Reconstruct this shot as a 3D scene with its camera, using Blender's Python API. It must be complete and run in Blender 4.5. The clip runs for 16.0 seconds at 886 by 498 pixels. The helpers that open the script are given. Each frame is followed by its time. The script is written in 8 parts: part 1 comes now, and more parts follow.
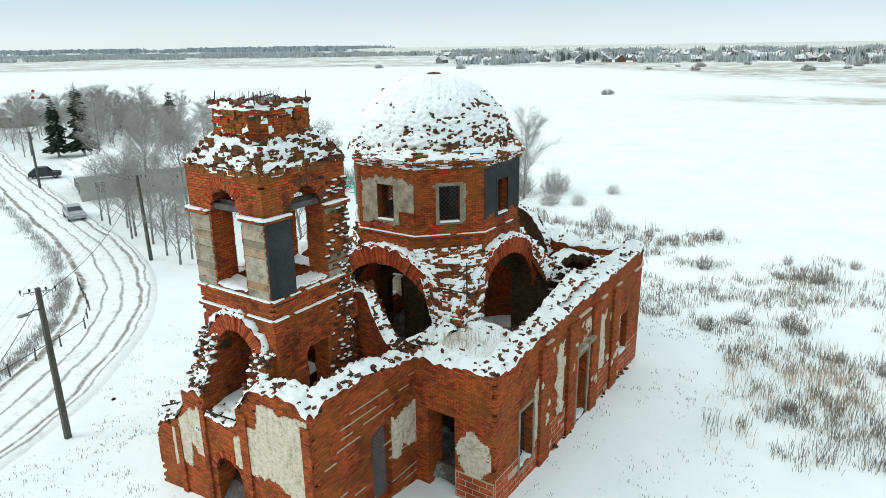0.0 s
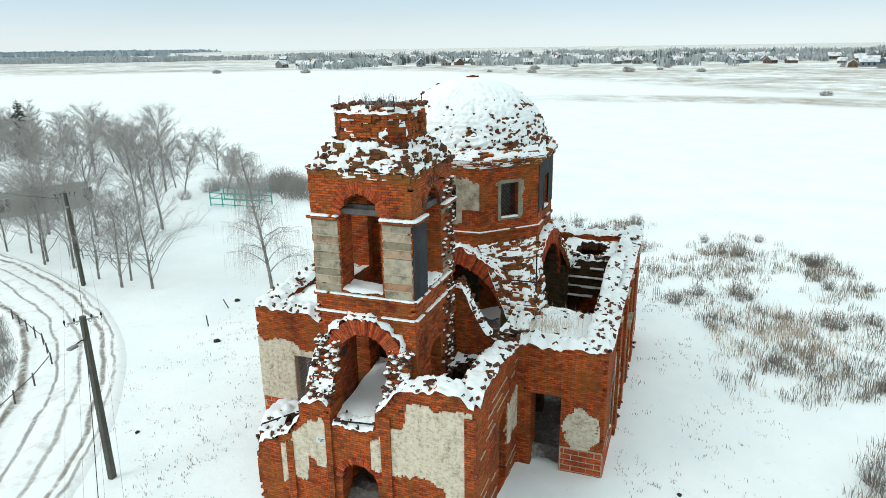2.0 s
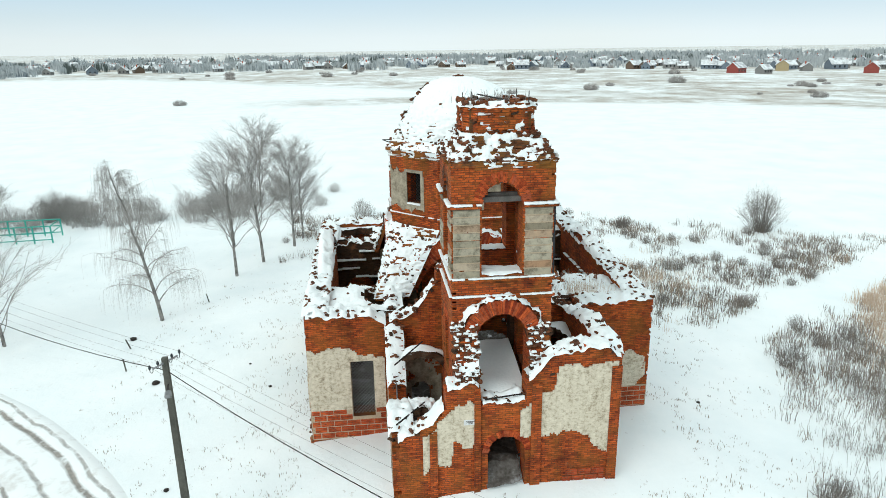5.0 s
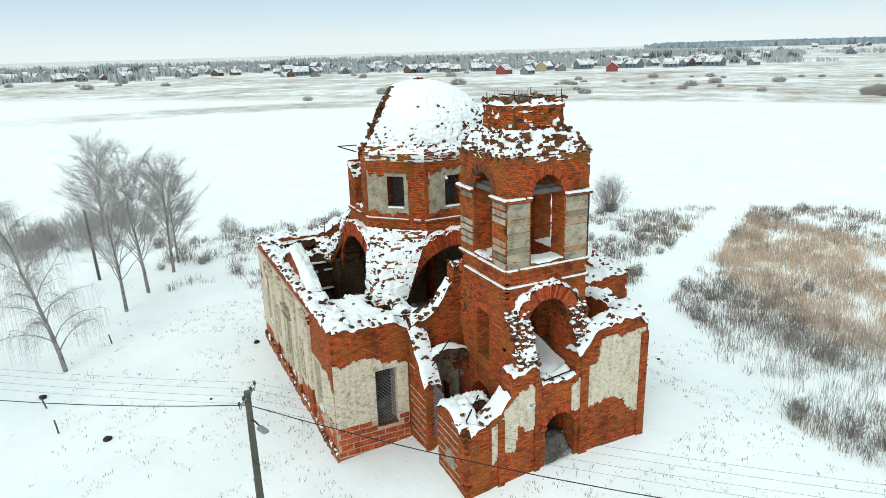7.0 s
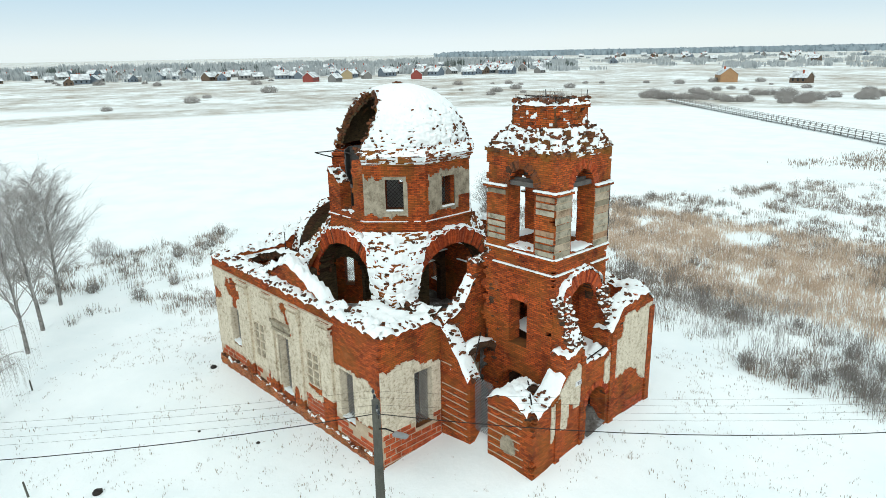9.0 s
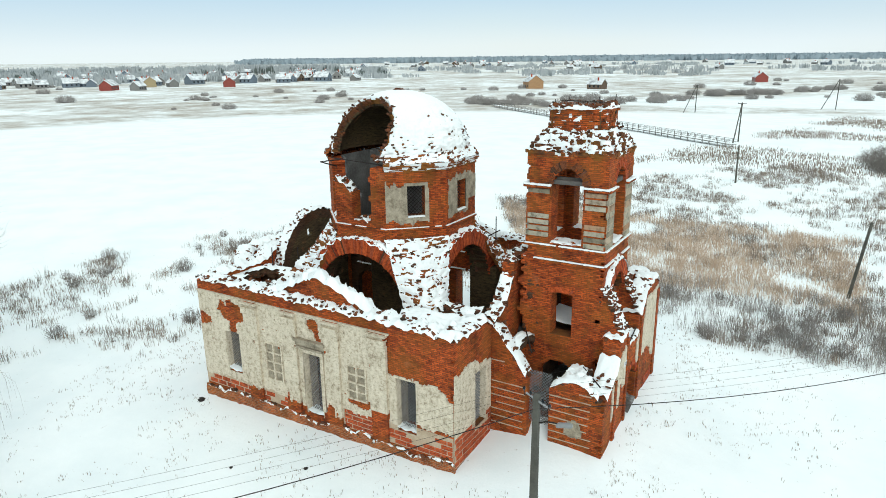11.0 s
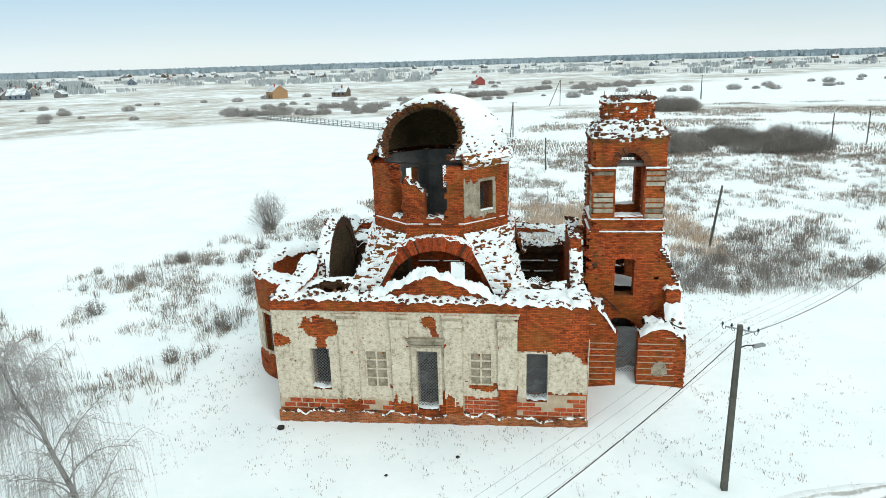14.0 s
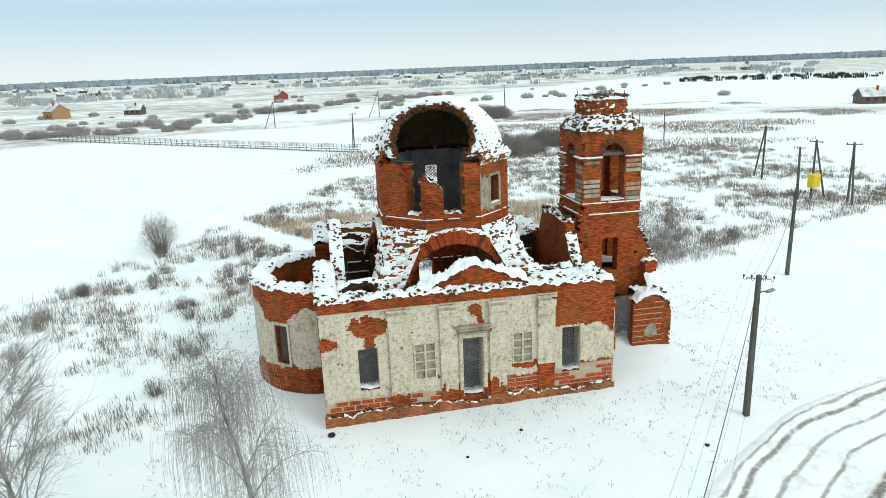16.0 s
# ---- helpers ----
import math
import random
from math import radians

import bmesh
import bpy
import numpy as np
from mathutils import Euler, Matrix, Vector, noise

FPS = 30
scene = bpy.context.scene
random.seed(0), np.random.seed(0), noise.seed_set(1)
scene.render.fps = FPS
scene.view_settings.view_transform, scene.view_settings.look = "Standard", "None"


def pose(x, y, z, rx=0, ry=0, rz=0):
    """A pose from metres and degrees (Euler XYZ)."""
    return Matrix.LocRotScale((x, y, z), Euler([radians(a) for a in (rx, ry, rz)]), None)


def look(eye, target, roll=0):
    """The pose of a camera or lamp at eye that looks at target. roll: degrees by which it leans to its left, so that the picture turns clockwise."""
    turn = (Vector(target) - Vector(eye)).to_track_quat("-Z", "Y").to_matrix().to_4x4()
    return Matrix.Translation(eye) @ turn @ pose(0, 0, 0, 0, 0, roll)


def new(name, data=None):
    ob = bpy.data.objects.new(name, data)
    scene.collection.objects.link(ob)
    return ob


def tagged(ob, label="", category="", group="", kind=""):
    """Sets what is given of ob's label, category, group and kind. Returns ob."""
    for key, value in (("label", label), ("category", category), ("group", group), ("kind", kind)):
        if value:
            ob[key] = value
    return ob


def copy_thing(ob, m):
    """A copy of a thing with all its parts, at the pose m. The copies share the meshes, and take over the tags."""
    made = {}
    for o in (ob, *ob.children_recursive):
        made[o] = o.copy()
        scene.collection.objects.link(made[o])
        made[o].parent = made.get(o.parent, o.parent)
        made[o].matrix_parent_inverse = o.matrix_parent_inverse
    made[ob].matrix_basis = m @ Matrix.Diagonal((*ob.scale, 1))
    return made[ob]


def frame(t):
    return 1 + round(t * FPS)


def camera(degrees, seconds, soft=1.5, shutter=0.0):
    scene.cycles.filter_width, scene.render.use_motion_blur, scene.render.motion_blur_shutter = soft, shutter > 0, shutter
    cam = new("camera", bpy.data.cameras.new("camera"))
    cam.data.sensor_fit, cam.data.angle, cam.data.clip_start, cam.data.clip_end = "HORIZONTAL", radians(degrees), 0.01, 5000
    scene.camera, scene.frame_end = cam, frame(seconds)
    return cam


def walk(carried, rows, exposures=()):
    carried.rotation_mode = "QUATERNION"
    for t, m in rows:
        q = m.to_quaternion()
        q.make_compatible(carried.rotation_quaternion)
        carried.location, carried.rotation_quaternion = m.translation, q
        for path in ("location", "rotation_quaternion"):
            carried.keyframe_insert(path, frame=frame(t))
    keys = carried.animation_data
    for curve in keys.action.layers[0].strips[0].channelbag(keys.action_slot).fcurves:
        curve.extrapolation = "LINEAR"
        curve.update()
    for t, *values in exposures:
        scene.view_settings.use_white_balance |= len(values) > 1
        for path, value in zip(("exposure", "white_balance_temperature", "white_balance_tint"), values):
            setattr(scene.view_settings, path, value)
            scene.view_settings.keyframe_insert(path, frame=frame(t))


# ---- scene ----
import collections

cam = camera(67.6, 16.0, soft=0.6)
PATH = [
    (0, (-18.402, -18.531, 17.618), (-16.825, -17.452, 17.027), -0.8),
    (0.5, (-19.765, -16.818, 17.562), (-18.134, -15.818, 16.979), -0.8),
    (1, (-21.177, -14.876, 17.593), (-19.496, -13.962, 17.012), -0.9),
    (1.5, (-22.65, -12.666, 17.73), (-20.912, -11.87, 17.143), -0.8),
    (2, (-24.022, -10.285, 17.776), (-22.23, -9.617, 17.189), -0.8),
    (2.5, (-25.199, -7.725, 17.826), (-23.368, -7.173, 17.239), -0.5),
    (3, (-26.113, -5.071, 17.846), (-24.253, -4.627, 17.261), -0.5),
    (3.5, (-26.871, -2.384, 17.879), (-24.986, -2.07, 17.291), -0.6),
    (4, (-27.479, 0.18, 17.836), (-25.571, 0.317, 17.252), -0.7),
    (4.5, (-27.791, 2.587, 17.772), (-25.878, 2.535, 17.19), -0.8),
    (5, (-27.883, 4.838, 17.745), (-25.981, 4.632, 17.163), -0.8),
    (5.2, (-27.763, 5.774, 17.738), (-25.869, 5.503, 17.156), -1.1),
    (7.3, (-25.217, 16.164, 17.832), (-23.52, 15.275, 17.256), -1.2),
    (7.5, (-24.817, 17.103, 17.848), (-23.145, 16.168, 17.274), -0.9),
    (8, (-23.563, 19.346, 17.875), (-21.961, 18.295, 17.301), -0.7),
    (8.5, (-22.309, 21.44, 17.87), (-20.799, 20.26, 17.298), -0.8),
    (9, (-20.879, 23.386, 17.858), (-19.466, 22.091, 17.288), -1.1),
    (9.2, (-20.199, 24.139, 17.862), (-18.825, 22.802, 17.291), -1.1),
    (11.3, (-11.595, 31.477, 17.978), (-10.667, 29.796, 17.419), -1.1),
    (11.5, (-10.633, 32.084, 17.971), (-9.745, 30.383, 17.41), -1.5),
    (12, (-8.16, 33.602, 17.948), (-7.387, 31.843, 17.393), -1.6),
    (12.5, (-5.581, 35.158, 17.929), (-4.931, 33.348, 17.381), -1.8),
    (13, (-2.832, 36.628, 18.001), (-2.312, 34.776, 17.456), -1.9),
    (13.5, (0.055, 37.868, 18.064), (0.444, 35.984, 17.517), -1.9),
    (14, (3.093, 38.756, 18.108), (3.342, 36.849, 17.56), -1.7),
    (14.5, (6.165, 39.501, 18.139), (6.264, 37.58, 17.594), -1.9),
    (15, (9.233, 39.987, 18.075), (9.183, 38.062, 17.535), -1.9),
    (15.5, (12.3, 40.267, 17.992), (12.106, 38.35, 17.457), -2.0),
    (16, (15.326, 40.339, 17.902), (14.984, 38.44, 17.373), -2.2),
]
walk(cam, [(t, look(eye, target, roll)) for t, eye, target, roll in PATH])

# ---- world and light ----
SUN_EL, SUN_AZ = radians(20), radians(318)
world = bpy.data.worlds.new("winter_sky")
scene.world = world
world.use_nodes = True
wn, wl = world.node_tree.nodes, world.node_tree.links
wn.clear()
w_out = wn.new("ShaderNodeOutputWorld")
w_bg = wn.new("ShaderNodeBackground")
w_sky = wn.new("ShaderNodeTexSky")
w_sky.sky_type, w_sky.sun_disc = "NISHITA", False
w_sky.sun_elevation, w_sky.sun_rotation, w_sky.dust_density = SUN_EL, SUN_AZ, 0.6
w_co = wn.new("ShaderNodeTexCoord")
w_map = wn.new("ShaderNodeMapping")
w_map.inputs["Scale"].default_value = (1.0, 1.0, 4.0)
w_noise = wn.new("ShaderNodeTexNoise")
w_noise.inputs["Scale"].default_value, w_noise.inputs["Detail"].default_value = 1.9, 6.0
w_ramp = wn.new("ShaderNodeValToRGB")
w_ramp.color_ramp.elements[0].position, w_ramp.color_ramp.elements[0].color = 0.30, (0.82, 0.82, 0.82, 1)
w_ramp.color_ramp.elements[1].position, w_ramp.color_ramp.elements[1].color = 0.62, (0.96, 0.96, 0.96, 1)
# thin high cloud: white at the horizon, bluer just above it, bright grey-white overhead
w_sep = wn.new("ShaderNodeSeparateXYZ")
wl.new(w_co.outputs["Generated"], w_sep.inputs[0])
w_cloud = wn.new("ShaderNodeValToRGB")
cr = w_cloud.color_ramp.elements
cr[0].position, cr[0].color = 0.0, (0.72, 0.82, 0.84, 1)
cr[1].position, cr[1].color = 1.0, (0.88, 1.0, 1.0, 1)
for pos, col in ((0.015, (0.69, 0.79, 0.825, 1)), (0.045, (0.57, 0.70, 0.77, 1)), (0.085, (0.45, 0.615, 0.735, 1)), (0.16, (0.60, 0.74, 0.82, 1)), (0.35, (0.88, 1.0, 1.0, 1))):
    e = cr.new(pos)
    e.color = col
wl.new(w_sep.outputs[2], w_cloud.inputs[0])
w_gain = wn.new("ShaderNodeVectorMath")
w_gain.operation = "SCALE"
w_gain.inputs["Scale"].default_value = 10.6
wl.new(w_cloud.outputs[0], w_gain.inputs[0])
w_mix = wn.new("ShaderNodeMixRGB")
wl.new(w_co.outputs["Generated"], w_map.inputs[0])
wl.new(w_map.outputs[0], w_noise.inputs["Vector"])
wl.new(w_noise.outputs["Fac"], w_ramp.inputs[0])
wl.new(w_ramp.outputs[0], w_mix.inputs[0])
wl.new(w_sky.outputs[0], w_mix.inputs[1])
wl.new(w_gain.outputs[0], w_mix.inputs[2])
wl.new(w_mix.outputs[0], w_bg.inputs[0])
w_bg.inputs[1].default_value = 0.112
wl.new(w_bg.outputs[0], w_out.inputs[0])
sun = new("sun", bpy.data.lights.new("sun", "SUN"))
sun.data.energy, sun.data.angle, sun.data.color = 1.1, radians(30), (1.0, 0.98, 0.93)
sun.matrix_world = look((60 * math.sin(SUN_AZ), 60 * math.cos(SUN_AZ), 60 * math.tan(SUN_EL) + 14), (0, 0, 0))


# ---- materials ----
def material(name, rough=0.9, metal=0.0):
    m = bpy.data.materials.new(name)
    m.use_nodes = True
    b = m.node_tree.nodes["Principled BSDF"]
    b.inputs["Roughness"].default_value, b.inputs["Metallic"].default_value = rough, metal
    b.inputs["Specular IOR Level"].default_value = 0.25
    return m, m.node_tree.nodes, m.node_tree.links, b


def ramp(nodes, stops):
    r = nodes.new("ShaderNodeValToRGB")
    e = r.color_ramp.elements
    while len(e) < len(stops):
        e.new(0.5)
    for el, (p, c) in zip(e, stops):
        el.position, el.color = p, (*c, 1)
    return r


def noise_node(nodes, links, scale, detail=4.0, src=None, rough=0.55):
    n = nodes.new("ShaderNodeTexNoise")
    n.inputs["Scale"].default_value, n.inputs["Detail"].default_value = scale, detail
    n.inputs["Roughness"].default_value = rough
    if src is not None:
        links.new(src, n.inputs["Vector"])
    return n


def position(nodes):
    return nodes.new("ShaderNodeNewGeometry").outputs["Position"]


def mix(nodes, links, fac, a, b, kind="MIX"):
    m = nodes.new("ShaderNodeMixRGB")
    m.blend_type = kind
    for k, v in enumerate((fac, a, b)):
        if hasattr(v, "is_linked"):
            links.new(v, m.inputs[k])
        elif k == 0:
            m.inputs[0].default_value = v
        else:
            m.inputs[k].default_value = (*v, 1)
    return m.outputs[0]


def bump(nodes, links, b, height, strength=0.4, dist=0.03):
    n = nodes.new("ShaderNodeBump")
    n.inputs["Strength"].default_value, n.inputs["Distance"].default_value = strength, dist
    links.new(height, n.inputs["Height"])
    links.new(n.outputs[0], b.inputs["Normal"])


def spotted(name, stops, scale=1.5, fine=20.0, rough=0.9, metal=0.0, relief=0.3, dist=0.02, spread=0.35):
    """A surface with stains of one scale and grain of another."""
    m, n, l, b = material(name, rough, metal)
    p = position(n)
    big, small = noise_node(n, l, scale, 5, p), noise_node(n, l, fine, 4, p)
    f = mix(n, l, spread, big.outputs["Fac"], small.outputs["Fac"])
    r = ramp(n, stops)
    l.new(f, r.inputs[0])
    l.new(r.outputs[0], b.inputs["Base Color"])
    bump(n, l, b, f, relief, dist)
    return m


def brickwork(name, c1, c2, mortar, moss=0.0, uv=True):
    m, n, l, b = material(name, 0.92)
    if uv:
        vec = n.new("ShaderNodeUVMap").outputs[0]
    else:
        sep = n.new("ShaderNodeSeparateXYZ")
        l.new(position(n), sep.inputs[0])
        add = n.new("ShaderNodeMath")
        l.new(sep.outputs[0], add.inputs[0]), l.new(sep.outputs[1], add.inputs[1])
        com = n.new("ShaderNodeCombineXYZ")
        l.new(add.outputs[0], com.inputs[0]), l.new(sep.outputs[2], com.inputs[1])
        vec = com.outputs[0]
    t = n.new("ShaderNodeTexBrick")
    l.new(vec, t.inputs["Vector"])
    for k, v in (("Scale", 1.0), ("Mortar Size", 0.012), ("Mortar Smooth", 0.3), ("Bias", -0.1), ("Brick Width", 0.27), ("Row Height", 0.088)):
        t.inputs[k].default_value = v
    t.inputs["Color1"].default_value, t.inputs["Color2"].default_value, t.inputs["Mortar"].default_value = (*c1, 1), (*c2, 1), (*mortar, 1)
    p = position(n)
    big, mid, small = noise_node(n, l, 0.6, 7, p, 0.65), None, noise_node(n, l, 28, 3, p)
    st = n.new("ShaderNodeMapping")
    st.inputs["Scale"].default_value = (3.4, 9.5, 1)
    l.new(vec, st.inputs[0])
    mid = noise_node(n, l, 1.0, 6, st.outputs[0], 0.75)
    stain = ramp(n, [(0.32, (0.34, 0.33, 0.33)), (0.50, (1, 1, 1)), (0.70, (1.2, 1.25, 1.1))])
    l.new(big.outputs["Fac"], stain.inputs[0])
    col = mix(n, l, 0.88, t.outputs["Color"], stain.outputs[0], "MULTIPLY")
    worn = ramp(n, [(0.34, (0.14, 0.13, 0.13)), (0.45, (0.85, 0.85, 0.85)), (0.66, (1.4, 1.38, 1.3))])
    l.new(mid.outputs["Fac"], worn.inputs[0])
    col = mix(n, l, 0.88, col, worn.outputs[0], "MULTIPLY")
    pale = ramp(n, [(0.60, (0, 0, 0)), (0.72, (0.45, 0.45, 0.45))])
    l.new(noise_node(n, l, 1.1, 7, p, 0.7).outputs["Fac"], pale.inputs[0])
    col = mix(n, l, pale.outputs[0], col, (0.44, 0.17, 0.07))
    if moss:
        green = ramp(n, [(0.44, (0, 0, 0)), (0.62, (moss, moss, moss))])
        l.new(noise_node(n, l, 0.9, 6, p).outputs["Fac"], green.inputs[0])
        col = mix(n, l, green.outputs[0], col, (0.23, 0.095, 0.016))
    l.new(col, b.inputs["Base Color"])
    h = mix(n, l, 0.35, t.outputs["Fac"], small.outputs["Fac"])
    inv = n.new("ShaderNodeInvert")
    l.new(h, inv.inputs["Color"])
    bump(n, l, b, inv.outputs[0], 0.8, 0.04)
    return m


BRICK = brickwork("old_red_brick", (0.50, 0.092, 0.018), (0.175, 0.031, 0.010), (0.115, 0.042, 0.018), 0.40)
BRICK_LIMED = brickwork("limed_base_brick", (0.44, 0.115, 0.035), (0.22, 0.05, 0.018), (0.33, 0.23, 0.15), 0.3)
BRICK_MOSSY = brickwork("mossy_brick", (0.17, 0.060, 0.022), (0.07, 0.028, 0.013), (0.08, 0.05, 0.03), 0.7)
BRICK_OCHRE = brickwork("ochre_mossy_brick", (0.36, 0.095, 0.022), (0.15, 0.036, 0.012), (0.12, 0.07, 0.04), 0.75)
# darker copy of the brick: the shade inside the ruin is in its colour
BRICK_DARK = brickwork("shaded_inner_brick", (0.085, 0.042, 0.024), (0.048, 0.025, 0.015), (0.065, 0.046, 0.03), 0.1)
# olive of the vaults, darkened so that it holds the inner shade too
OLIVE_SHADED = brickwork("olive_vault_shaded", (0.095, 0.066, 0.032), (0.05, 0.034, 0.017), (0.065, 0.048, 0.028), 0.0)
BLOCK = brickwork("rusticated_brick", (0.52, 0.085, 0.022), (0.32, 0.040, 0.012), (0.30, 0.11, 0.06), 0.0, uv=False)


def unit_brick(name, dark, light, island=False):
    """One brick: its colour varies from piece to piece, with soot and lime on it."""
    m, n, l, b = material(name, 0.92)
    src = n.new("ShaderNodeNewGeometry").outputs["Random Per Island"] if island else n.new("ShaderNodeObjectInfo").outputs["Random"]
    r = ramp(n, [(0.0, dark), (0.6, light), (1.0, tuple(0.55 * v + 0.02 for v in light))])
    l.new(src, r.inputs[0])
    p = position(n)
    a, c = noise_node(n, l, 6.0, 5, p, 0.7), noise_node(n, l, 30, 3, p)
    w = ramp(n, [(0.36, (0.35, 0.34, 0.34)), (0.55, (1, 1, 1)), (0.75, (1.3, 1.25, 1.15))])
    l.new(a.outputs["Fac"], w.inputs[0])
    l.new(mix(n, l, 0.8, r.outputs[0], w.outputs[0], "MULTIPLY"), b.inputs["Base Color"])
    bump(n, l, b, c.outputs["Fac"], 0.5, 0.02)
    return m


UNIT = unit_brick("brick_on_edge", (0.22, 0.030, 0.010), (0.52, 0.095, 0.024))
# single bricks to match the inner brick, shade put into their colour
UNIT_DARK = unit_brick("shaded_brick_on_edge", (0.06, 0.028, 0.018), (0.15, 0.06, 0.035))
UNIT_OLD = unit_brick("weathered_loose_brick", (0.05, 0.030, 0.018), (0.19, 0.060, 0.022))
UNIT_PILE = unit_brick("weathered_brick_rubble", (0.045, 0.030, 0.018), (0.17, 0.058, 0.024), True)


def unit_stone():
    """One dressed stone: tan or grey from piece to piece, stained and pitted."""
    m, n, l, b = material("weathered_dressed_stone", 0.95)
    r = ramp(n, [(0.0, (0.20, 0.17, 0.12)), (0.45, (0.31, 0.275, 0.205)), (0.8, (0.41, 0.37, 0.29)), (1.0, (0.33, 0.20, 0.12))])
    l.new(n.new("ShaderNodeObjectInfo").outputs["Random"], r.inputs[0])
    p = position(n)
    a, c = noise_node(n, l, 3.2, 6, p, 0.7), noise_node(n, l, 24, 4, p)
    w = ramp(n, [(0.34, (0.38, 0.37, 0.34)), (0.52, (1, 1, 1)), (0.70, (1.25, 1.22, 1.15))])
    l.new(a.outputs["Fac"], w.inputs[0])
    l.new(mix(n, l, 0.85, r.outputs[0], w.outputs[0], "MULTIPLY"), b.inputs["Base Color"])
    bump(n, l, b, c.outputs["Fac"], 0.6, 0.03)
    return m


UNIT_STONE = unit_stone()
SNOW = spotted("snow", [(0.25, (0.76, 0.82, 0.83)), (0.6, (0.85, 0.89, 0.89))], 0.6, 9.0, 0.75, 0, 0.6, 0.06, 0.5)
STONE = spotted("weathered_limestone", [(0.30, (0.10, 0.085, 0.06)), (0.45, (0.24, 0.205, 0.15)), (0.60, (0.37, 0.325, 0.245))], 2.2, 11, 0.95, 0, 0.5, 0.03)
MORTAR = spotted("pale_lime_mortar", [(0.3, (0.26, 0.17, 0.11)), (0.6, (0.46, 0.36, 0.26))], 2.0, 18, 0.95)
LIME = spotted("cream_lime_joints", [(0.3, (0.32, 0.235, 0.155)), (0.6, (0.48, 0.385, 0.28))], 2.0, 18, 0.95)
WOOD = spotted("grey_wood", [(0.3, (0.045, 0.042, 0.04)), (0.65, (0.13, 0.12, 0.11))], 2.0, 22, 0.9)
IRON = spotted("dark_iron", [(0.3, (0.02, 0.018, 0.017)), (0.7, (0.05, 0.04, 0.035))], 4, 30, 0.6, 0.6)
TAR = spotted("dark_weathered_render", [(0.3, (0.018, 0.02, 0.023)), (0.7, (0.05, 0.053, 0.058))], 1.0, 9, 0.9)
LATTICE = spotted("dull_steel_straps", [(0.3, (0.13, 0.135, 0.14)), (0.7, (0.28, 0.285, 0.29))], 5, 40, 0.6, 0.2)
GRASS_DRY = spotted("dry_grass", [(0.3, (0.17, 0.135, 0.11)), (0.7, (0.34, 0.28, 0.225))], 0.4, 3, 0.95)
REED = spotted("dry_reed", [(0.3, (0.46, 0.345, 0.255)), (0.7, (0.66, 0.535, 0.42))], 0.25, 2.5, 0.95)
BARK = spotted("birch_bark", [(0.35, (0.06, 0.056, 0.052)), (0.55, (0.26, 0.25, 0.235))], 3.0, 14, 0.9)
TWIG = spotted("bare_twigs", [(0.3, (0.25, 0.24, 0.225)), (0.7, (0.42, 0.40, 0.385))], 0.5, 5, 0.9)
TWIG_DARK = spotted("dark_twigs", [(0.3, (0.15, 0.135, 0.12)), (0.7, (0.29, 0.265, 0.245))], 0.5, 5, 0.9)
NEEDLE = spotted("spruce_needles", [(0.3, (0.012, 0.022, 0.014)), (0.7, (0.035, 0.055, 0.035))], 1.2, 9, 0.85)
STEEL = spotted("dull_galvanised_steel", [(0.3, (0.24, 0.245, 0.25)), (0.7, (0.42, 0.43, 0.44))], 4, 30, 0.5, 0.4)
CONCRETE = spotted("dark_pole_concrete", [(0.3, (0.045, 0.045, 0.038)), (0.7, (0.12, 0.118, 0.10))], 1.5, 16, 0.85)


def plaster_material():
    m, n, l, b = material("flaking_plaster", 0.93)
    p = position(n)
    a, c, d = noise_node(n, l, 1.3, 8, p, 0.65), noise_node(n, l, 5.0, 7, p, 0.7), noise_node(n, l, 32, 3, p)
    r = ramp(n, [(0.35, (0.19, 0.15, 0.11)), (0.42, (0.37, 0.31, 0.225)), (0.48, (0.54, 0.475, 0.365)), (0.60, (0.66, 0.595, 0.475))])
    st = n.new("ShaderNodeMapping")
    st.inputs["Scale"].default_value = (3.2, 3.2, 0.55)
    l.new(p, st.inputs[0])
    drip = noise_node(n, l, 1.6, 6, st.outputs[0], 0.65)
    f = mix(n, l, 0.55, mix(n, l, 0.5, a.outputs["Fac"], drip.outputs["Fac"]), c.outputs["Fac"])
    l.new(f, r.inputs[0])
    spots = ramp(n, [(0.53, (1, 1, 1)), (0.60, (0.42, 0.36, 0.31))])
    fs = n.new("ShaderNodeMapping")
    fs.inputs["Scale"].default_value = (1.0, 1.0, 1.9)
    l.new(p, fs.inputs[0])
    l.new(noise_node(n, l, 6.5, 5, fs.outputs[0], 0.6).outputs["Fac"], spots.inputs[0])
    l.new(mix(n, l, 0.35, r.outputs[0], spots.outputs[0], "MULTIPLY"), b.inputs["Base Color"])
    bump(n, l, b, mix(n, l, 0.4, c.outputs["Fac"], d.outputs["Fac"]), 0.35, 0.02)
    return m


PLASTER = plaster_material()


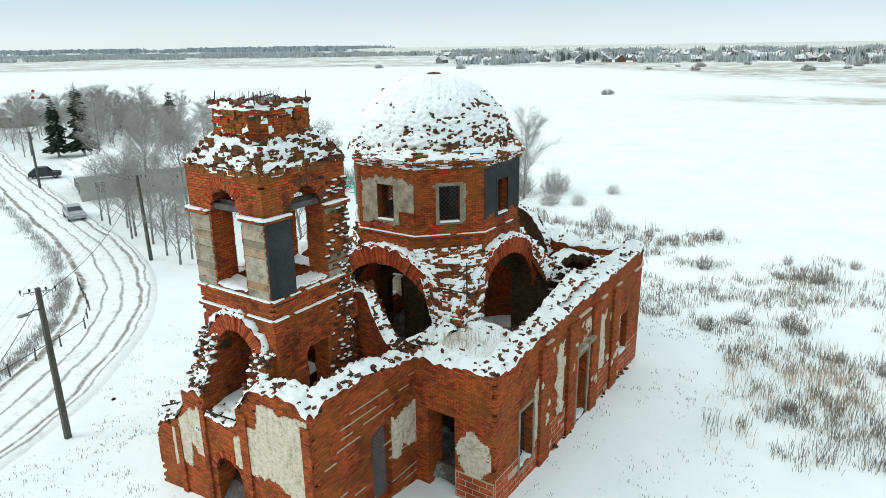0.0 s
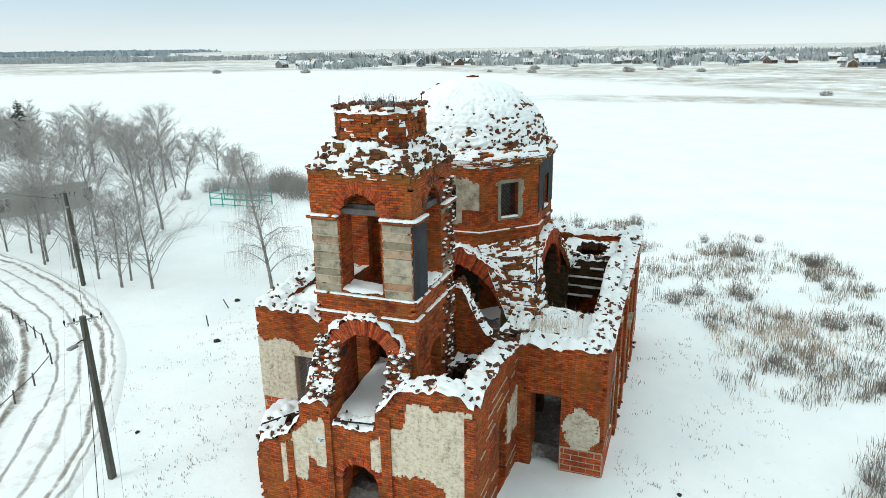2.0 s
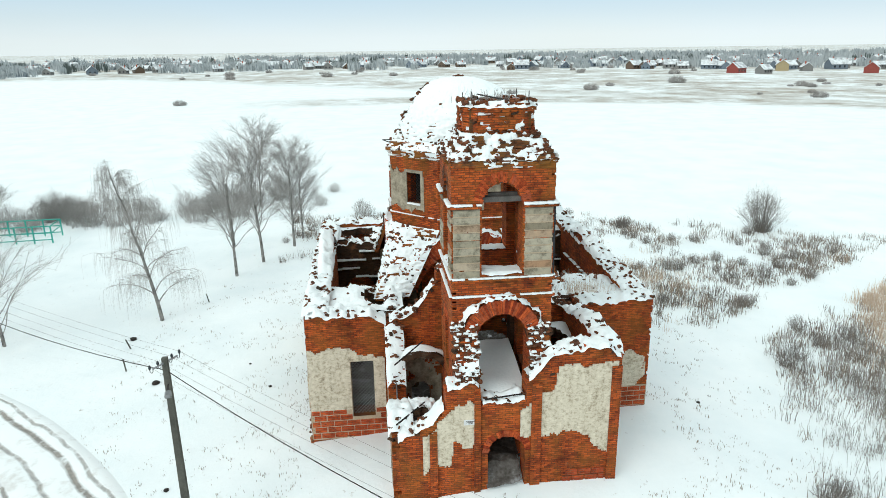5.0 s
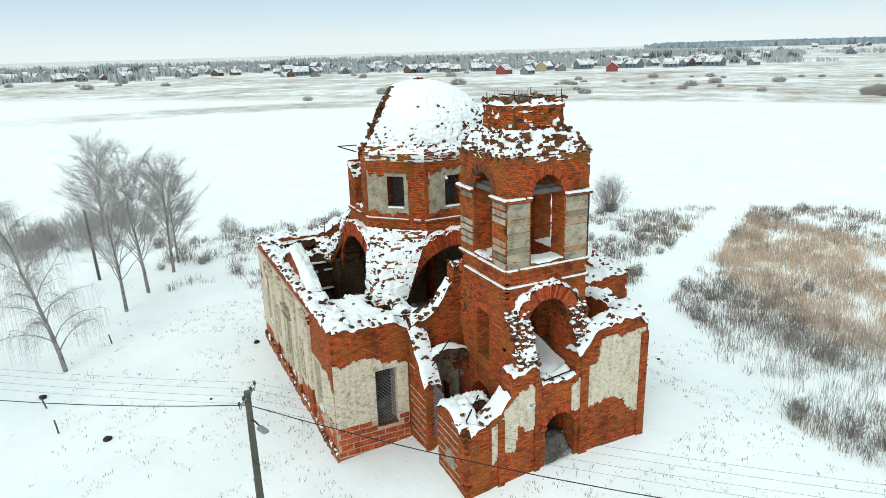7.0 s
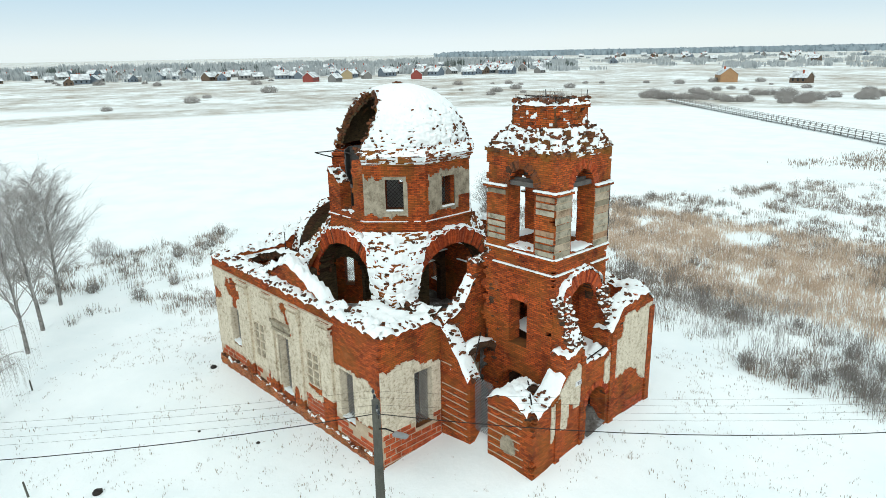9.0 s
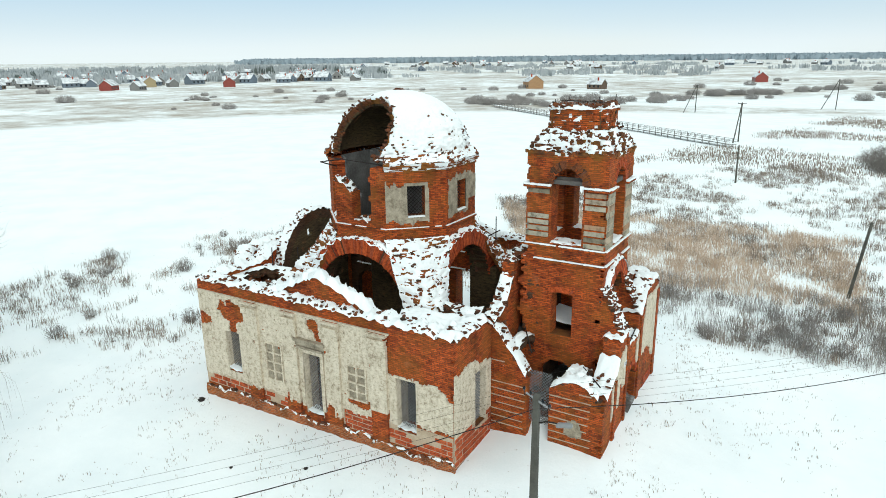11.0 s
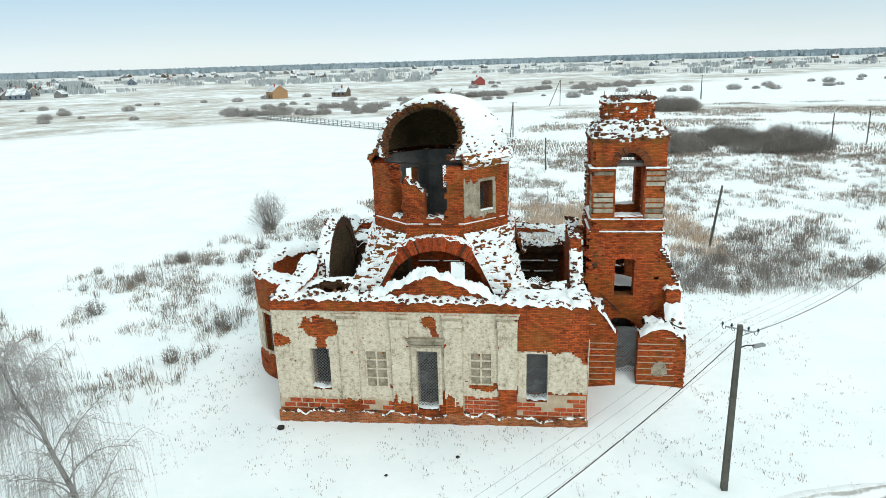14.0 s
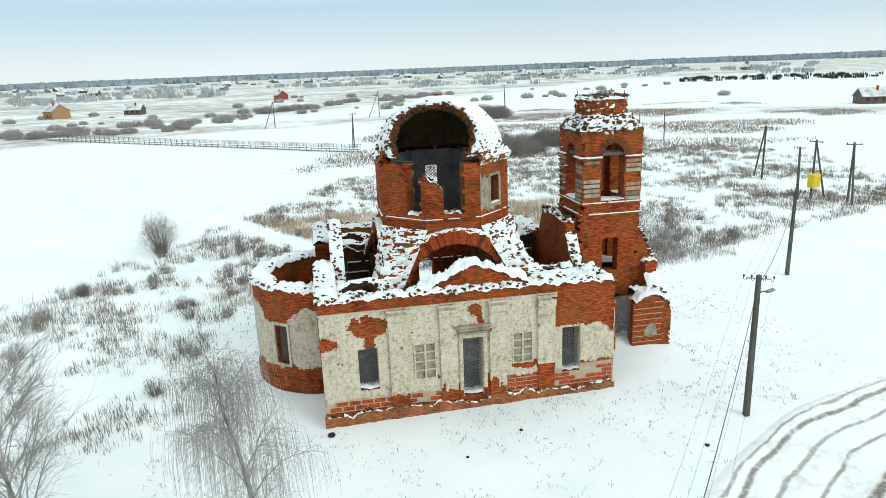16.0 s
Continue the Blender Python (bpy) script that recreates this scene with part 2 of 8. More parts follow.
def ground_material():
    m, n, l, b = material("snowy_ground", 0.8)
    p = position(n)
    small, mid, far = noise_node(n, l, 2.2, 8, p, 0.7), noise_node(n, l, 0.16, 6, p, 0.6), noise_node(n, l, 0.012, 7, p, 0.6)
    base = ramp(n, [(0.3, (0.76, 0.82, 0.83)), (0.6, (0.85, 0.89, 0.89))])
    l.new(mid.outputs["Fac"], base.inputs[0])
    dirt = ramp(n, [(0.64, (0, 0, 0)), (0.72, (0.7, 0.7, 0.7))])
    l.new(small.outputs["Fac"], dirt.inputs[0])
    col = mix(n, l, dirt.outputs[0], base.outputs[0], (0.30, 0.24, 0.18))
    # fields beyond the frozen river: straw showing through thin snow
    sep = n.new("ShaderNodeSeparateXYZ")
    l.new(p, sep.inputs[0])
    dist = n.new("ShaderNodeVectorMath")
    dist.operation = "LENGTH"
    l.new(p, dist.inputs[0])
    rng = n.new("ShaderNodeMapRange")
    rng.inputs["From Min"].default_value, rng.inputs["From Max"].default_value = 420, 480
    lean = n.new("ShaderNodeMath")
    lean.operation = "MULTIPLY_ADD"
    lean.inputs[1].default_value = -0.35
    l.new(sep.outputs[1], lean.inputs[0]), l.new(dist.outputs["Value"], lean.inputs[2])
    l.new(lean.outputs[0], rng.inputs["Value"])
    south = n.new("ShaderNodeMath")
    south.operation = "MULTIPLY_ADD"
    south.inputs[1].default_value = 1.04
    neg = n.new("ShaderNodeMath")
    neg.operation = "MULTIPLY"
    neg.inputs[1].default_value = -1.0
    l.new(sep.outputs[1], neg.inputs[0])
    l.new(sep.outputs[0], south.inputs[0]), l.new(neg.outputs[0], south.inputs[2])
    srange = n.new("ShaderNodeMapRange")
    srange.inputs["From Min"].default_value, srange.inputs["From Max"].default_value = 295, 345
    l.new(south.outputs[0], srange.inputs["Value"])
    # the river bends away to the south-west, where only the far distance is field
    east = n.new("ShaderNodeMapRange")
    east.inputs["From Min"].default_value, east.inputs["From Max"].default_value = 0, 120
    l.new(sep.outputs[0], east.inputs["Value"])
    inner = n.new("ShaderNodeMath")
    inner.operation = "MULTIPLY"
    l.new(rng.outputs[0], inner.inputs[0]), l.new(east.outputs[0], inner.inputs[1])
    rim = n.new("ShaderNodeMapRange")
    rim.inputs["From Min"].default_value, rim.inputs["From Max"].default_value = 640, 800
    l.new(dist.outputs["Value"], rim.inputs["Value"])
    outer = n.new("ShaderNodeMath")
    outer.operation = "MAXIMUM"
    l.new(inner.outputs[0], outer.inputs[0]), l.new(rim.outputs[0], outer.inputs[1])
    near = n.new("ShaderNodeMath")
    near.operation = "MAXIMUM"
    l.new(outer.outputs[0], near.inputs[0]), l.new(srange.outputs[0], near.inputs[1])
    # a spit of dry grass out in the river
    spit = n.new("ShaderNodeMapRange")
    spit.inputs["From Min"].default_value, spit.inputs["From Max"].default_value = 0.0, 12.0
    gap = n.new("ShaderNodeMath")
    gap.operation = "SUBTRACT"
    gap.inputs[0].default_value = 22.0
    off = n.new("ShaderNodeMath")
    off.operation = "SUBTRACT"
    off.inputs[1].default_value = 222.0
    l.new(dist.outputs["Value"], off.inputs[0])
    ab = n.new("ShaderNodeMath")
    ab.operation = "ABSOLUTE"
    l.new(off.outputs[0], ab.inputs[0]), l.new(ab.outputs[0], gap.inputs[1])
    l.new(gap.outputs[0], spit.inputs["Value"])
    ylim = n.new("ShaderNodeMapRange")
    ylim.inputs["From Min"].default_value, ylim.inputs["From Max"].default_value = 62, 5
    l.new(sep.outputs[1], ylim.inputs["Value"])
    both = n.new("ShaderNodeMath")
    both.operation = "MULTIPLY"
    l.new(spit.outputs[0], both.inputs[0]), l.new(ylim.outputs[0], both.inputs[1])
    field = n.new("ShaderNodeMath")
    field.operation = "MAXIMUM"
    l.new(near.outputs[0], field.inputs[0]), l.new(both.outputs[0], field.inputs[1])
    straw = ramp(n, [(0.42, (0, 0, 0)), (0.50, (0.45, 0.45, 0.45)), (0.60, (0.95, 0.95, 0.95))])
    l.new(mix(n, l, 0.62, far.outputs["Fac"], noise_node(n, l, 0.06, 9, p, 0.75).outputs["Fac"]), straw.inputs[0])
    fac = n.new("ShaderNodeMath")
    fac.operation = "MULTIPLY"
    l.new(straw.outputs[0], fac.inputs[0]), l.new(field.outputs[0], fac.inputs[1])
    col = mix(n, l, fac.outputs[0], col, (0.30, 0.25, 0.19))
    l.new(col, b.inputs["Base Color"])
    bump(n, l, b, mix(n, l, 0.5, small.outputs["Fac"], mid.outputs["Fac"]), 0.55, 0.14)
    return m


# rubble and thin snow, toned down to include the shade indoors
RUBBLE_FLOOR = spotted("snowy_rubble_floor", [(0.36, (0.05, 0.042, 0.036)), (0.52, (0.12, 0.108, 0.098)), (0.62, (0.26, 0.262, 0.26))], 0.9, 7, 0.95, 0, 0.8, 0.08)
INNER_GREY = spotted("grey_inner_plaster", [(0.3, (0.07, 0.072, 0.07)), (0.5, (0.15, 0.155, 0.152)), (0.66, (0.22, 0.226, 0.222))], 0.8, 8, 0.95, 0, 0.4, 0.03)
STONE_OLD = spotted("olive_grey_stone", [(0.28, (0.10, 0.085, 0.06)), (0.45, (0.20, 0.175, 0.125)), (0.62, (0.29, 0.26, 0.20))], 1.6, 11, 0.95, 0, 0.5, 0.03)
GROUND = ground_material()


def road_material():
    m, n, l, b = material("packed_snow_road", 0.8)
    p = position(n)
    uv = n.new("ShaderNodeUVMap")
    sep = n.new("ShaderNodeSeparateXYZ")
    l.new(uv.outputs[0], sep.inputs[0])
    wob = noise_node(n, l, 0.16, 6, p)
    add = n.new("ShaderNodeMath")
    add.operation = "MULTIPLY_ADD"
    add.inputs[1].default_value, add.inputs[2].default_value = 1.5, -0.75
    l.new(wob.outputs["Fac"], add.inputs[0])
    x = n.new("ShaderNodeMath")
    l.new(sep.outputs[0], x.inputs[0]), l.new(add.outputs[0], x.inputs[1])
    # wheel tracks: distance across the road, half width, strength
    total = None
    for k, (at, wd, force) in enumerate(((2.45, 0.30, 1.0), (0.75, 0.13, 0.8), (-0.6, 0.16, 0.7), (-1.9, 0.20, 0.9), (-2.5, 0.12, 0.7))):
        gap = n.new("ShaderNodeMath")
        gap.operation = "SUBTRACT"
        gap.inputs[1].default_value = at
        l.new(x.outputs[0], gap.inputs[0])
        ab = n.new("ShaderNodeMath")
        ab.operation = "ABSOLUTE"
        l.new(gap.outputs[0], ab.inputs[0])
        rg = n.new("ShaderNodeMapRange")
        rg.inputs["From Min"].default_value, rg.inputs["From Max"].default_value = wd, wd * 0.35
        rg.inputs["To Max"].default_value = force
        l.new(ab.outputs[0], rg.inputs["Value"])
        if total is None:
            total = rg.outputs[0]
        else:
            mx = n.new("ShaderNodeMath")
            mx.operation = "MAXIMUM"
            l.new(total, mx.inputs[0]), l.new(rg.outputs[0], mx.inputs[1])
            total = mx.outputs[0]
    brk = ramp(n, [(0.36, (0.12, 0.12, 0.12)), (0.50, (0.95, 0.95, 0.95))])
    l.new(noise_node(n, l, 0.9, 8, p, 0.75).outputs["Fac"], brk.inputs[0])
    f = mix(n, l, 1.0, total, brk.outputs[0], "MULTIPLY")
    base = ramp(n, [(0.30, (0.66, 0.66, 0.64)), (0.47, (0.83, 0.86, 0.86))])
    l.new(noise_node(n, l, 1.1, 7, p, 0.65).outputs["Fac"], base.inputs[0])
    mud = ramp(n, [(0.35, (0.10, 0.085, 0.07)), (0.60, (0.26, 0.225, 0.19))])
    l.new(noise_node(n, l, 3.0, 5, p, 0.7).outputs["Fac"], mud.inputs[0])
    l.new(mix(n, l, f, base.outputs[0], mud.outputs[0]), b.inputs["Base Color"])
    bump(n, l, b, f, 0.5, -0.08)
    return m


ROAD = road_material()


def plain(name, c, rough=0.7, metal=0.0):
    d = tuple(0.72 * v for v in c)
    return spotted(name, [(0.3, d), (0.65, c)], 1.2, 12, rough, metal, 0.15)


def glass_material():
    m, n, l, b = material("dark_window_glass", 0.08)
    b.inputs["Base Color"].default_value = (0.02, 0.024, 0.028, 1)
    b.inputs["Specular IOR Level"].default_value = 0.6
    return m


GLASS = glass_material()


# ---- helpers for building ----
Z = Vector((0, 0, 1))


def mesh_of(name, verts, faces, mat, uvs=None, smooth=False):
    me = bpy.data.meshes.new(name)
    me.from_pydata([tuple(v) for v in verts], [], [tuple(f) for f in faces])
    me.materials.append(mat)
    if uvs is not None:
        lay = me.uv_layers.new(name="UVMap")
        idx = np.empty(len(me.loops), dtype=np.int32)
        me.loops.foreach_get("vertex_index", idx)
        lay.data.foreach_set("uv", np.asarray(uvs, dtype=np.float32)[idx].ravel())
    if smooth:
        me.polygons.foreach_set("use_smooth", [True] * len(me.polygons))
    me.update()
    return me


def part(name, verts, faces, mat, parent=None, label="", uvs=None, smooth=False):
    ob = new(name, mesh_of(name, verts, faces, mat, uvs, smooth))
    ob.parent = parent
    return tagged(ob, label)


def box_lists(c, h, m=None):
    vs = [Vector((c[0] + sx * h[0], c[1] + sy * h[1], c[2] + sz * h[2])) for sx in (-1, 1) for sy in (-1, 1) for sz in (-1, 1)]
    if m is not None:
        vs = [m @ v for v in vs]
    return vs, [(0, 1, 3, 2), (4, 6, 7, 5), (0, 4, 5, 1), (2, 3, 7, 6), (0, 2, 6, 4), (1, 5, 7, 3)]


class Lists:
    """Gathers the faces of one mesh."""

    def __init__(self):
        self.v, self.f, self.uv = [], [], []

    def add(self, vs, fs):
        k = len(self.v)
        self.v += list(vs)
        self.f += [tuple(i + k for i in f) for f in fs]

    def box(self, c, h, m=None):
        self.add(*box_lists(c, h, m))

    def bevel_box(self, c, h, r, m=None):
        """A box whose upright and top edges are cut by r."""
        ring = [(-1, -1, 1, 0), (-1, -1, 0, 1), (1, -1, 0, 1), (1, -1, -1, 0), (1, 1, -1, 0), (1, 1, 0, -1), (-1, 1, 0, -1), (-1, 1, 1, 0)]
        vs = []
        for z, cut in ((-h[2], 0), (h[2] - r, 0), (h[2], r)):
            for sx, sy, ox, oy in ring:
                vs.append(Vector((c[0] + sx * (h[0] - cut) + 0, c[1] + sy * (h[1] - cut), c[2] + z)))
                vs[-1].x -= sx * r * abs(oy)
                vs[-1].y -= sy * r * abs(ox)
        order = [0, 1, 2, 3, 4, 5, 6, 7]
        fs = [(a + 8 * k, order[(i + 1) % 8] + 8 * k, order[(i + 1) % 8] + 8 * k + 8, a + 8 * k + 8) for k in (0, 1) for i, a in enumerate(order)]
        fs += [tuple(range(16, 24)), tuple(range(7, -1, -1))]
        self.add([m @ v for v in vs] if m is not None else vs, fs)

    def tube(self, pts, radii, sides=6, cap=True):
        k = len(self.v)
        n = len(pts)
        for i, p in enumerate(pts):
            d = (Vector(pts[min(i + 1, n - 1)]) - Vector(pts[max(i - 1, 0)])).normalized()
            a = d.orthogonal().normalized()
            b = d.cross(a)
            for s in range(sides):
                w = 2 * math.pi * s / sides
                self.v.append(Vector(p) + radii[i] * (math.cos(w) * a + math.sin(w) * b))
        for i in range(n - 1):
            for s in range(sides):
                t = (s + 1) % sides
                self.f.append((k + i * sides + s, k + i * sides + t, k + (i + 1) * sides + t, k + (i + 1) * sides + s))
        if cap and sides > 2:
            self.f.append(tuple(k + s for s in reversed(range(sides))))
            self.f.append(tuple(k + (n - 1) * sides + s for s in range(sides)))

    def part(self, name, mat, parent=None, label="", smooth=False, uv=False):
        uvs = [(v[0] + v[1], v[2]) for v in self.v] if uv else None
        return part(name, self.v, self.f, mat, parent, label, uvs, smooth)


def thing(name, label, category, group="", kind="", at=(0, 0, 0), rz=0):
    ob = new(name)
    ob.matrix_basis = pose(*at, 0, 0, rz)
    return tagged(ob, label, category, group, kind)


def nz(x, y=0.0, z=0.0):
    return noise.noise((x, y, z))


def fbm(x, y=0.0, z=0.0):
    return noise.fractal((x, y, z), 0.6, 2.1, 4)


def in_hole(h, u, z):
    kind, a, b, lo, hi, *rest = h
    if not (a < u < b and z > lo):
        return False
    if z < hi:
        return True
    if kind == "arch":
        rise = rest[0] if rest else (b - a) / 2
        return ((u - (a + b) / 2) / ((b - a) / 2)) ** 2 + ((z - hi) / rise) ** 2 < 1
    return False


def lines(a, b, step, extra):
    g = list(np.linspace(a, b, max(2, int(round((b - a) / step)) + 1)))
    for e in extra:
        if a < e < b:
            k = min(range(len(g)), key=lambda i: abs(g[i] - e))
            if 0 < k < len(g) - 1:
                g[k] = e
    return g


def notched(tag, a, b, reach=0.3):
    """Bites out of a wall's two upright edges; walls that share a corner share its bites. tag: corner numbers at a and b."""
    def keep(u, z):
        for edge, c in ((u - a, tag[0]), (b - u, tag[1])):
            if edge < reach and edge < reach * 1.6 * (nz(z * 2.3, c * 7.7, 1.0) + 0.6 * nz(z * 6.1, c * 3.3, 2.0) - 0.12):
                return False
        return True
    return keep


def panel(name, mat, parent, O, U, N, u0, u1, zb, top, holes=(), thick=0.8, du=0.15, dz=0.09, ragged=0.12, rough=0.018, seed=0.0, keep=None, label="", pits=0.0):
    """A wall from u0 to u1 along U from O, its face towards N, with a broken top and real openings. Returns the object and its top line."""
    O, U, N = Vector(O), Vector(U), Vector(N)
    tops = top if callable(top) else (lambda u: top)
    zmax = max(tops(u0 + (u1 - u0) * i / 60) for i in range(61)) + ragged
    ul = lines(u0, u1, du, [e for h in holes for e in h[1:3]])
    zl = lines(zb, zmax, dz, [e for h in holes for e in h[3:5]])
    nu, nzz = len(ul) - 1, len(zl) - 1
    solid = np.zeros((nu + 2, nzz + 2), dtype=bool)
    for i in range(nu):
        uc = (ul[i] + ul[i + 1]) / 2
        t = tops(uc) + ragged * 1.6 * nz(uc * 1.7, seed, 3.1) + ragged * 0.8 * nz(uc * 6.3, seed, 7.7)
        for j in range(nzz):
            zc = (zl[j] + zl[j + 1]) / 2
            if zc < t and not any(in_hole(h, uc, zc) for h in holes) and (keep is None or keep(uc, zc)):
                solid[i + 1, j + 1] = True
    verts, uvs, faces, ids = [], [], [], {}

    def vid(i, j, side):
        key = (i, j, side)
        if key not in ids:
            ids[key] = len(verts)
            u, z = ul[i], zl[j]
            d = rough * nz(u * 3.1, z * 3.1, seed + 9 * side)
            if pits:
                d += 0.6 * pits * nz(u * 9.7, z * 14.3, seed) - pits * 4.0 * max(0.0, nz(u * 1.7, z * 2.6, seed + 3) + 0.5 * nz(u * 6, z * 9, seed + 5) - 0.38)
            verts.append(O + U * u + Z * z + N * (d if side == 0 else d - thick))
            uvs.append((u + seed * 3.3 + (thick if side else 0), z))
        return ids[key]

    line = []
    for i in range(nu):
        col = np.nonzero(solid[i + 1])[0]
        line.append((ul[i], ul[i + 1], zl[col[-1]] if len(col) else None))
        for j in col - 1:
            a = [(i, j), (i + 1, j), (i + 1, j + 1), (i, j + 1)]
            faces.append(tuple(vid(*q, 0) for q in a))
            faces.append(tuple(vid(*q, 1) for q in reversed(a)))
            for q, r, di, dj in ((0, 1, 0, -1), (1, 2, 1, 0), (2, 3, 0, 1), (3, 0, -1, 0)):
                if not solid[i + 1 + di, j + 1 + dj]:
                    faces.append((vid(*a[r], 0), vid(*a[q], 0), vid(*a[q], 1), vid(*a[r], 1)))
    if U.cross(Z).dot(N) < 0:
        faces = [tuple(reversed(f)) for f in faces]
    ob = None
    for vs, fs, us in islands(verts, faces, uvs):
        ob = part(name, vs, fs, mat, parent, label, us)
    return ob, line


def islands(verts, faces, uvs, least=14):
    """Splits a mesh into its separate pieces, without the smallest crumbs."""
    root = list(range(len(verts)))

    def find(i):
        while root[i] != i:
            root[i] = root[root[i]]
            i = root[i]
        return i
    for f in faces:
        a = find(f[0])
        for i in f[1:]:
            root[find(i)] = a
    groups = collections.defaultdict(list)
    for f in faces:
        groups[find(f[0])].append(f)
    out = []
    for fs in groups.values():
        if len(fs) >= least:
            ids = sorted({i for f in fs for i in f})
            at = {i: k for k, i in enumerate(ids)}
            out.append(([verts[i] for i in ids], [tuple(at[i] for i in f) for f in fs], [uvs[i] for i in ids]))
    return out


SNOWS, RUBBLE = Lists(), Lists()
LOOSE = []


def brick_at(p, tilt=25.0):
    """A loose brick lying at a point."""
    LOOSE.append(Matrix.Translation(p) @ pose(0, 0, 0, random.uniform(-tilt, tilt), random.uniform(-tilt, tilt), random.uniform(0, 180)))


def crust(grid, lift):
    """Snow over a grid of points; faces whose snow has gone are left out. grid: rows of (point, direction, depth)."""
    k = len(SNOWS.v)
    n = len(grid[0])
    for row in grid:
        for p, d, h in row:
            SNOWS.v.append(p + d * max(h, -lift))
    for i in range(len(grid) - 1):
        for j in range(n - 1):
            q = ((i, j), (i + 1, j), (i + 1, j + 1), (i, j + 1))
            if max(grid[a][b][2] for a, b in q) > -lift * 0.6:
                SNOWS.f.append(tuple(k + a * n + b for a, b in q))


def flecks(x, y, z):
    return 0.62 * nz(x * 1.1, y * 1.1, z) + 0.55 * nz(x * 3.1, y * 3.1, z + 5) + 0.42 * nz(x * 7.3, y * 7.3, z + 9)


def snow_on(line, O, U, N, thick, depth=0.22, cover=0.25, seed=0.0, over=0.07, bricks=0.8):
    """Snow along the top line of a wall, patchy, with loose bricks in it."""
    O, U, N = Vector(O), Vector(U), Vector(N)
    runs, run = [], []
    for a, b, z in line:
        if z is None or run and abs(run[-1][1] - z) > 0.40:
            runs.append(run)
            run = []
        if z is not None:
            run.append(((a + b) / 2, z))
    runs.append(run)
    m = max(4, int((thick + 2 * over) / 0.11))
    for run in runs:
        if len(run) < 2:
            continue
        us, zs = [q[0] for q in run], [q[1] for q in run]
        zs = [0.5 * max(zs[max(0, i - 1): i + 2]) + 0.5 * z for i, z in enumerate(zs)]
        cnt = max(2, int((us[-1] - us[0]) / 0.09))
        grid = []
        for i in range(cnt + 1):
            u = us[0] + (us[-1] - us[0]) * i / cnt
            z = float(np.interp(u, us, zs))
            row = []
            for j in range(m + 1):
                q = j / m
                s = -over + (thick + 2 * over) * q
                out = max(0.0, -s, s - thick) / max(over, 0.01)
                h = depth * (0.10 + 0.5 * cover + 0.25 * (1 - abs(2 * q - 1) ** 3) + 1.15 * flecks(u * 1.15, s * 1.15, seed)) - 0.03
                drop = out * (0.03 + 0.07 * max(0.0, nz(u * 1.3, 3.0, seed)))
                if out > 0.5:
                    h = min(h, 0.05) - 0.16 * max(0.0, nz(u * 1.9, q * 4, seed + 2))
                row.append((O + U * u - N * (s + 0.04 * nz(u * 4, s * 4, seed)) + Z * (z - drop), Z, h))
            grid.append(row)
        crust(grid, 0.05)
        for u, z in run:
            for _ in range(3):
                if random.random() < bricks * 0.6:
                    s = random.uniform(-0.05, thick + 0.03)
                    brick_at(O + U * (u + random.uniform(-0.1, 0.1)) - N * s + Z * (z + random.uniform(0.0, 0.13)))


def ring_snow(C, U, N, r, a0, a1, rise, s0, s1, depth, cover, seed, sweep=0.1):
    """Ragged snow lying on the back of an arch, from s0 in front of its face to s1 behind."""
    C, U, N = Vector(C), Vector(U), Vector(N)
    n = int(abs(radians(a1 - a0)) * r / 0.08)
    m = max(3, int((s0 + s1) / 0.09))
    grid = []
    for i in range(n + 1):
        w = radians(a0 + (a1 - a0) * i / n)
        d = (U * math.cos(w) + Z * math.sin(w)).normalized()
        row = []
        for j in range(m + 1):
            q = j / m
            s = s0 - (s0 + s1) * q
            h = depth * (cover + 0.25 * math.sin(w) + 1.25 * flecks(w * r * 1.2, s * 1.2, seed)) - 0.03
            rr = r
            if s > 0:
                rr = r - sweep * s / max(s0, 0.01) * (1.0 + 0.9 * nz(w * r * 3, 1.0, seed))
            row.append((C + U * (rr * math.cos(w)) + Z * (rr * rise * math.sin(w)) + N * s, d, h))
        grid.append(row)
    crust(grid, 0.05)
    for _ in range(int(n * 0.5)):
        w = radians(random.uniform(a0, a1))
        brick_at(C + U * (r * math.cos(w)) + Z * (r * rise * math.sin(w)) + N * random.uniform(-s1, 0.5 * s0), 30)


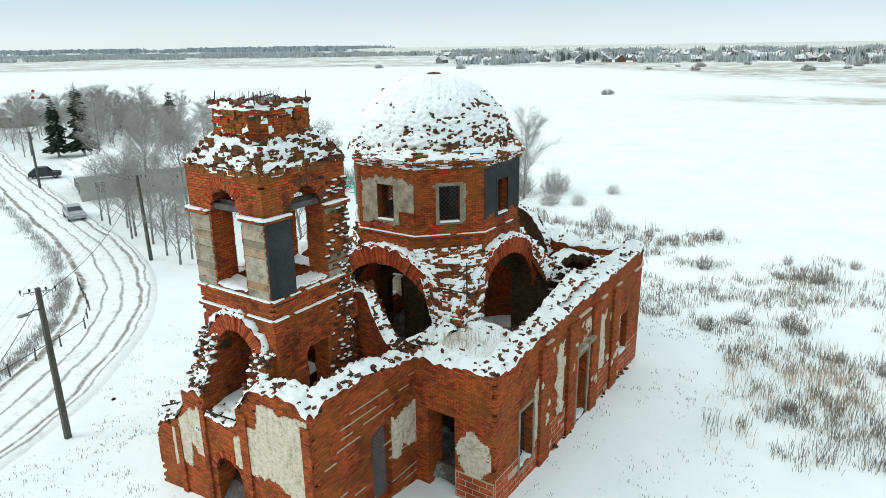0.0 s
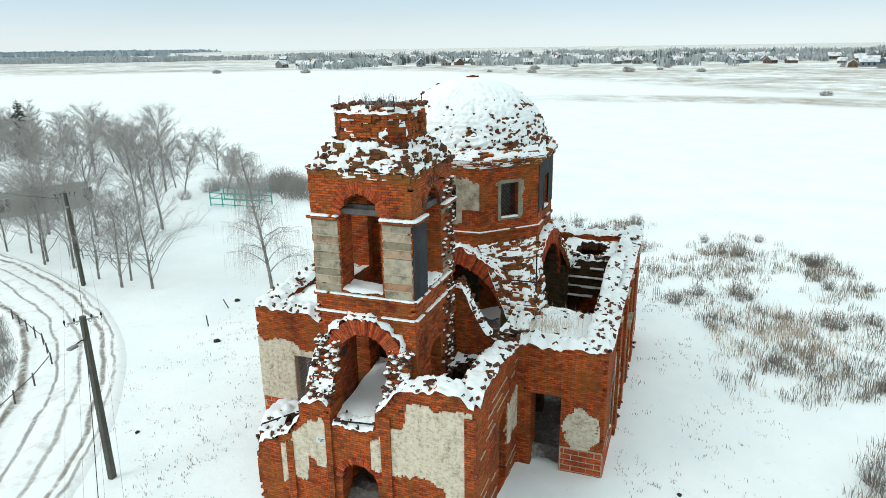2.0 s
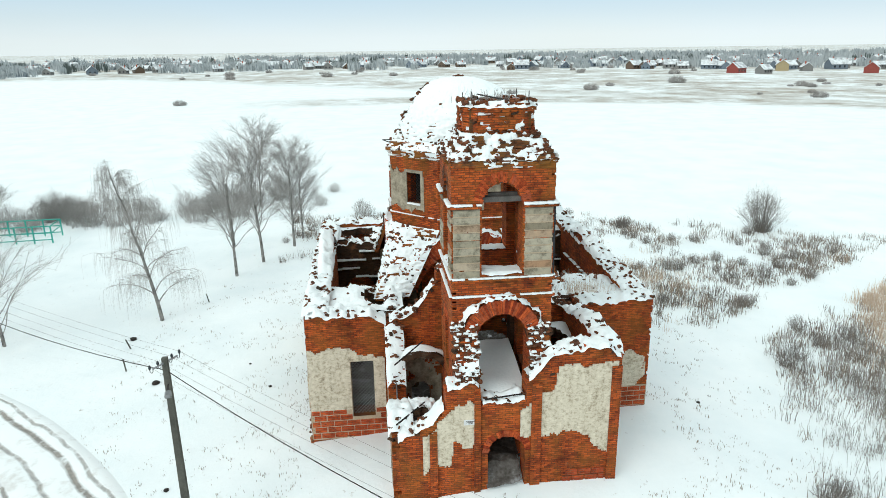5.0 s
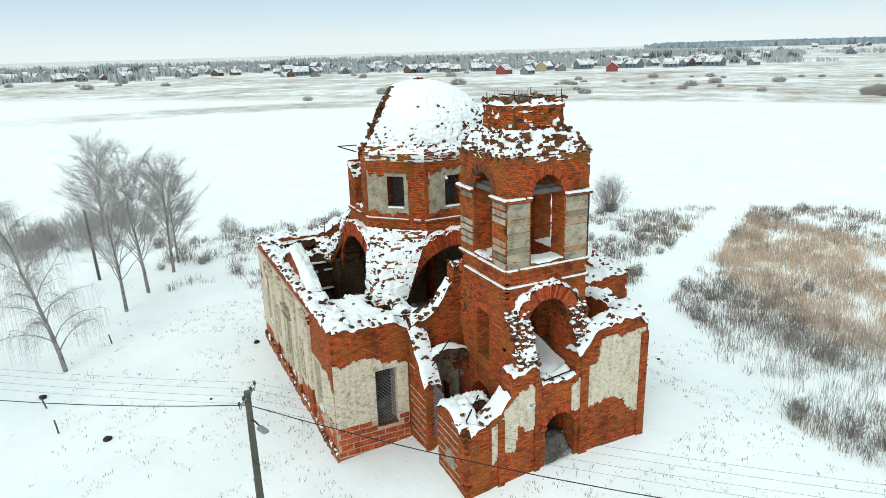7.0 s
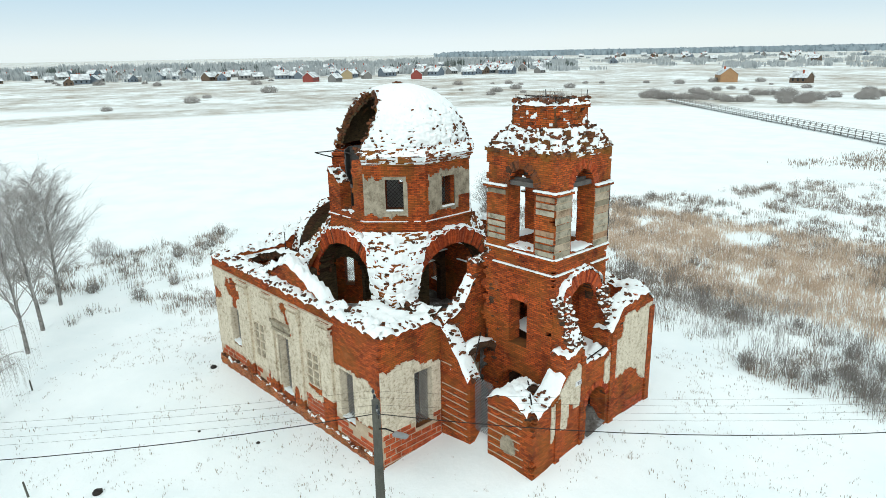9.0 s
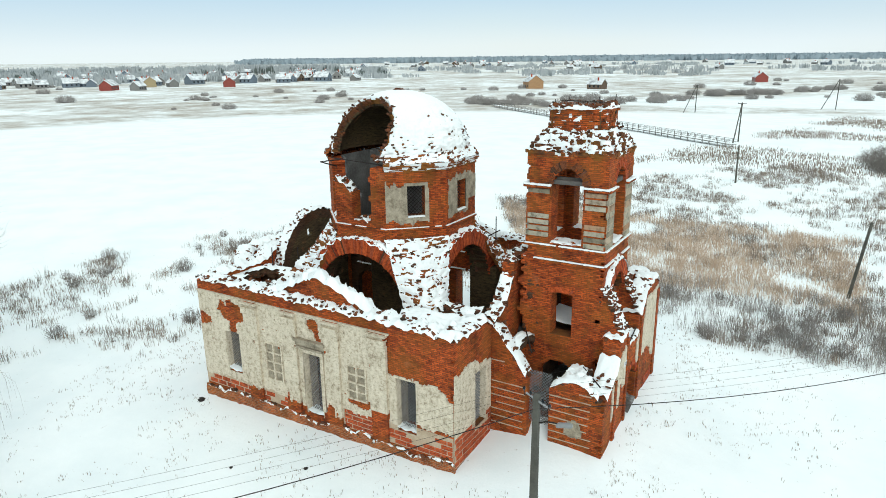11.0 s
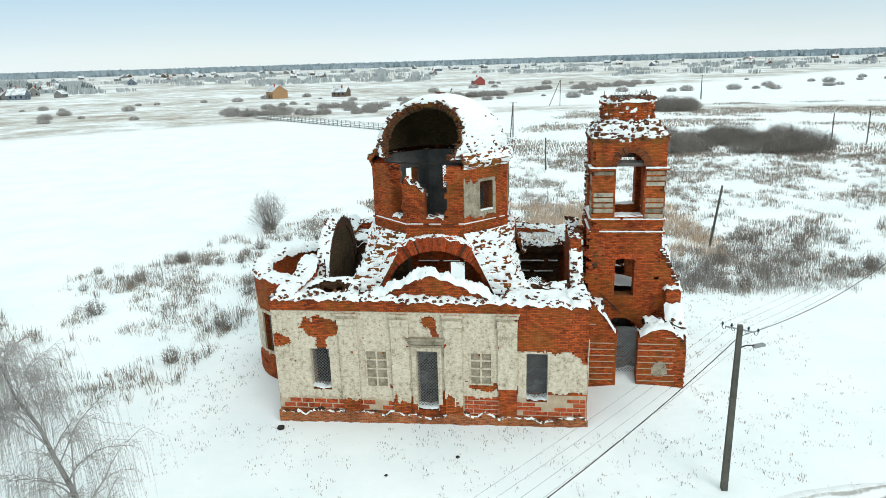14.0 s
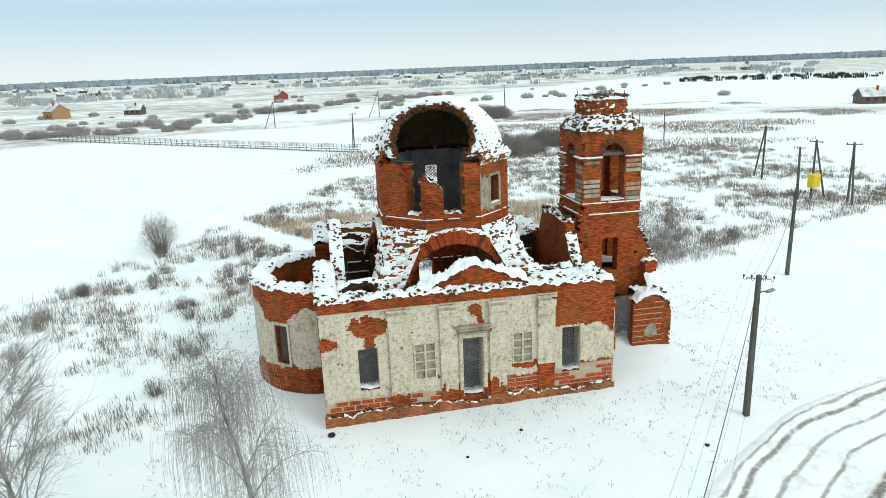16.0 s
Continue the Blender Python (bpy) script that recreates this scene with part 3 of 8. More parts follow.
def stepped(name, mat, parent, lower, upper, z0, z1, steps, cover=0.5, seed=0.0, label="", jag=0.05, open_ends=False, depth=0.11):
    """Courses of brick that step back from one outline to another, with snow lying on the treads."""
    L = Lists()
    cnt = len(lower)
    for k in range(steps):
        a, b = k / steps, (k + 1) / steps
        p = [Vector(lower[i]).lerp(Vector(upper[i]), a) for i in range(cnt)]
        q = [Vector(lower[i]).lerp(Vector(upper[i]), b) for i in range(cnt)]
        za, zc = z0 + (z1 - z0) * a, z0 + (z1 - z0) * b
        for i in range(cnt - 1 if open_ends else cnt):
            e = (i + 1) % cnt
            length = (p[e] - p[i]).length
            out = (p[e] - p[i]).cross(Z).normalized()
            cuts = [0.0]
            while cuts[-1] < length - 0.12:
                cuts.append(cuts[-1] + random.uniform(0.13, 0.42))
            cuts[-1] = length
            for c0, c1 in zip(cuts, cuts[1:]):
                f0, f1 = c0 / length, c1 / length
                s = c0 * 3.3
                d = jag * (1.6 * nz(k * 0.9, i * 5.1 + s * 0.35, seed) + random.uniform(-0.8, 0.8))
                P0, P1 = p[i].lerp(p[e], f0) + out * d, p[i].lerp(p[e], f1) + out * d
                Q0, Q1 = q[i].lerp(q[e], f0) - out * 0.12, q[i].lerp(q[e], f1) - out * 0.12
                zt = zc + random.uniform(-0.03, 0.05)
                L.add([Vector((*P0.xy, za - 0.06)), Vector((*P1.xy, za - 0.06)), Vector((*P1.xy, zt)), Vector((*P0.xy, zt)), Vector((*Q1.xy, zt)), Vector((*Q0.xy, zt)), Vector((*Q0.xy, za - 0.06)), Vector((*Q1.xy, za - 0.06))],
                      [(0, 1, 2, 3), (3, 2, 4, 5), (0, 3, 5, 6), (1, 7, 4, 2)])
                if random.random() < 0.22:
                    brick_at(P0.lerp(P1, 0.5).lerp(Q0, random.random() * 0.7) + Z * (zt - P0.z + 0.02), 22)
    # snow over the slope, broken by the courses
    span = z1 - z0
    idx = list(range(cnt)) + ([] if open_ends else [0])
    shift = [(Vector(lower[i]) - Vector(upper[i])).length for i in range(cnt)]
    depth_in = sum(shift) / cnt
    run = depth_in / steps
    nose = 0.8 * run * (span / steps) / max(0.01, math.hypot(run, span / steps))
    m = max(2, int(math.hypot(span, depth_in) / 0.09))

    def facing(i):
        """Outward direction of edge i of the outline."""
        if open_ends and not 0 <= i < cnt - 1:
            i = min(max(i, 0), cnt - 2)
        A, B = Vector(lower[i % cnt]), Vector(lower[(i + 1) % cnt])
        return (B - A).cross(Z).normalized()
    grid = []
    far = 0.0
    for q in range(len(idx) - 1):
        i, e = idx[q], idx[q + 1]
        A, B, C, D = Vector(lower[i]), Vector(lower[e]), Vector(upper[i]), Vector(upper[e])
        o0, o1, o2 = facing(i - 1), facing(i), facing(i + 1)
        n = max(2, int((B - A).length / 0.09))
        for k in range(n + 1):
            f = k / n
            w = min(1.0, 4 * min(f, 1 - f))
            side = (o0 if f < 0.5 else o2)
            out = (o1 * (0.5 + 0.5 * w) + side * (0.5 - 0.5 * w)).normalized()
            d = (out * span + Z * max(0.05, depth_in)).normalized()
            row = []
            for j in range(m + 1):
                g = j / m
                p = A.lerp(B, f).lerp(C.lerp(D, f), g) + Z * (z0 + span * g)
                u = far + f * (B - A).length
                h = depth * (cover + 1.35 * flecks(u * 0.85, g * m * 0.30, seed)) + jag * 0.4 + nose
                row.append((p, d, h))
            grid.append(row)
        far += (B - A).length
    crust(grid, 0.02)
    return L.part(name, mat, parent, label, uv=True)


def voussoirs(name, mat, parent, C, U, N, r0, r1, a0, a1, depth, cnt, rise=1.0, label="", proud=0.04):
    """An arch of single bricks set on edge, on a backing ring of mortar."""
    C, U, N = Vector(C), Vector(U), Vector(N)
    L = Lists()
    n = cnt
    for k in range(n + 1):
        w = radians(a0 + (a1 - a0) * k / n)
        for r, s in ((r0 + 0.012, proud - 0.035), (r1 - 0.05, proud - 0.035), (r1 - 0.05, -depth), (r0 + 0.012, -depth)):
            L.v.append(C + U * (r * math.cos(w)) + Z * (r * math.sin(w) * rise) + N * s)
    for k in range(n):
        for j in range(4):
            L.f.append((4 * k + j, 4 * k + (j + 1) % 4, 4 * k + 4 + (j + 1) % 4, 4 * k + 4 + j))
    arch = L.part(name, BRICK_DARK, parent, label, uv=True)
    wd = abs(radians(a1 - a0)) / cnt * 0.86
    B = Lists()
    hr, mid = (r1 - r0) / 2, (r0 + r1) / 2
    B.add([Vector((x * hr, y * wd * (mid + x * hr) / 2, z)) for x in (-1, 1) for y in (-1, 1) for z in (-0.14, 0.0)],
          [(0, 1, 3, 2), (4, 6, 7, 5), (0, 4, 5, 1), (2, 3, 7, 6), (0, 2, 6, 4), (1, 5, 7, 3)])
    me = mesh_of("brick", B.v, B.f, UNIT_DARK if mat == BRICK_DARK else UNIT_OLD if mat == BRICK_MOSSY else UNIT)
    for k in range(cnt):
        w = radians(a0 + (a1 - a0) * (k + 0.5) / cnt)
        R = (U * math.cos(w) + Z * (math.sin(w))).normalized()
        T = N.cross(R)
        m = Matrix((R, T, N)).transposed().to_4x4()
        rr = mid + random.uniform(-0.035, 0.02)
        m.translation = C + U * (rr * math.cos(w)) + Z * (rr * math.sin(w) * rise) + N * (proud + random.uniform(-0.02, 0.012))
        if random.random() > 0.03:
            LATER.append(("brick", me, arch, m))
    return arch


def piece_mesh(w, d, h, mat, r=0.012):
    key = (round(w, 3), round(d, 3), round(h, 3), mat.name)
    if key not in PIECES:
        L = Lists()
        L.bevel_box((0, 0, 0), (w / 2, d / 2, h / 2), r)
        PIECES[key] = mesh_of("block", L.v, L.f, mat)
    return PIECES[key]


PIECES = {}
LATER = []


def blocks(name, mat, parent, O, U, N, u0, u1, z0, z1, bw, rows, gap=0.045, proud=0.03, skip=None, holes=(), stagger=True):
    """Courses of single blocks on a wall's face, with open joints between them."""
    O, U, N = Vector(O), Vector(U), Vector(N)
    rot = Matrix((U, -N, Z)).transposed().to_4x4()
    if rot.determinant() < 0:
        rot = Matrix((-U, -N, Z)).transposed().to_4x4()
    bh = (z1 - z0) / rows
    for r in range(rows):
        u = u0 - (bw / 2 if stagger and r % 2 else 0)
        while u < u1 - 0.05:
            a, b = max(u, u0), min(u + bw, u1)
            u += bw
            for h in holes:
                if z0 + (r + 0.5) * bh > h[3] and z0 + (r + 0.5) * bh < h[4]:
                    if h[1] < (a + b) / 2 < h[2]:
                        a = b
                    elif a < h[1] < b:
                        b = h[1]
                    elif a < h[2] < b:
                        a = h[2]
            if b - a < 0.12:
                continue
            c = ((a + b) / 2, z0 + (r + 0.5) * bh)
            if skip and skip(*c):
                continue
            w = round((b - a - gap) * 20) / 20 if b - a > 0.3 else b - a - gap
            LATER.append((name, piece_mesh(max(0.08, w), 0.10, round(bh - gap, 3), mat), parent, Matrix.Translation(O + U * c[0] + Z * c[1] + N * (proud - 0.05)) @ rot))


def lattice(name, parent, O, U, N, u0, u1, z0, z1, mat, step=0.17, r=0.016, skip=None, label="dull steel diamond lattice"):
    """A diamond grille across an opening."""
    O, U, N = Vector(O), Vector(U), Vector(N)
    L = Lists()
    w, h = u1 - u0, z1 - z0
    k = -h
    while k < w:
        a = max(0.0, k)
        b = min(w, k + h)
        if b - a > 0.02:
            for flip in (0, 1):
                p, q = (a, a - k), (b, b - k)
                if flip:
                    p, q = (w - p[0], p[1]), (w - q[0], q[1])
                L.tube([O + U * (u0 + p[0]) + Z * (z0 + p[1]) + N * 0.01 * flip, O + U * (u0 + q[0]) + Z * (z0 + q[1]) + N * 0.01 * flip], [r, r], 3, False)
        k += step
    return L.part(name, mat, parent, label)


# ---- ground ----
def near_church(x, y):
    dx = max(-5.6 - x, 0, x - 19.3)
    dy = max(-8.2 - y, 0, y - 8.2)
    return math.hypot(dx, dy)


def ground_z(x, y):
    d = near_church(x, y)
    k = math.exp(-(d / 6.0) ** 1.5) if d < 60 else 0.0
    rise = 0.62 - 0.045 * (min(max(y, -9), 9) + 8.0) + 0.75 * math.exp(-((x + 3.5) / 3.5) ** 2 - (y / 6.5) ** 2)
    rise -= 0.018 * max(0.0, x)
    z = -0.7 + k * (rise + 0.7)
    if -5.1 < x < 15.6 and -7.7 < y < 7.7 and (x > 0.3 or abs(y) < 4.1):
        z += 0.45 + 0.5 * nz(x * 0.5, y * 0.5, 2.0)
    r = math.hypot(x, y)
    if r < 160:
        z += 0.16 * nz(x * 0.13, y * 0.13, 1.0) * min(1.0, 0.35 + d / 8) + 0.05 * nz(x * 0.9, y * 0.9, 4.0)
    return z


def axis(lo, hi, step, far):
    mid = list(np.arange(lo, hi + 0.01, step))
    a, b, s = [], [], step
    x, y = lo, hi
    while x > -far:
        s *= 1.16
        x -= s
        a.append(x)
    s = step
    while y < far:
        s *= 1.16
        y += s
        b.append(y)
    return a[::-1] + mid + b


gx, gy = axis(-36, 62, 0.55, 7000), axis(-60, 60, 0.6, 7000)
gv = [(x, y, ground_z(x, y)) for y in gy for x in gx]
w = len(gx)
gf = [(j * w + i, j * w + i + 1, (j + 1) * w + i + 1, (j + 1) * w + i) for j in range(len(gy) - 1) for i in range(w - 1)]
tagged(part("ground", gv, gf, GROUND, smooth=True), "snow-covered meadow and frozen river with dirt showing through", "ground", kind="structure")


def ribbon(points, width, cross, mat, name, label, category, lift):
    """A strip along a smooth line; cross: height at steps from its left to its right edge."""
    pts = [Vector((*p, 0)) for p in points]
    fine = []
    for i in range(len(pts) - 1):
        p0, p1, p2, p3 = pts[max(i - 1, 0)], pts[i], pts[i + 1], pts[min(i + 2, len(pts) - 1)]
        n = max(2, int((p2 - p1).length / 0.8))
        for k in range(n):
            t = k / n
            fine.append(0.5 * (2 * p1 + (p2 - p0) * t + (2 * p0 - 5 * p1 + 4 * p2 - p3) * t * t + (3 * p1 - p0 - 3 * p2 + p3) * t ** 3))
    v, f, uv, run = [], [], [], 0.0
    c = len(cross)
    for i, p in enumerate(fine):
        d = (fine[min(i + 1, len(fine) - 1)] - fine[max(i - 1, 0)]).normalized()
        side = Vector((d.y, -d.x, 0))
        run += (p - fine[i - 1]).length if i else 0
        for j, h in enumerate(cross):
            q = p + side * width * (j / (c - 1) - 0.5)
            v.append((q.x, q.y, ground_z(q.x, q.y) + lift + h + (0.05 * nz(q.x * 1.1, q.y * 1.1, 6) if 0 < j < c - 1 else -lift - 0.12)))
            uv.append((width * (j / (c - 1) - 0.5), run))
    for i in range(len(fine) - 1):
        for j in range(c - 1):
            f.append((i * c + j, i * c + j + 1, (i + 1) * c + j + 1, (i + 1) * c + j))
    return tagged(part(name, v, f, mat, None, "", uv, True), label, category, kind="structure")


ROAD_LINE = [(60, 190), (45, 150), (32, 110), (24, 83), (18.2, 62), (13.2, 44), (8.9, 33.2), (4.2, 26), (-0.8, 21), (-6, 17.2), (-13, 14.2), (-32, 10), (-70, 6)]
ribbon(ROAD_LINE, 6.6, [0, 0.05, 0.16, 0.05, 0.02, 0.09, 0.02, 0.06, 0.12, 0.06, 0.02, 0.10, 0.02, 0.05, 0.17, 0.05, 0], ROAD, "road", "rutted country road of packed snow and brown slush", "road", 0.06)

# ---- the ruined church ----
church = thing("ruined_church", "ruined red brick church with bell tower and broken snowy dome", "church")
X, Y = Vector((1, 0, 0)), Vector((0, 1, 0))
CX, CY = 7.9, 0.0
LEN, HW = 15.85, 8.125


def top_line(*pairs):
    us, zs = [p[0] for p in pairs], [p[1] for p in pairs]
    return lambda u: float(np.interp(u, us, zs))


def sheet(name, mat, O, U, N, u0, u1, z0, z1, keep, holes=(), lift=0.03, label="", seed=0.0):
    """A thin coat of plaster on a wall, broken where keep says so."""
    return panel(name, mat, church, Vector(O) + Vector(N) * lift, U, N, u0, u1, z0, z1, holes, thick=lift + 0.02, du=0.07, dz=0.07, ragged=0, rough=0.012, seed=seed, keep=keep, label=label)[0]


def frame_rect(name, mat, O, U, N, u0, u1, z0, z1, wd, out, label="", sill=True):
    """A surround of four bars on a wall's face."""
    O, U, N = Vector(O), Vector(U), Vector(N)
    L = Lists()
    m = Matrix((U, N, Z)).transposed().to_4x4()
    m.translation = O
    for a, b, c, d in ((u0 - wd, u0, z0, z1 + wd), (u1, u1 + wd, z0, z1 + wd), (u0, u1, z1, z1 + wd)) + (((u0 - wd, u1 + wd, z0 - wd, z0),) if sill else ()):
        L.box(((a + b) / 2, out / 2, (c + d) / 2), ((b - a) / 2, out / 2, (d - c) / 2), m)
    return L.part(name, mat, church, label)


# long walls: the north one keeps its plaster, the south one has lost nearly all of it
N_HOLES = [("rect", 1.92, 3.0, 1.2, 3.83), ("rect", 7.39, 8.5, 0.5, 3.85), ("rect", 12.95, 14.0, 1.52, 3.85), ("rect", 9.95, 11.07, 1.8, 3.8, ), ("rect", 4.67, 5.76, 2.1, 3.83)]
OPEN = N_HOLES[:3]
for side in (1, -1):
    O = Vector((0, side * HW, 0))
    N = Vector((0, side, 0))
    top = top_line((0, 6.2), (1.0, 6.35), (8, 6.45), (16, 6.5)) if side > 0 else top_line((0, 6.2), (3.5, 6.45), (6.5, 6.6), (12, 6.75), (16, 6.85))
    ob, ln = panel("wall", BRICK, church, O, X, N, 0, LEN, -1.4, top, OPEN, 0.95, seed=1.0 + side, keep=notched((21, 22) if side > 0 else (23, 24), 0, LEN, 0.3), pits=0.018 if side < 0 else 0.008, label="long nave wall of red brick" if side < 0 else "long nave wall of red brick under old plaster")
    snow_on(ln, O, X, N, 0.95, 0.27, 0.36, seed=side * 3.0, over=0.12, bricks=1.0)
    # low gable over the middle, set back from the face
    if side > 0:
        ped = top_line((4.5, 6.2), (5.2, 6.7), (7.0, 7.45), (7.85, 7.7), (8.8, 7.25), (10.2, 6.55), (10.8, 6.2))
        ob, ln = panel("gable", BRICK, church, O - N * 0.45, X, N, 4.6, 10.7, 6.0, ped, (), 0.5, ragged=0.08, seed=4.0, label="low broken brick gable")
        snow_on(ln, O - N * 0.45, X, N, 0.5, 0.42, 0.6, seed=5.0, over=0.15, bricks=0.4)
    else:
        ped = top_line((4.5, 6.3), (6.0, 6.8), (7.9, 7.25), (9.8, 6.9), (11, 6.4))
        ob, ln = panel("gable", BRICK, church, O - N * 0.45, X, N, 4.6, 11, 6.0, ped, (), 0.5, ragged=0.12, seed=4.5, label="low broken brick gable")
        snow_on(ln, O - N * 0.45, X, N, 0.5, 0.30, 0.4, seed=6.0, over=0.15)
    # base course
    ob, ln = panel("plinth", BRICK_LIMED, church, O + N * 0.09, X, N, -0.07, LEN + 0.07, -1.5, lambda u: 0.30 + 0.40 * nz(u * 0.7, 3.0), [("rect", 7.3, 8.6, 0.2, 2)], 0.12, ragged=0.16, rough=0.09, pits=0.03, seed=7.0, label="worn projecting brick base course")
    snow_on(ln, O + N * 0.09, X, N, 0.10, 0.12, -0.2, seed=8.0, over=0.02, bricks=0.25)
    for u0, u1 in ((3.45, 4.36), (6.17, 7.03), (8.83, 9.69), (11.44, 12.35)):
        z1 = 5.82
        ob, ln = panel("pilaster", BRICK, church, O + N * 0.15, X, N, u0, u1, 0.40, z1, (), 0.17, ragged=0.02, seed=u0)
        if side > 0:
            panel("plaster", PLASTER, church, O + N * 0.175, X, N, u0 - 0.02, u1 + 0.02, 0.85, 5.78, (), thick=0.17, du=0.07, dz=0.07, ragged=0, rough=0.012, seed=u0 + 3, keep=lambda u, z: z > 1.1 + 0.5 * fbm(u * 1.7, z, 9.0) and fbm(u * 1.2 + 20, z * 1.2, 3.0) > -0.75 and not (u < 4.4 and z < 1.9))
            L = Lists()
            L.box(((u0 + u1) / 2, HW + 0.20, 5.40), ((u1 - u0) / 2 + 0.04, 0.09, 0.17))
            L.box(((u0 + u1) / 2, HW + 0.18, 5.78), ((u1 - u0) / 2 + 0.08, 0.13, 0.05))
            L.part("capital", PLASTER, church, "plain plastered capital")
        else:
            sheet("plaster", PLASTER, O + N * 0.15, X, N, u0, u1, 1.7, 5.7, lambda u, z: fbm(u * 0.9 + 5, z * 0.6, 8.0) > 0.5, (), 0.025, seed=u0 + 3)
    # string course under the bare top band
    for k in range(24):
        a, b = LEN * k / 24, LEN * (k + 1) / 24
        if side < 0 and fbm(a * 0.7, 9.0) < 0.05 or side > 0 and a < 3.3:
            continue
        L = Lists()
        L.box(((a + b) / 2, side * (HW + 0.05), 5.86), ((b - a) / 2 - 0.004, 0.06, 0.035))
        L.part("string_course", PLASTER, church, "thin plastered string course")

NO, NN = Vector((0, HW, 0)), Y
# the plaster of the north wall, with the bare patches that it has
def north_keep(u, z):
    w = 0.16 * fbm(u * 1.6, z * 1.6, 2.0) + 0.06 * nz(u * 9, z * 9, 3.0)
    if u < 3.5 and z > 4.05 + w + 0.35 * max(0, math.sin((u - 1.1) * 2.4)) - 0.9 * max(0.0, 0.9 - u):
        return False
    if (u - 3.3) < 0.35 + w and z > 3.9 - w and u < 3.75:
        return False
    if ((u - 13.35) / 1.05) ** 2 + ((z - 5.0) / 0.62) ** 2 < 1 + 4 * w or abs(u - 13.35) < 0.28 + w and 3.7 < z < 4.8:
        return False
    if ((u - 15.7) / 0.7) ** 2 + ((z - 4.25) / 0.36) ** 2 < 1 + 3 * w:
        return False
    if ((u - 7.8) / 0.34) ** 2 + ((z - 5.4) / 0.34) ** 2 < 1 + 3 * w or abs(u - 7.7 + 0.35 * (5.3 - z)) < 0.18 + w * 0.5 and 4.5 < z < 5.4:
        return False
    if ((u - 5.1) / 0.7) ** 2 + ((z - 2.0) / 0.32) ** 2 < 1 + 3 * w or ((u - 3.9) / 0.5) ** 2 + ((z - 1.75) / 0.6) ** 2 < 1 + 3 * w:
        return False
    low = 1.42 if u < 6.2 else 1.05
    if u < 2.9:
        low = 1.75
    if 6.9 < u < 9.0:
        low = 1.25 + 0.5 * max(0, math.sin(u * 9.0))
    return z > low + 1.2 * w and fbm(u * 2.4 + 7, z * 2.4, 6.0) > -0.95


sheet("plaster", PLASTER, NO, X, NN, 0.02, LEN - 0.02, 0.6, 5.83, north_keep, N_HOLES, 0.045, "flaking whitish lime plaster with grey stains", 2.0)
for u0, u1, z0, z1 in ((9.95, 11.07, 1.8, 3.8), (4.67, 5.76, 2.1, 3.83)):
    sheet("blind_window", STONE, NO, X, NN, u0, u1, z0, z1, lambda u, z: True, (), 0.012, "blind window with a plaster lattice", u0)
    for f in (0.0, 0.5, 1.0):
        L = Lists()
        L.box((u0 + (u1 - u0) * f, HW + 0.045, (z0 + z1) / 2), (0.045, 0.045, (z1 - z0) / 2 + 0.03))
        L.part("glazing_bar", PLASTER, church, "pale moulded glazing bar")
    for k in range(5):
        L = Lists()
        L.box(((u0 + u1) / 2, HW + 0.04, z0 + (z1 - z0) * k / 4), ((u1 - u0) / 2 - 0.046, 0.035, 0.035))
        L.part("glazing_bar", PLASTER, church, "pale moulded glazing bar")
L = Lists()
L.box((7.95, HW + 0.13, 4.52), (0.98, 0.14, 0.07))
L.box((7.95, HW + 0.10, 4.33), (0.90, 0.10, 0.08))
L.box((7.95, HW + 0.14, 4.17), (0.80, 0.13, 0.05))
L.part("door_hood", STONE, church, "weathered stepped hood over the doorway")
frame_rect("door_surround", PLASTER, NO, X, NN, 7.39, 8.5, 0.9, 3.85, 0.2, 0.11, "plastered door surround", False)
for k, (u0, u1, z0, z1) in enumerate(((1.92, 3.0, 1.2, 3.83), (7.39, 8.5, 0.5, 3.85), (12.95, 14.0, 1.52, 3.85))):
    lattice("grille", church, NO - NN * 0.35, X, NN, u0, u1, z0 + 0.02, z1, LATTICE)
    if k != 1:
        lattice("grille", church, Vector((0, -HW + 0.35, 0)), X, -NN, u0, u1, z0 + 0.02, z1, IRON)
    for u in (u0 + 0.012, u1 - 0.012):
        L = Lists()
        L.box((u, HW - 0.44, (z0 + z1) / 2), (0.012, 0.46, (z1 - z0) / 2))
        L.part("jamb", PLASTER, church, "plastered jamb of the opening")
    # snow drifted in the openings
    for s in (1, -1):
        grid = []
        for i in range(13):
            row = []
            for j in range(8):
                u, v = u0 + (u1 - u0) * i / 12, 0.02 - 0.6 * j / 7
                row.append((Vector((u, s * (HW + v), z0 - (0.04 if j == 0 else 0))), Z, 0.10 + 0.10 * abs(i / 6 - 1) + 0.12 * flecks(u * 1.2, v * 1.2, s + k)))
            grid.append(row)
        crust(grid, 0.03)

# rusticated blocks of the base courses
def gone(u, z, s=0.0, t=0.12):
    return fbm(u * 0.8 + s, z * 1.1, 12.0) > t


blocks("plinth_block", BLOCK, church, NO, X, NN, 0.05, 6.1, 0.45, 1.42, 0.62, 4, holes=[("rect", 1.9, 3.02, 1.2, 4)], skip=lambda u, z: gone(u, z, 3, 0.3))
blocks("plinth_block", BLOCK, church, NO, X, NN, 9.7, 15.8, 0.45, 1.0, 0.66, 2, skip=lambda u, z: gone(u, z, 9, 0.25))
blocks("plinth_block", BLOCK, church, Vector((0, -HW, 0)), X, -NN, 0.05, LEN - 0.05, 0.5, 1.9, 0.64, 5, holes=[("rect", 7.3, 8.6, 0, 4), ("rect", 1.9, 3.02, 1.2, 4), ("rect", 12.9, 14.05, 1.5, 4)], skip=lambda u, z: gone(u, z, 1, 0.4))
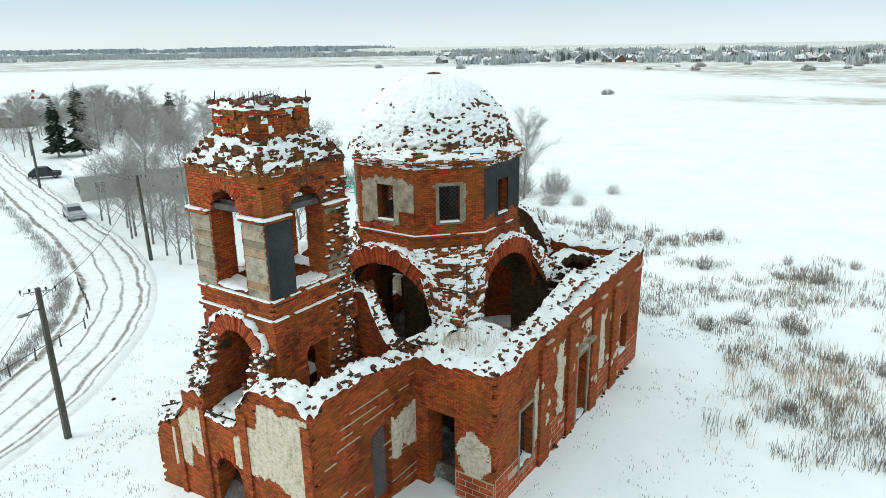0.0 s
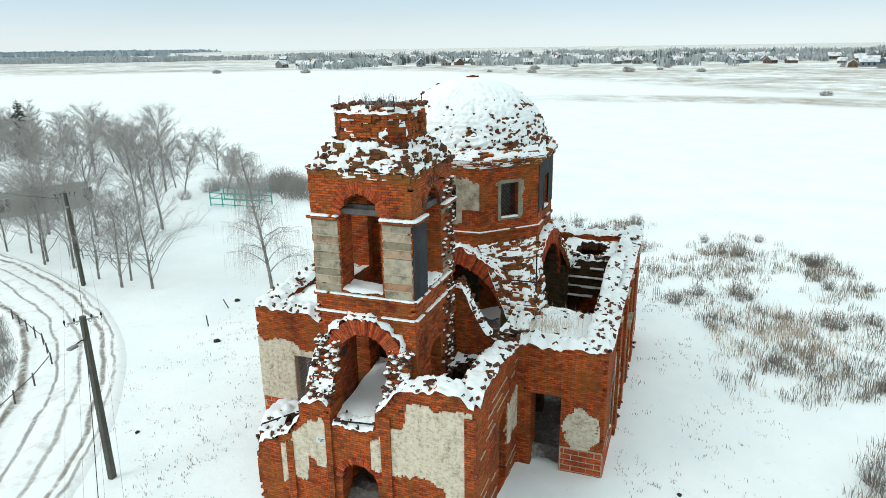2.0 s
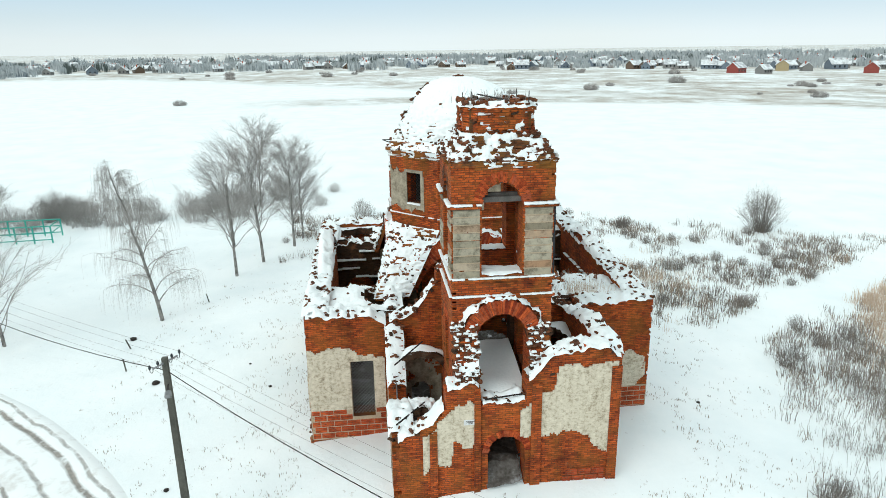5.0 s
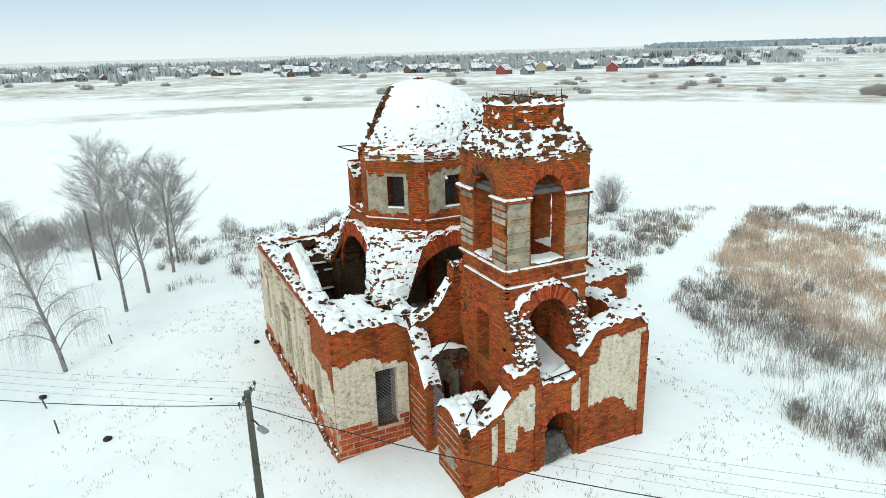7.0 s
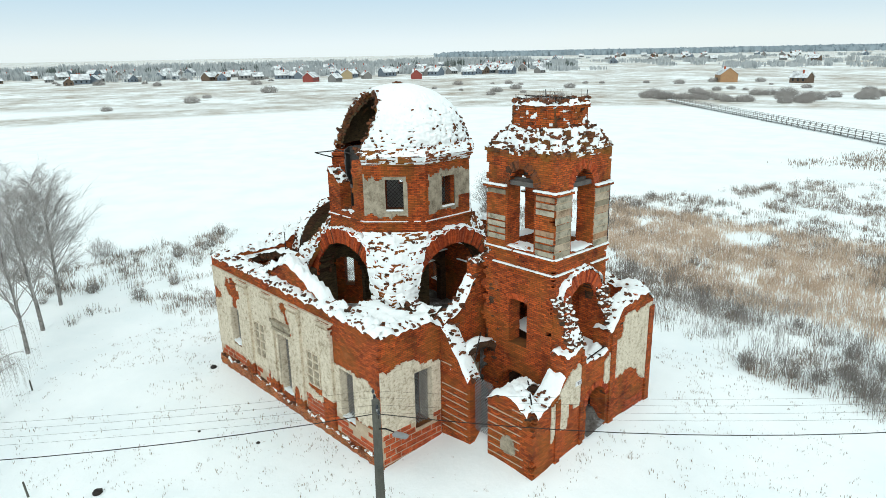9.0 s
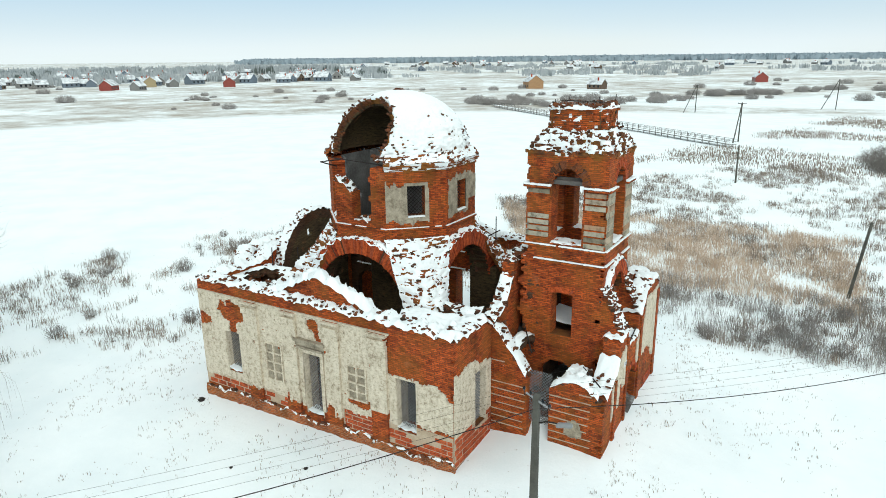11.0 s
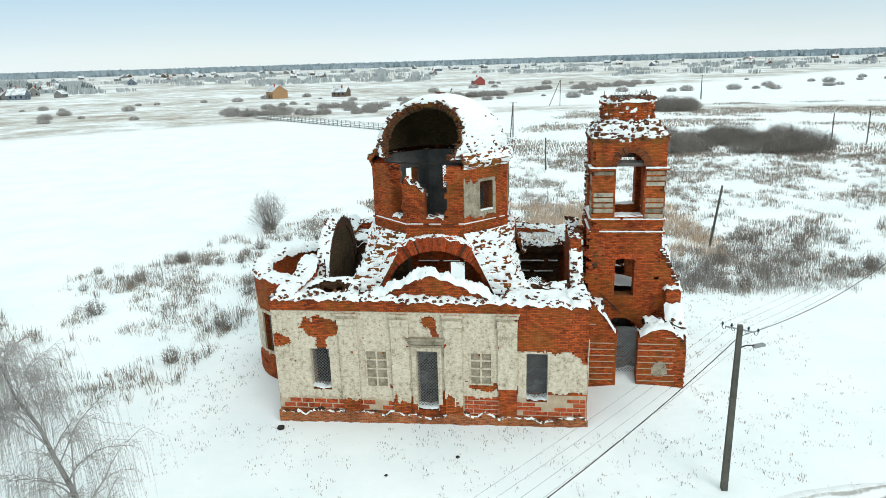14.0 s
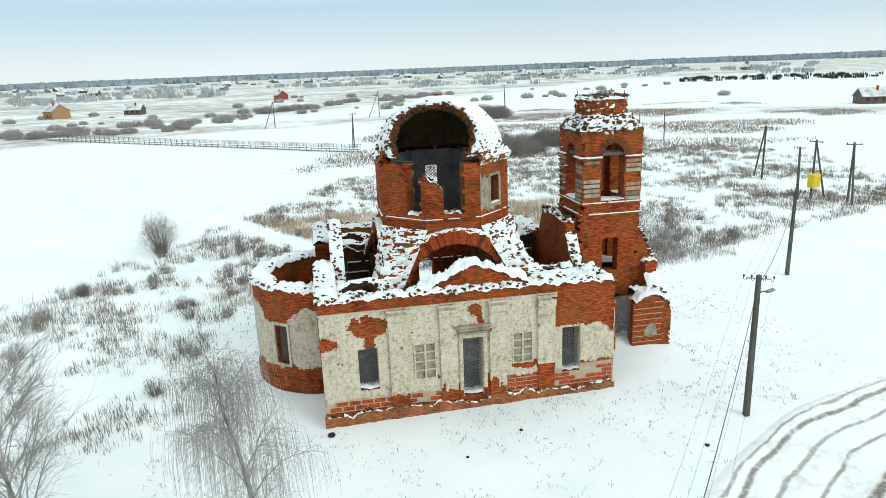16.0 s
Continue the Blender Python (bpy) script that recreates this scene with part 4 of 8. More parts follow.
sheet("mortar", LIME, NO, X, NN, 0.03, 6.2, 0.42, 1.6, lambda u, z: True, OPEN, 0.018, "pale lime joints", 31.0)
sheet("mortar", LIME, NO, X, NN, 9.6, LEN - 0.02, 0.42, 1.2, lambda u, z: True, OPEN, 0.018, "pale lime joints", 32.0)
sheet("mortar", LIME, Vector((0, -HW, 0)), X, -NN, 0.03, LEN - 0.02, 0.48, 1.92, lambda u, z: not gone(u, z, 1, 0.5), OPEN, 0.018, "pale lime joints", 33.0)
frame_rect("window_surround", STONE_OLD, Vector((0, -HW, 0)), X, -NN, 1.92, 3.0, 1.2, 3.83, 0.14, 0.04, "worn stone surround")
frame_rect("door_surround", STONE_OLD, Vector((0, -HW, 0)), X, -NN, 7.39, 8.5, 0.5, 3.85, 0.18, 0.07, "worn plaster surround", False)
for u0, u1, z0, z1, sd in ((3.15, 3.5, 1.9, 4.6, 61), (5.2, 5.9, 2.0, 5.2, 62), (6.9, 7.2, 1.6, 4.6, 63), (8.75, 9.1, 1.6, 4.4, 64), (10.0, 10.6, 2.1, 4.9, 65), (12.4, 12.8, 1.8, 4.6, 66)):
    sheet("plaster", PLASTER, Vector((0, -HW, 0)), X, -NN, u0 - 0.2, u1 + 0.2, z0 - 0.2, z1 + 0.3, lambda u, z, a=u0, b=u1, c=z0, d=z1: a + 0.2 * fbm(u, z * 1.3, 3) < u < b + 0.25 * fbm(u + 3, z * 1.5, 5) and c + 0.3 * nz(u * 3, 1) < z < d + 0.4 * nz(u * 3, 7), OPEN, 0.03, "strip of pale beige plaster", sd)
L = Lists()
L.box((7.95, -HW - 0.14, 4.35), (0.95, 0.14, 0.08))
L.part("door_hood", STONE, church, "weathered hood over the doorway")
sheet("plaster", PLASTER, Vector((0, -HW, 0)), X, -NN, 3.0, 13.0, 1.6, 5.4, lambda u, z: fbm(u * 0.8 + 3, z * 0.45, 15.0) + 0.25 * nz(u * 5, z * 5, 2) > 0.46, OPEN, 0.03, "last patches of pale plaster", 41.0)

# west wall of the nave beside the porch
WO, WN = Vector((0, 0, 0)), Vector((-1, 0, 0))
WW = ("rect", 5.1, 6.2, 1.15, 3.95)
WD = ("rect", -6.36, -5.12, 0.0, 4.02)
ob, ln = panel("wall", BRICK, church, WO, Y, WN, 4.4, HW, -1.2, top_line((4.4, 5.6), (5.2, 6.1), (8.2, 6.2)), [WW], 0.95, seed=11, pits=0.015, keep=notched((99, 21), 0, HW, 0.3), label="west nave wall of red brick")
snow_on(ln, WO, Y, WN, 0.95, 0.30, 0.5, seed=12.0, over=0.12)
ob, ln = panel("wall", BRICK, church, WO, Y, WN, -HW, -4.4, -1.2, top_line((-8.2, 6.2), (-5, 6.15), (-4.4, 6.05)), [WD], 0.95, seed=13, pits=0.02, keep=notched((23, 99), -HW, 0, 0.3), label="west nave wall of red brick")
snow_on(ln, WO, Y, WN, 0.95, 0.30, 0.5, seed=14.0, over=0.12)
ob, ln = panel("wall", BRICK, church, WO, Y, WN, -4.4, 4.4, -1.2, top_line((-4.4, 5.9), (-3.2, 6.3), (-2.6, 7.1), (-2.1, 8.2), (2.05, 8.2), (2.3, 7.3), (2.75, 6.6), (3.4, 6.1), (4.4, 5.8)), [("arch", -1.9, 1.9, -1.2, 3.2), ("arch", 2.5, 3.4, 0.2, 2.3)], 0.6, seed=15, pits=0.03, label="broken wall between tower and nave")
snow_on(ln, WO, Y, WN, 0.6, 0.26, -0.1, seed=16.0, over=0.06, bricks=2.0)
sheet("plaster", PLASTER, WO, Y, WN, 4.6, HW - 0.01, 1.55, 4.75, lambda u, z: z < 4.5 + 0.25 * fbm(u * 1.3, z, 4.0) - 0.3 * max(0, 6.3 - u), [WW], 0.04, "grey weathered plaster", 17.0)
sheet("plaster", PLASTER, WO, Y, WN, -HW + 0.15, -6.4, 1.8, 3.9, lambda u, z: ((u + 7.25) / 0.75) ** 2 + ((z - 2.65) / 0.85) ** 2 < 1 + 0.7 * fbm(u * 1.5, z * 1.5, 5.0), [WD], 0.04, "patch of grey plaster", 18.0)
blocks("plinth_block", BLOCK, church, WO, Y, WN, 4.6, HW - 0.02, 0.1, 1.6, 0.62, 5, holes=[WW])
sheet("mortar", LIME, WO, Y, WN, 4.6, HW - 0.01, 0.05, 1.62, lambda u, z: True, [WW], 0.018, "pale lime joints", 34.0)
blocks("plinth_block", BLOCK, church, WO, Y, WN, -HW + 0.02, -6.4, 0.2, 1.75, 0.62, 6)
sheet("mortar", LIME, WO, Y, WN, -HW + 0.01, -6.37, 0.15, 1.8, lambda u, z: True, (), 0.018, "pale lime joints", 35.0)
lattice("grille", church, WO - WN * 0.3, Y, WN, 5.1, 6.2, 1.15, 3.95, LATTICE)
for u in (5.112, 6.188):
    L = Lists()
    L.box((0.44, u, 2.55), (0.46, 0.012, 1.4))
    L.part("jamb", PLASTER, church, "plastered jamb of the opening")

# rubble floor inside the nave and the tower; its dark tone includes indoor shade
L = Lists()
fx, fy = np.arange(-5.7, 15.3, 0.35), np.arange(-7.6, 7.7, 0.35)
for y in fy:
    for x in fx:
        L.v.append(Vector((x, y, ground_z(x, y) + 0.22 + 0.22 * fbm(x * 0.7, y * 0.7, 71.0))))
for j in range(len(fy) - 1):
    for i in range(len(fx) - 1):
        x, y = fx[i], fy[j]
        if x > 0.1 or abs(y + 0.17) < (4.0 if x > -4.9 else 0.7):
            k = j * len(fx) + i
            L.f.append((k, k + 1, k + len(fx) + 1, k + len(fx)))
tagged(L.part("floor", RUBBLE_FLOOR, None), "dirty rubble floor dusted with snow, darkened for the shade inside the ruin", "floor", kind="structure")

# east wall and apse
EO, EN = Vector((LEN, 0, 0)), X
ob, ln = panel("wall", BRICK, church, EO, Y, EN, -HW, HW, -1.2, top_line((-8.2, 6.7), (-3.8, 6.6), (-3.2, 6.9), (3.2, 6.9), (3.8, 6.5), (8.2, 6.45)), [("arch", -2.9, 2.9, -1.2, 5.2, 2.4)], 0.95, seed=21, pits=0.02, label="east nave wall of red brick")
snow_on(ln, EO, Y, EN, 0.95, 0.3, 0.5, seed=22.0, over=0.12)
# the arch that still stands before the apse
voussoirs("arch", BRICK_DARK, church, Vector((14.9, 0, 5.5)), Y, EN, 2.75, 3.3, 2, 178, 0.7, 70, 1.0, "tall standing brick arch", 0.0)
panel("arch_fill", OLIVE_SHADED, church, (14.55, 0, 0), Y, EN, -2.8, 2.8, -0.6, lambda u: 5.5 + math.sqrt(max(0.0, 2.8 ** 2 - u * u)), [("arch", -1.7, 1.7, -0.7, 3.2), ("rect", 0.5, 0.95, 7.3, 7.75)], 0.3, ragged=0.0, rough=0.04, pits=0.03, seed=23.0, label="dark brown wall closing the tall arch")
ring_snow((14.9, 0, 5.5), Y, EN, 3.3, 10, 170, 1.0, 0.05, 0.72, 0.13, 0.30, 77.0, 0.06)
AP_R, AP_C = 4.35, 15.35


def apse_piece(name, mat, r, thick, z0, top, a0, a1, keep=None, holes=(), seed=0.0, ragged=0.12, label="", step=0.15):
    """A curved wall round the apse; a0, a1 degrees from east towards north."""
    verts, faces, uvs, line = [], [], [], []
    na = int(radians(a1 - a0) * r / step)
    nh = int((top + 0.3 - z0) / 0.1)
    ids = {}

    def vid(i, j, s):
        if (i, j, s) not in ids:
            ids[(i, j, s)] = len(verts)
            a = radians(a0 + (a1 - a0) * i / na)
            rr = r - s * thick + 0.02 * nz(i * 0.3, j * 0.3, seed)
            verts.append((AP_C + rr * math.cos(a), rr * math.sin(a), z0 + 0.1 * j))
            uvs.append((a * r + s * thick, z0 + 0.1 * j))
        return ids[(i, j, s)]

    def solid(i, j):
        if not (0 <= i < na and 0 <= j < nh):
            return False
        u = radians(a0 + (a1 - a0) * (i + 0.5) / na) * r
        z = z0 + 0.1 * (j + 0.5)
        return z < top + ragged * 1.5 * nz(u * 1.5, seed) and not any(in_hole(h, u, z) for h in holes) and (keep is None or keep(u, z))
    for i in range(na):
        hi = None
        for j in range(nh):
            if not solid(i, j):
                continue
            hi = j
            q = [(i, j), (i + 1, j), (i + 1, j + 1), (i, j + 1)]
            faces.append(tuple(vid(*k, 0) for k in q))
            faces.append(tuple(vid(*k, 1) for k in reversed(q)))
            for a, b, di, dj in ((0, 1, 0, -1), (1, 2, 1, 0), (2, 3, 0, 1), (3, 0, -1, 0)):
                if not solid(i + di, j + dj):
                    faces.append((vid(*q[b], 0), vid(*q[a], 0), vid(*q[a], 1), vid(*q[b], 1)))
        line.append(None if hi is None else z0 + 0.1 * (hi + 1))
    part(name, verts, faces, mat, church, label, uvs)
    return line, na


AW = [("rect", 3.5, 4.4, 1.5, 3.85), ("rect", -4.4, -3.5, 1.5, 3.85)]
al, na = apse_piece("apse_wall", BRICK, AP_R, 0.95, -1.3, 6.0, -82, 82, None, AW, 25.0, label="rounded apse wall of red brick")
apse_piece("plaster", PLASTER, AP_R + 0.035, 0.05, 1.1, 5.0, -82, 82, lambda u, z: z < 4.4 + 0.5 * fbm(u * 0.8, 2.0) + 0.5 * math.sin(u * 1.3) and z > 1.35 + 0.3 * fbm(u, 5.0), AW, 26.0, 0.0, "pale streaked plaster of the apse", 0.09)
apse_piece("plinth", BRICK, AP_R + 0.10, 0.12, -1.3, 0.55, -82, 82, None, (), 27.0, 0.05, "curved base course")
grid = []
for i in range(2 * na + 1):
    a = radians(-82 + 164 * i / (2 * na))
    zt = float(np.interp(i / 2, range(na), [q or 6.0 for q in al]))
    row = []
    for j in range(14):
        r = -0.1 + 1.2 * j / 13
        h = 0.30 * (0.75 * (1 - abs(2 * j / 13 - 1) ** 3) + 0.95 * flecks(a * AP_R, r, 27.0)) - 0.02
        row.append((Vector((AP_C + (AP_R - r) * math.cos(a), (AP_R - r) * math.sin(a), zt - (0.1 if j in (0, 13) else 0))), Z, h))
    grid.append(row)
    if i % 2:
        q = AP_R - random.uniform(-0.03, 0.95)
        brick_at(Vector((AP_C + q * math.cos(a), q * math.sin(a), zt + random.uniform(0.0, 0.14))))
crust(grid, 0.05)
for sgn in (1, -1):
    a = 3.95 / AP_R * sgn
    T = Vector((-math.sin(a), math.cos(a), 0)) * sgn
    R = Vector((math.cos(a), math.sin(a), 0))
    C = Vector((AP_C, 0, 0)) + R * (AP_R - 0.02)
    frame_rect("window_surround", PLASTER, C, T, R, -0.46, 0.46, 1.5, 3.85, 0.14, 0.10, "plaster window surround")
    lattice("grille", church, C - R * 0.3, T, R, -0.5, 0.5, 1.5, 3.85, LATTICE)

# crossing: four arches on corner piers carry the drum
AR_IN, AR_OUT, AR_Z = 2.85, 3.65, 5.1
for k in range(4):
    ang = radians(90 * k)
    Nn = Vector((round(math.cos(ang)), round(math.sin(ang)), 0))
    U = Vector((-Nn.y, Nn.x, 0))
    C = Vector((CX, CY, 0)) + Nn * 4.15
    # body in the olive tone that carries the shade under the arches
    panel("arch_wall", OLIVE_SHADED, church, C - Nn * 0.05, U, Nn, -4.15, 4.15, -0.6, lambda u: AR_Z + math.sqrt(max(0.0, 3.6 ** 2 - min(abs(u), 3.59) ** 2)) if abs(u) < 2.9 else AR_Z + 2.15 - 0.5 * (abs(u) - 2.9), [("arch", -AR_IN, AR_IN, -0.7, AR_Z)], 1.0, ragged=0.06, seed=50.0 + k, pits=0.02, label="crossing arch of red brick")
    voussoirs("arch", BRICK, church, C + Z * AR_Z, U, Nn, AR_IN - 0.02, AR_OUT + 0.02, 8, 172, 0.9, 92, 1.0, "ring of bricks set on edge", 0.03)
    # inner ring: shade below the arch is in the brick colour
    voussoirs("arch", BRICK_DARK, church, C - Nn * 0.92 + Z * AR_Z, U, -Nn, AR_IN - 0.03, AR_OUT - 0.3, 8, 172, 0.12, 60, 1.0, "inner ring of brick darkened as shade", 0.02)
    ring_snow(C + Z * AR_Z, U, Nn, AR_OUT + 0.0, 14, 166, 1.0, 0.06, 0.95, 0.17, 0.38, 55.0 + k, 0.13)

# sloping masonry over the corner piers, between the arches
for k in range(4):
    sx, sy = (1, 1, -1, -1)[k], (1, -1, -1, 1)[k]
    a = [Vector((CX + sx * 4.75, CY + sy * 3.2, 0)), Vector((CX + sx * 4.9, CY + sy * 4.9, 0)), Vector((CX + sx * 3.2, CY + sy * 4.75, 0))]
    b = [Vector((CX + sx * 3.85, CY + sy * 1.55, 0)), Vector((CX + sx * 2.8, CY + sy * 2.8, 0)), Vector((CX + sx * 1.55, CY + sy * 3.85, 0))]
    if sx * sy < 0:
        a, b = a[::-1], b[::-1]
    stepped("pendentive", BRICK_OCHRE, church, a, b, 5.7, 8.75, 22, (-0.05, -0.25, -0.40, 0.12)[k], 60.0 + k, "crumbling stepped masonry under the drum", 0.08, True, 0.17)
    # the pier's dark olive includes the shade below the drum
    L = Lists()
    L.bevel_box((CX + sx * 3.65, CY + sy * 3.65, 2.5), (0.85, 0.85, 3.4), 0.1)
    L.part("pier", OLIVE_SHADED, church, "corner pier of olive brick with shade in its colour", uv=True)

# octagonal drum
AP = 3.8
SIDE = AP * math.tan(math.pi / 8)
DZ0, DZ1 = 8.2, 12.35
dw = ("rect", -0.46, 0.46, 9.95, 11.5)
DRUM_HOLES = {0: [], 1: [], 2: [], 3: [dw], 4: [dw], 5: [dw], 6: [dw], 7: [dw]}
for k in range(8):
    ang = radians(45 * k)
    Nn = Vector((math.cos(ang), math.sin(ang), 0))
    U = Vector((-Nn.y, Nn.x, 0))
    C = Vector((CX, CY, 0)) + Nn * AP
    keep = None
    top = DZ1
    if k == 2:
        # the north face is broken open down to its sill; a stump stands at its east end
        keep = lambda u, z: z < 9.62 + 0.1 * nz(u * 4, 1.0) or u > 0.62 + 0.12 * nz(z * 3, 2.0) or (u < -0.55 + 0.12 * nz(z * 3, 7.0) and z < 11.8 - 0.85 * (u + 1.57) + 0.25 * nz(u * 4, z * 4, 2))
    if k == 1:
        keep = lambda u, z: z < 9.62 + 0.1 * nz(u * 4, 3.0) or u < 0.2 + 0.15 * nz(z * 3, 4.0) or (u > 1.22 + 0.1 * nz(z * 3, 9.0) and z < 11.6)
    ob, ln = panel("drum_wall", BRICK, church, C, U, Nn, -SIDE - 0.02, SIDE + 0.02, DZ0, top, DRUM_HOLES[k], 0.7, ragged=0.04, seed=70.0 + k, pits=0.025, keep=keep, label="face of the octagonal drum in red brick")
    if k in (1, 2):
        snow_on([(a, b, z) for a, b, z in ln if z is not None and z < 12.2] or ln, C, U, Nn, 0.7, 0.2, 0.35, seed=80.0 + k, over=0.05, bricks=0.5)
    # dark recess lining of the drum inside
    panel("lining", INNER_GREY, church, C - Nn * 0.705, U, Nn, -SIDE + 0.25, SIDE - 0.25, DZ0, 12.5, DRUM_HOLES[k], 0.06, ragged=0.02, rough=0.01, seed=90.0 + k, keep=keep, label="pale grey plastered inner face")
    # string course with a thread of snow
    S = Lists()
    m = Matrix((U, Nn, Z)).transposed().to_4x4()
    m.translation = C
    for i in range(10):
        a, b = -SIDE - 0.05 + (2 * SIDE + 0.1) * i / 10, -SIDE - 0.05 + (2 * SIDE + 0.1) * (i + 1) / 10
        L = Lists()
        L.box(((a + b) / 2, 0.03, 9.28), ((b - a) / 2 - 0.003, 0.07, 0.05), m)
        L.part("string_course", BRICK, church, uv=True)
        if random.random() < 0.72:
            S.bevel_box(((a + b) / 2, 0.045, 9.345), ((b - a) / 2 + 0.01, 0.05, 0.014 + 0.016 * random.random()), 0.008, m)
    SNOWS.add(S.v, S.f)
    if k in (3, 4, 5, 6):
        frame_rect("window_surround", STONE_OLD if k != 6 else TAR, C, U, Nn, -0.46, 0.46, 9.95, 11.5, 0.15, 0.035 if k != 6 else 0.06, "grey stone window surround")
        lattice("grille", church, C - Nn * 0.3, U, Nn, -0.46, 0.46, 9.95, 11.5, IRON, 0.19, 0.014)
        L = Lists()
        L.bevel_box((0, 0.0, 9.93), (0.44, 0.10, 0.035), 0.02, m)
        SNOWS.add(L.v, L.f)
    if k == 3:
        sheet("plaster", STONE, C, U, Nn, -SIDE, SIDE - 0.9, 9.45, 12.0, lambda u, z: z > 9.62 + 0.2 * fbm(u, 1, 3) and z < 11.55 + 0.4 * fbm(u * 1.4, 4, 1) - 0.6 * max(0, u - 0.1) and (u < 0.75), [dw], 0.04, "grey cement plaster", 73.0)
    if k == 4:
        sheet("plaster", STONE, C, U, Nn, -SIDE, SIDE, 9.45, 12.0, lambda u, z: z > 9.75 + 0.3 * fbm(u, 1, 5) and z < 11.75 + 0.3 * fbm(u * 1.4, 4, 2) and u > -1.35 + 0.2 * nz(z * 2, 3) and not (u > 0.75 and z < 10.4), [dw], 0.04, "grey cement plaster", 74.0)
    if k == 5:
        sheet("plaster", STONE, C, U, Nn, -SIDE, SIDE, 9.45, 12.0, lambda u, z: -0.75 < u < 0.72 + 0.15 * nz(z * 3, 2) and 9.9 < z < 11.6 and (u > 0.4 or z > 11.4), [dw], 0.03, "grey cement plaster", 75.0)
    if k == 6:
        sheet("dark_render", TAR, C, U, Nn, -SIDE, SIDE, 9.9, 12.3, lambda u, z: z > 10.0 + 0.3 * fbm(u, 1, 6), [dw], 0.04, "flat dark grey render", 76.0)

# cornice: corbelled out, then stepping in to the dome; snow on its treads
def octagon(r, rot=22.5):
    return [Vector((CX + r / math.cos(math.pi / 8) * math.cos(radians(45 * k + rot)), CY + r / math.cos(math.pi / 8) * math.sin(radians(45 * k + rot)), 0)) for k in range(8)]


def dome_cut(x, y, z):
    """Positive where the dome has fallen in."""
    d = (x - CX) * 0.335 + (y - CY) * 0.942
    return d - (3.05 - (max(z, 12.3) - 12.9) * 0.57) + 0.12 * nz(x * 2, y * 2, z * 2)


def outline(r0, r1, rot0, rot1):
    a, b = octagon(r0), octagon(r1)
    pick = [2, 3, 4, 5, 6, 7, 0]
    return [a[i] for i in pick], [b[i] for i in pick]


lo, hi = outline(AP + 0.03, AP + 0.22, 0, 0)
stepped("cornice", BRICK_OCHRE, church, lo, hi, 12.25, 12.62, 4, -0.75, 95.0, "corbelled brick cornice", 0.05, True, 0.05)
lo, hi = outline(AP + 0.20, AP - 0.18, 0, 0)
stepped("cornice", BRICK_OCHRE, church, lo, hi, 12.6, 13.05, 5, -0.02, 96.0, "mossy stepped cornice", 0.08, True, 0.14)

# the dome: a shell open to the north-east
DR, DH, DB = 3.72, 3.15, 12.75
rings, seg = 30, 120


def dome_point(k, j, off):
    a = radians(90 * k / rings)
    w = 2 * math.pi * j / seg
    r, h = (DR + off) * math.cos(a), (DH + off) * math.sin(a)
    return Vector((CX + r * math.cos(w), CY + r * math.sin(w), DB + h))


def dome_there(k, j):
    p = dome_point(k + 0.5, j + 0.5, 0)
    return 0 <= k < rings and dome_cut(*p) < 0


# the lining's dark olive includes the shade inside the shell
for nm, o0, o1, mat, lab in (("dome", 0.0, -0.30, BRICK_MOSSY, "broken brick dome shell"), ("dome_lining", -0.302, -0.42, OLIVE_SHADED, "dark inner face of the dome")):
    V, F, UVs, ids = [], [], [], {}

    def did(k, j, s):
        key = (k, j % seg, s)
        if key not in ids:
            ids[key] = len(V)
            off = (o0, o1)[s] + (0.05 * nz(k * 0.8, j * 0.45, 5) if s == 0 and nm == "dome" else 0)
            V.append(dome_point(k, j, off))
            UVs.append((j * 0.19, k * 0.17))
        return ids[key]
    for k in range(rings):
        for j in range(seg):
            if not dome_there(k, j):
                continue
            q = [(k, j), (k, j + 1), (k + 1, j + 1), (k + 1, j)]
            F.append(tuple(did(*e, 0) for e in q))
            F.append(tuple(did(*e, 1) for e in reversed(q)))
            for a, b, dk, dj in ((0, 1, -1, 0), (1, 2, 0, 1), (2, 3, 1, 0), (3, 0, 0, -1)):
                if not dome_there(k + dk, (j + dj) % seg):
                    F.append((did(*q[b], 0), did(*q[a], 0), did(*q[a], 1), did(*q[b], 1)))
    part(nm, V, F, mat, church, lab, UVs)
# snow on the dome: thick on top, patchy lower down and on its southern flank
grid = []
SR, SS = 100, 360
for k in range(SR + 1):
    row = []
    for j in range(SS + 1):
        el, w = k / SR, 2 * math.pi * j / SS
        p = dome_point(rings * el, seg * j / SS, 0)
        d = Vector((math.cos(w) * math.cos(el * 1.57), math.sin(w) * math.cos(el * 1.57), math.sin(el * 1.57) + 0.05)).normalized()
        south, west = math.cos(w - radians(262)), math.cos(w - radians(175))
        fl = 0.55 * nz(w * 3.4, p.z * 2.2, 3) + 0.75 * nz(w * 13.0, p.z * 7.5, 5) + 0.5 * nz(w * 27.0, p.z * 14, 8)
        h = 0.13 * (0.16 + 1.75 * el + 0.22 * west - 0.22 * south + 1.25 * fl) - 0.02
        if dome_cut(*p) > -0.05:
            h = -1.0
        row.append((p, d, min(h, 0.14)))
    grid.append(row)
crust(grid, 0.06)
for _ in range(520):
    el, w = random.random() ** 1.6 * 0.62, random.uniform(0, 2 * math.pi)
    p = dome_point(rings * el, seg * w / (2 * math.pi), 0.03)
    if dome_cut(*p) < -0.15 and random.random() < 0.6 + 0.4 * math.cos(w - radians(300)):
        brick_at(p, 35)
